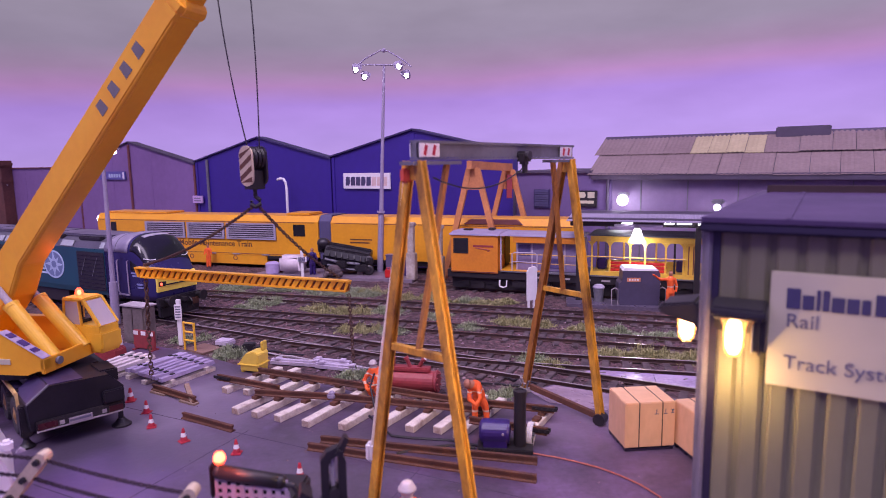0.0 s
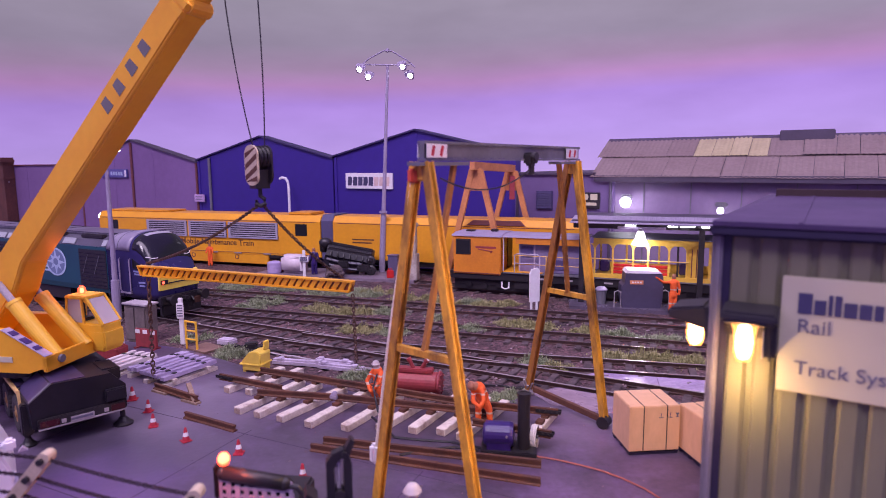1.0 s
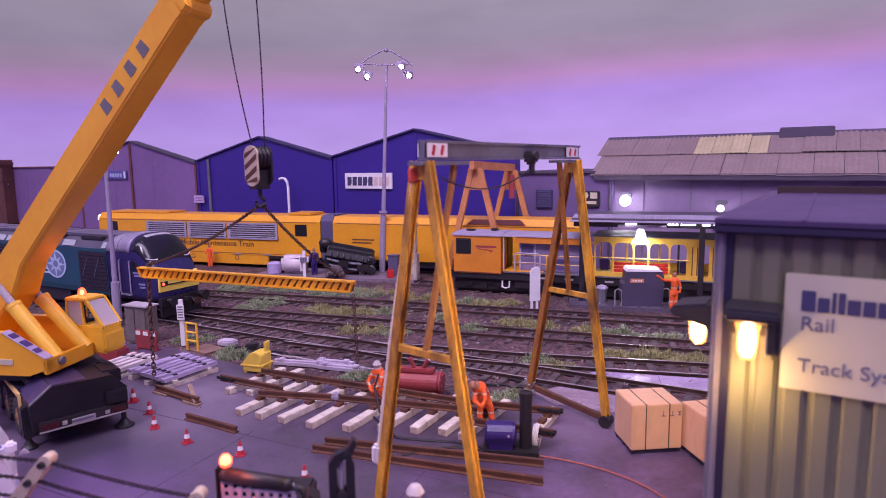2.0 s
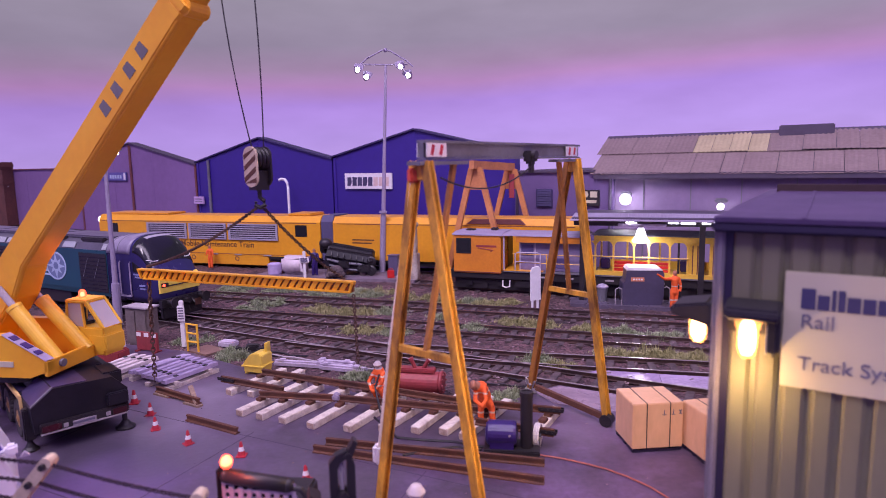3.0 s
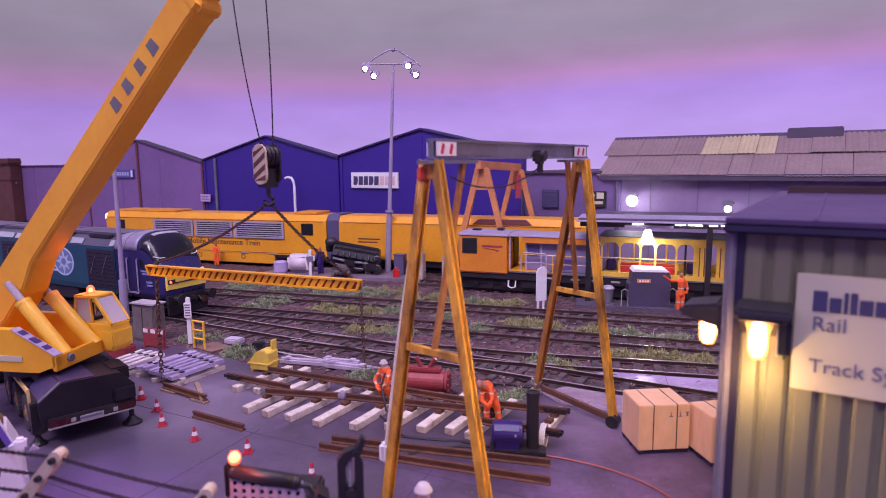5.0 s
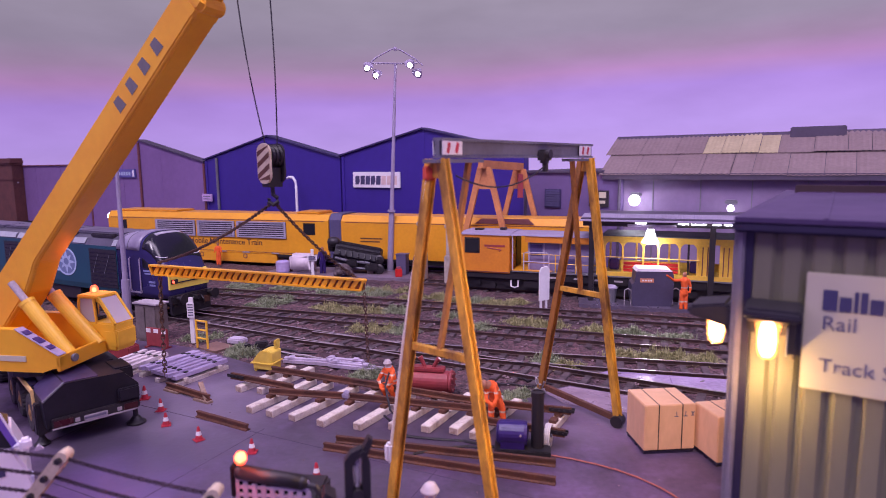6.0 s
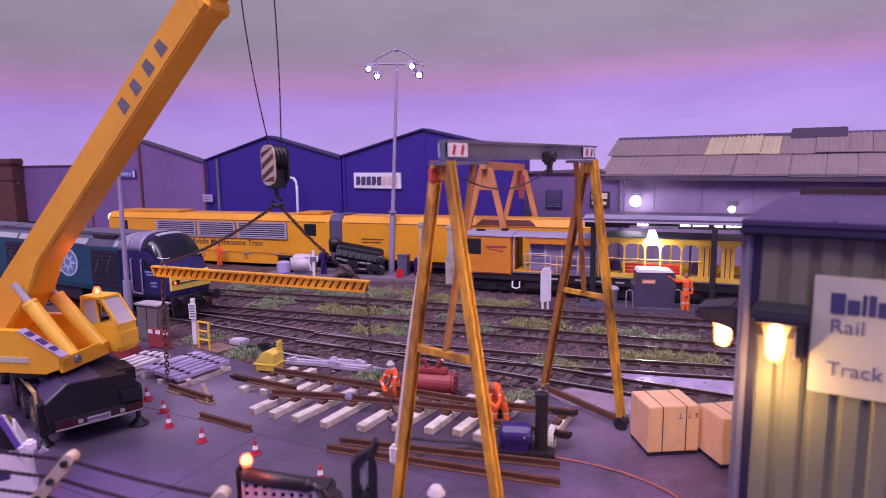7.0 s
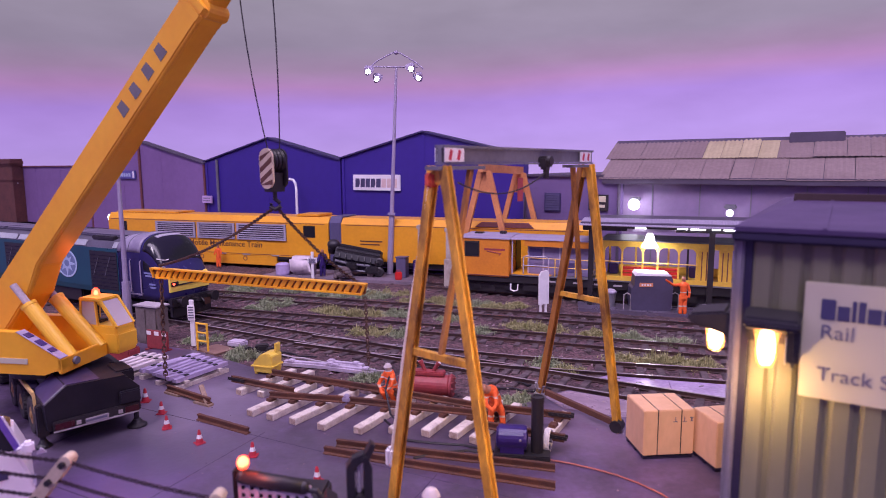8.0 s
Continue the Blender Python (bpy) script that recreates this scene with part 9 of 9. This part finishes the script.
# ---- weeds ----
WEEDS = [(7.2, 22.6, 0.8, 1), (8.1, 22.4, 0.8, 1), (9.2, 21.9, 0.6, 1), (3.5, 27.5, 0.9, 1), (4.4, 26.9, 0.6, 1), (-3.2, 26.8, 1.0, 1), (-2.0, 26.3, 0.6, 0), (-6.5, 30.9, 0.9, 1), (-5.3, 30.4, 0.8, 1), (-4.1, 30.1, 0.8, 1), (-9.9, 31.3, 0.7, 0), (-6.0, 34.6, 1.3, 0), (-4.3, 34.2, 0.9, 0), (-1.4, 33.1, 1.2, 1), (0.4, 32.0, 0.8, 1), (1.9, 32.2, 0.6, 0), (3.4, 31.8, 0.7, 1), (1.9, 18.4, 0.4, 0), (2.5, 18.6, 0.3, 0), (-3.0, 20.8, 0.4, 0), (-8.1, 23.2, 0.5, 0), (-10.6, 25.6, 0.6, 0), (4.3, 21.3, 0.7, 1), (3.6, 22.0, 0.4, 0), (7.6, 25.6, 0.7, 0), (9.3, 24.9, 0.7, 0), (-9.5, 33.3, 0.8, 0), (-12.1, 35.5, 0.8, 0), (0.1, 29.0, 0.5, 0), (1.6, 26.8, 0.5, 0), (6.3, 26.1, 0.5, 1), (-9.5, 36.1, 0.7, 0), (-7.6, 36.2, 0.9, 0), (-6.3, 35.8, 0.9, 0), (-5.1, 35.4, 0.9, 0), (-3.4, 34.9, 1.0, 1), (-12.4, 36.7, 0.9, 0), (-9.4, 32.4, 0.9, 0), (-2.7, 30.0, 0.9, 0), (-8.3, 23.9, 0.4, 0), (2.5, 31.6, 0.7, 1)]
GRASS = [tinted_islands(surface("weed_grey_green", (0.175, 0.215, 0.115), 0.85, other=(0.40, 0.43, 0.28), amount=0.7, grain=20, big=3, bump=0, spread=0.2), 0.55, 1.5),
         tinted_islands(surface("weed_yellow_green", (0.215, 0.215, 0.085), 0.85, other=(0.45, 0.42, 0.22), amount=0.7, grain=20, big=3, bump=0, spread=0.2), 0.55, 1.5)]
rng = random.Random(11)
for x0, y0, spread, kind in WEEDS:
    verts, faces = [], []
    tufts = [(rng.uniform(-1, 1) * spread, rng.gauss(0, 0.16) - 0.25 * rng.uniform(-1, 1) * spread, rng.uniform(0.08, 0.3) * (1 + spread * 0.25), rng.uniform(0.45, 1.25)) for _ in range(int(6 + 9 * spread))]
    for k in range(int(1500 + 1900 * spread)):
        tx, ty, tr, tall = rng.choice(tufts)
        low = rng.random() < 0.42
        if low:
            tr *= rng.uniform(1.2, 2.6)
        rr, aa = tr * math.sqrt(rng.random()), rng.uniform(0, 6.28)
        px, py = tx + rr * math.cos(aa), ty + rr * 0.8 * math.sin(aa)
        top = 0.11 if low else (0.36 * tr / 0.3) * (1 - (rr / tr) ** 2) * tall + 0.06
        h, a, ln, w = top * rng.uniform(0.4, 1.15), rng.uniform(0, 6.28), rng.uniform(0.02, 0.2), rng.uniform(0.005, 0.012)
        if rng.random() < 0.25:
            # short broad leaf
            h, ln, w = h * 0.8, rng.uniform(0.05, 0.1), rng.uniform(0.014, 0.028)
        b = len(verts)
        dx, dy = math.cos(a), math.sin(a)
        lo, mid = h * rng.uniform(0.1, 0.5), rng.uniform(0.4, 0.7)
        verts += [(px - dy * w * 0.6, py + dx * w * 0.6, lo - 0.03), (px + dy * w * 0.6, py - dx * w * 0.6, lo - 0.03), (px + dx * ln * mid + dy * w, py + dy * ln * mid - dx * w, h * 0.85), (px + dx * ln * mid - dy * w, py + dy * ln * mid + dx * w, h * 0.85), (px + dx * ln, py + dy * ln, h * rng.uniform(0.7, 1.05))]
        faces += [(b, b + 1, b + 2, b + 3), (b + 3, b + 2, b + 4)]
    me = bpy.data.meshes.new("weeds")
    me.from_pydata([(x * S, y * S, z * S) for x, y, z in verts], [], faces)
    me.materials.append(GRASS[kind])
    ob = new("weeds", me)
    ob.matrix_world = spot(x0, y0, -0.12)
    tagged(ob, "tuft of dull yellow-green weeds between the tracks" if kind else "tuft of pale grey-green weeds by the rails", "weeds", "trackside weeds", "stuff")
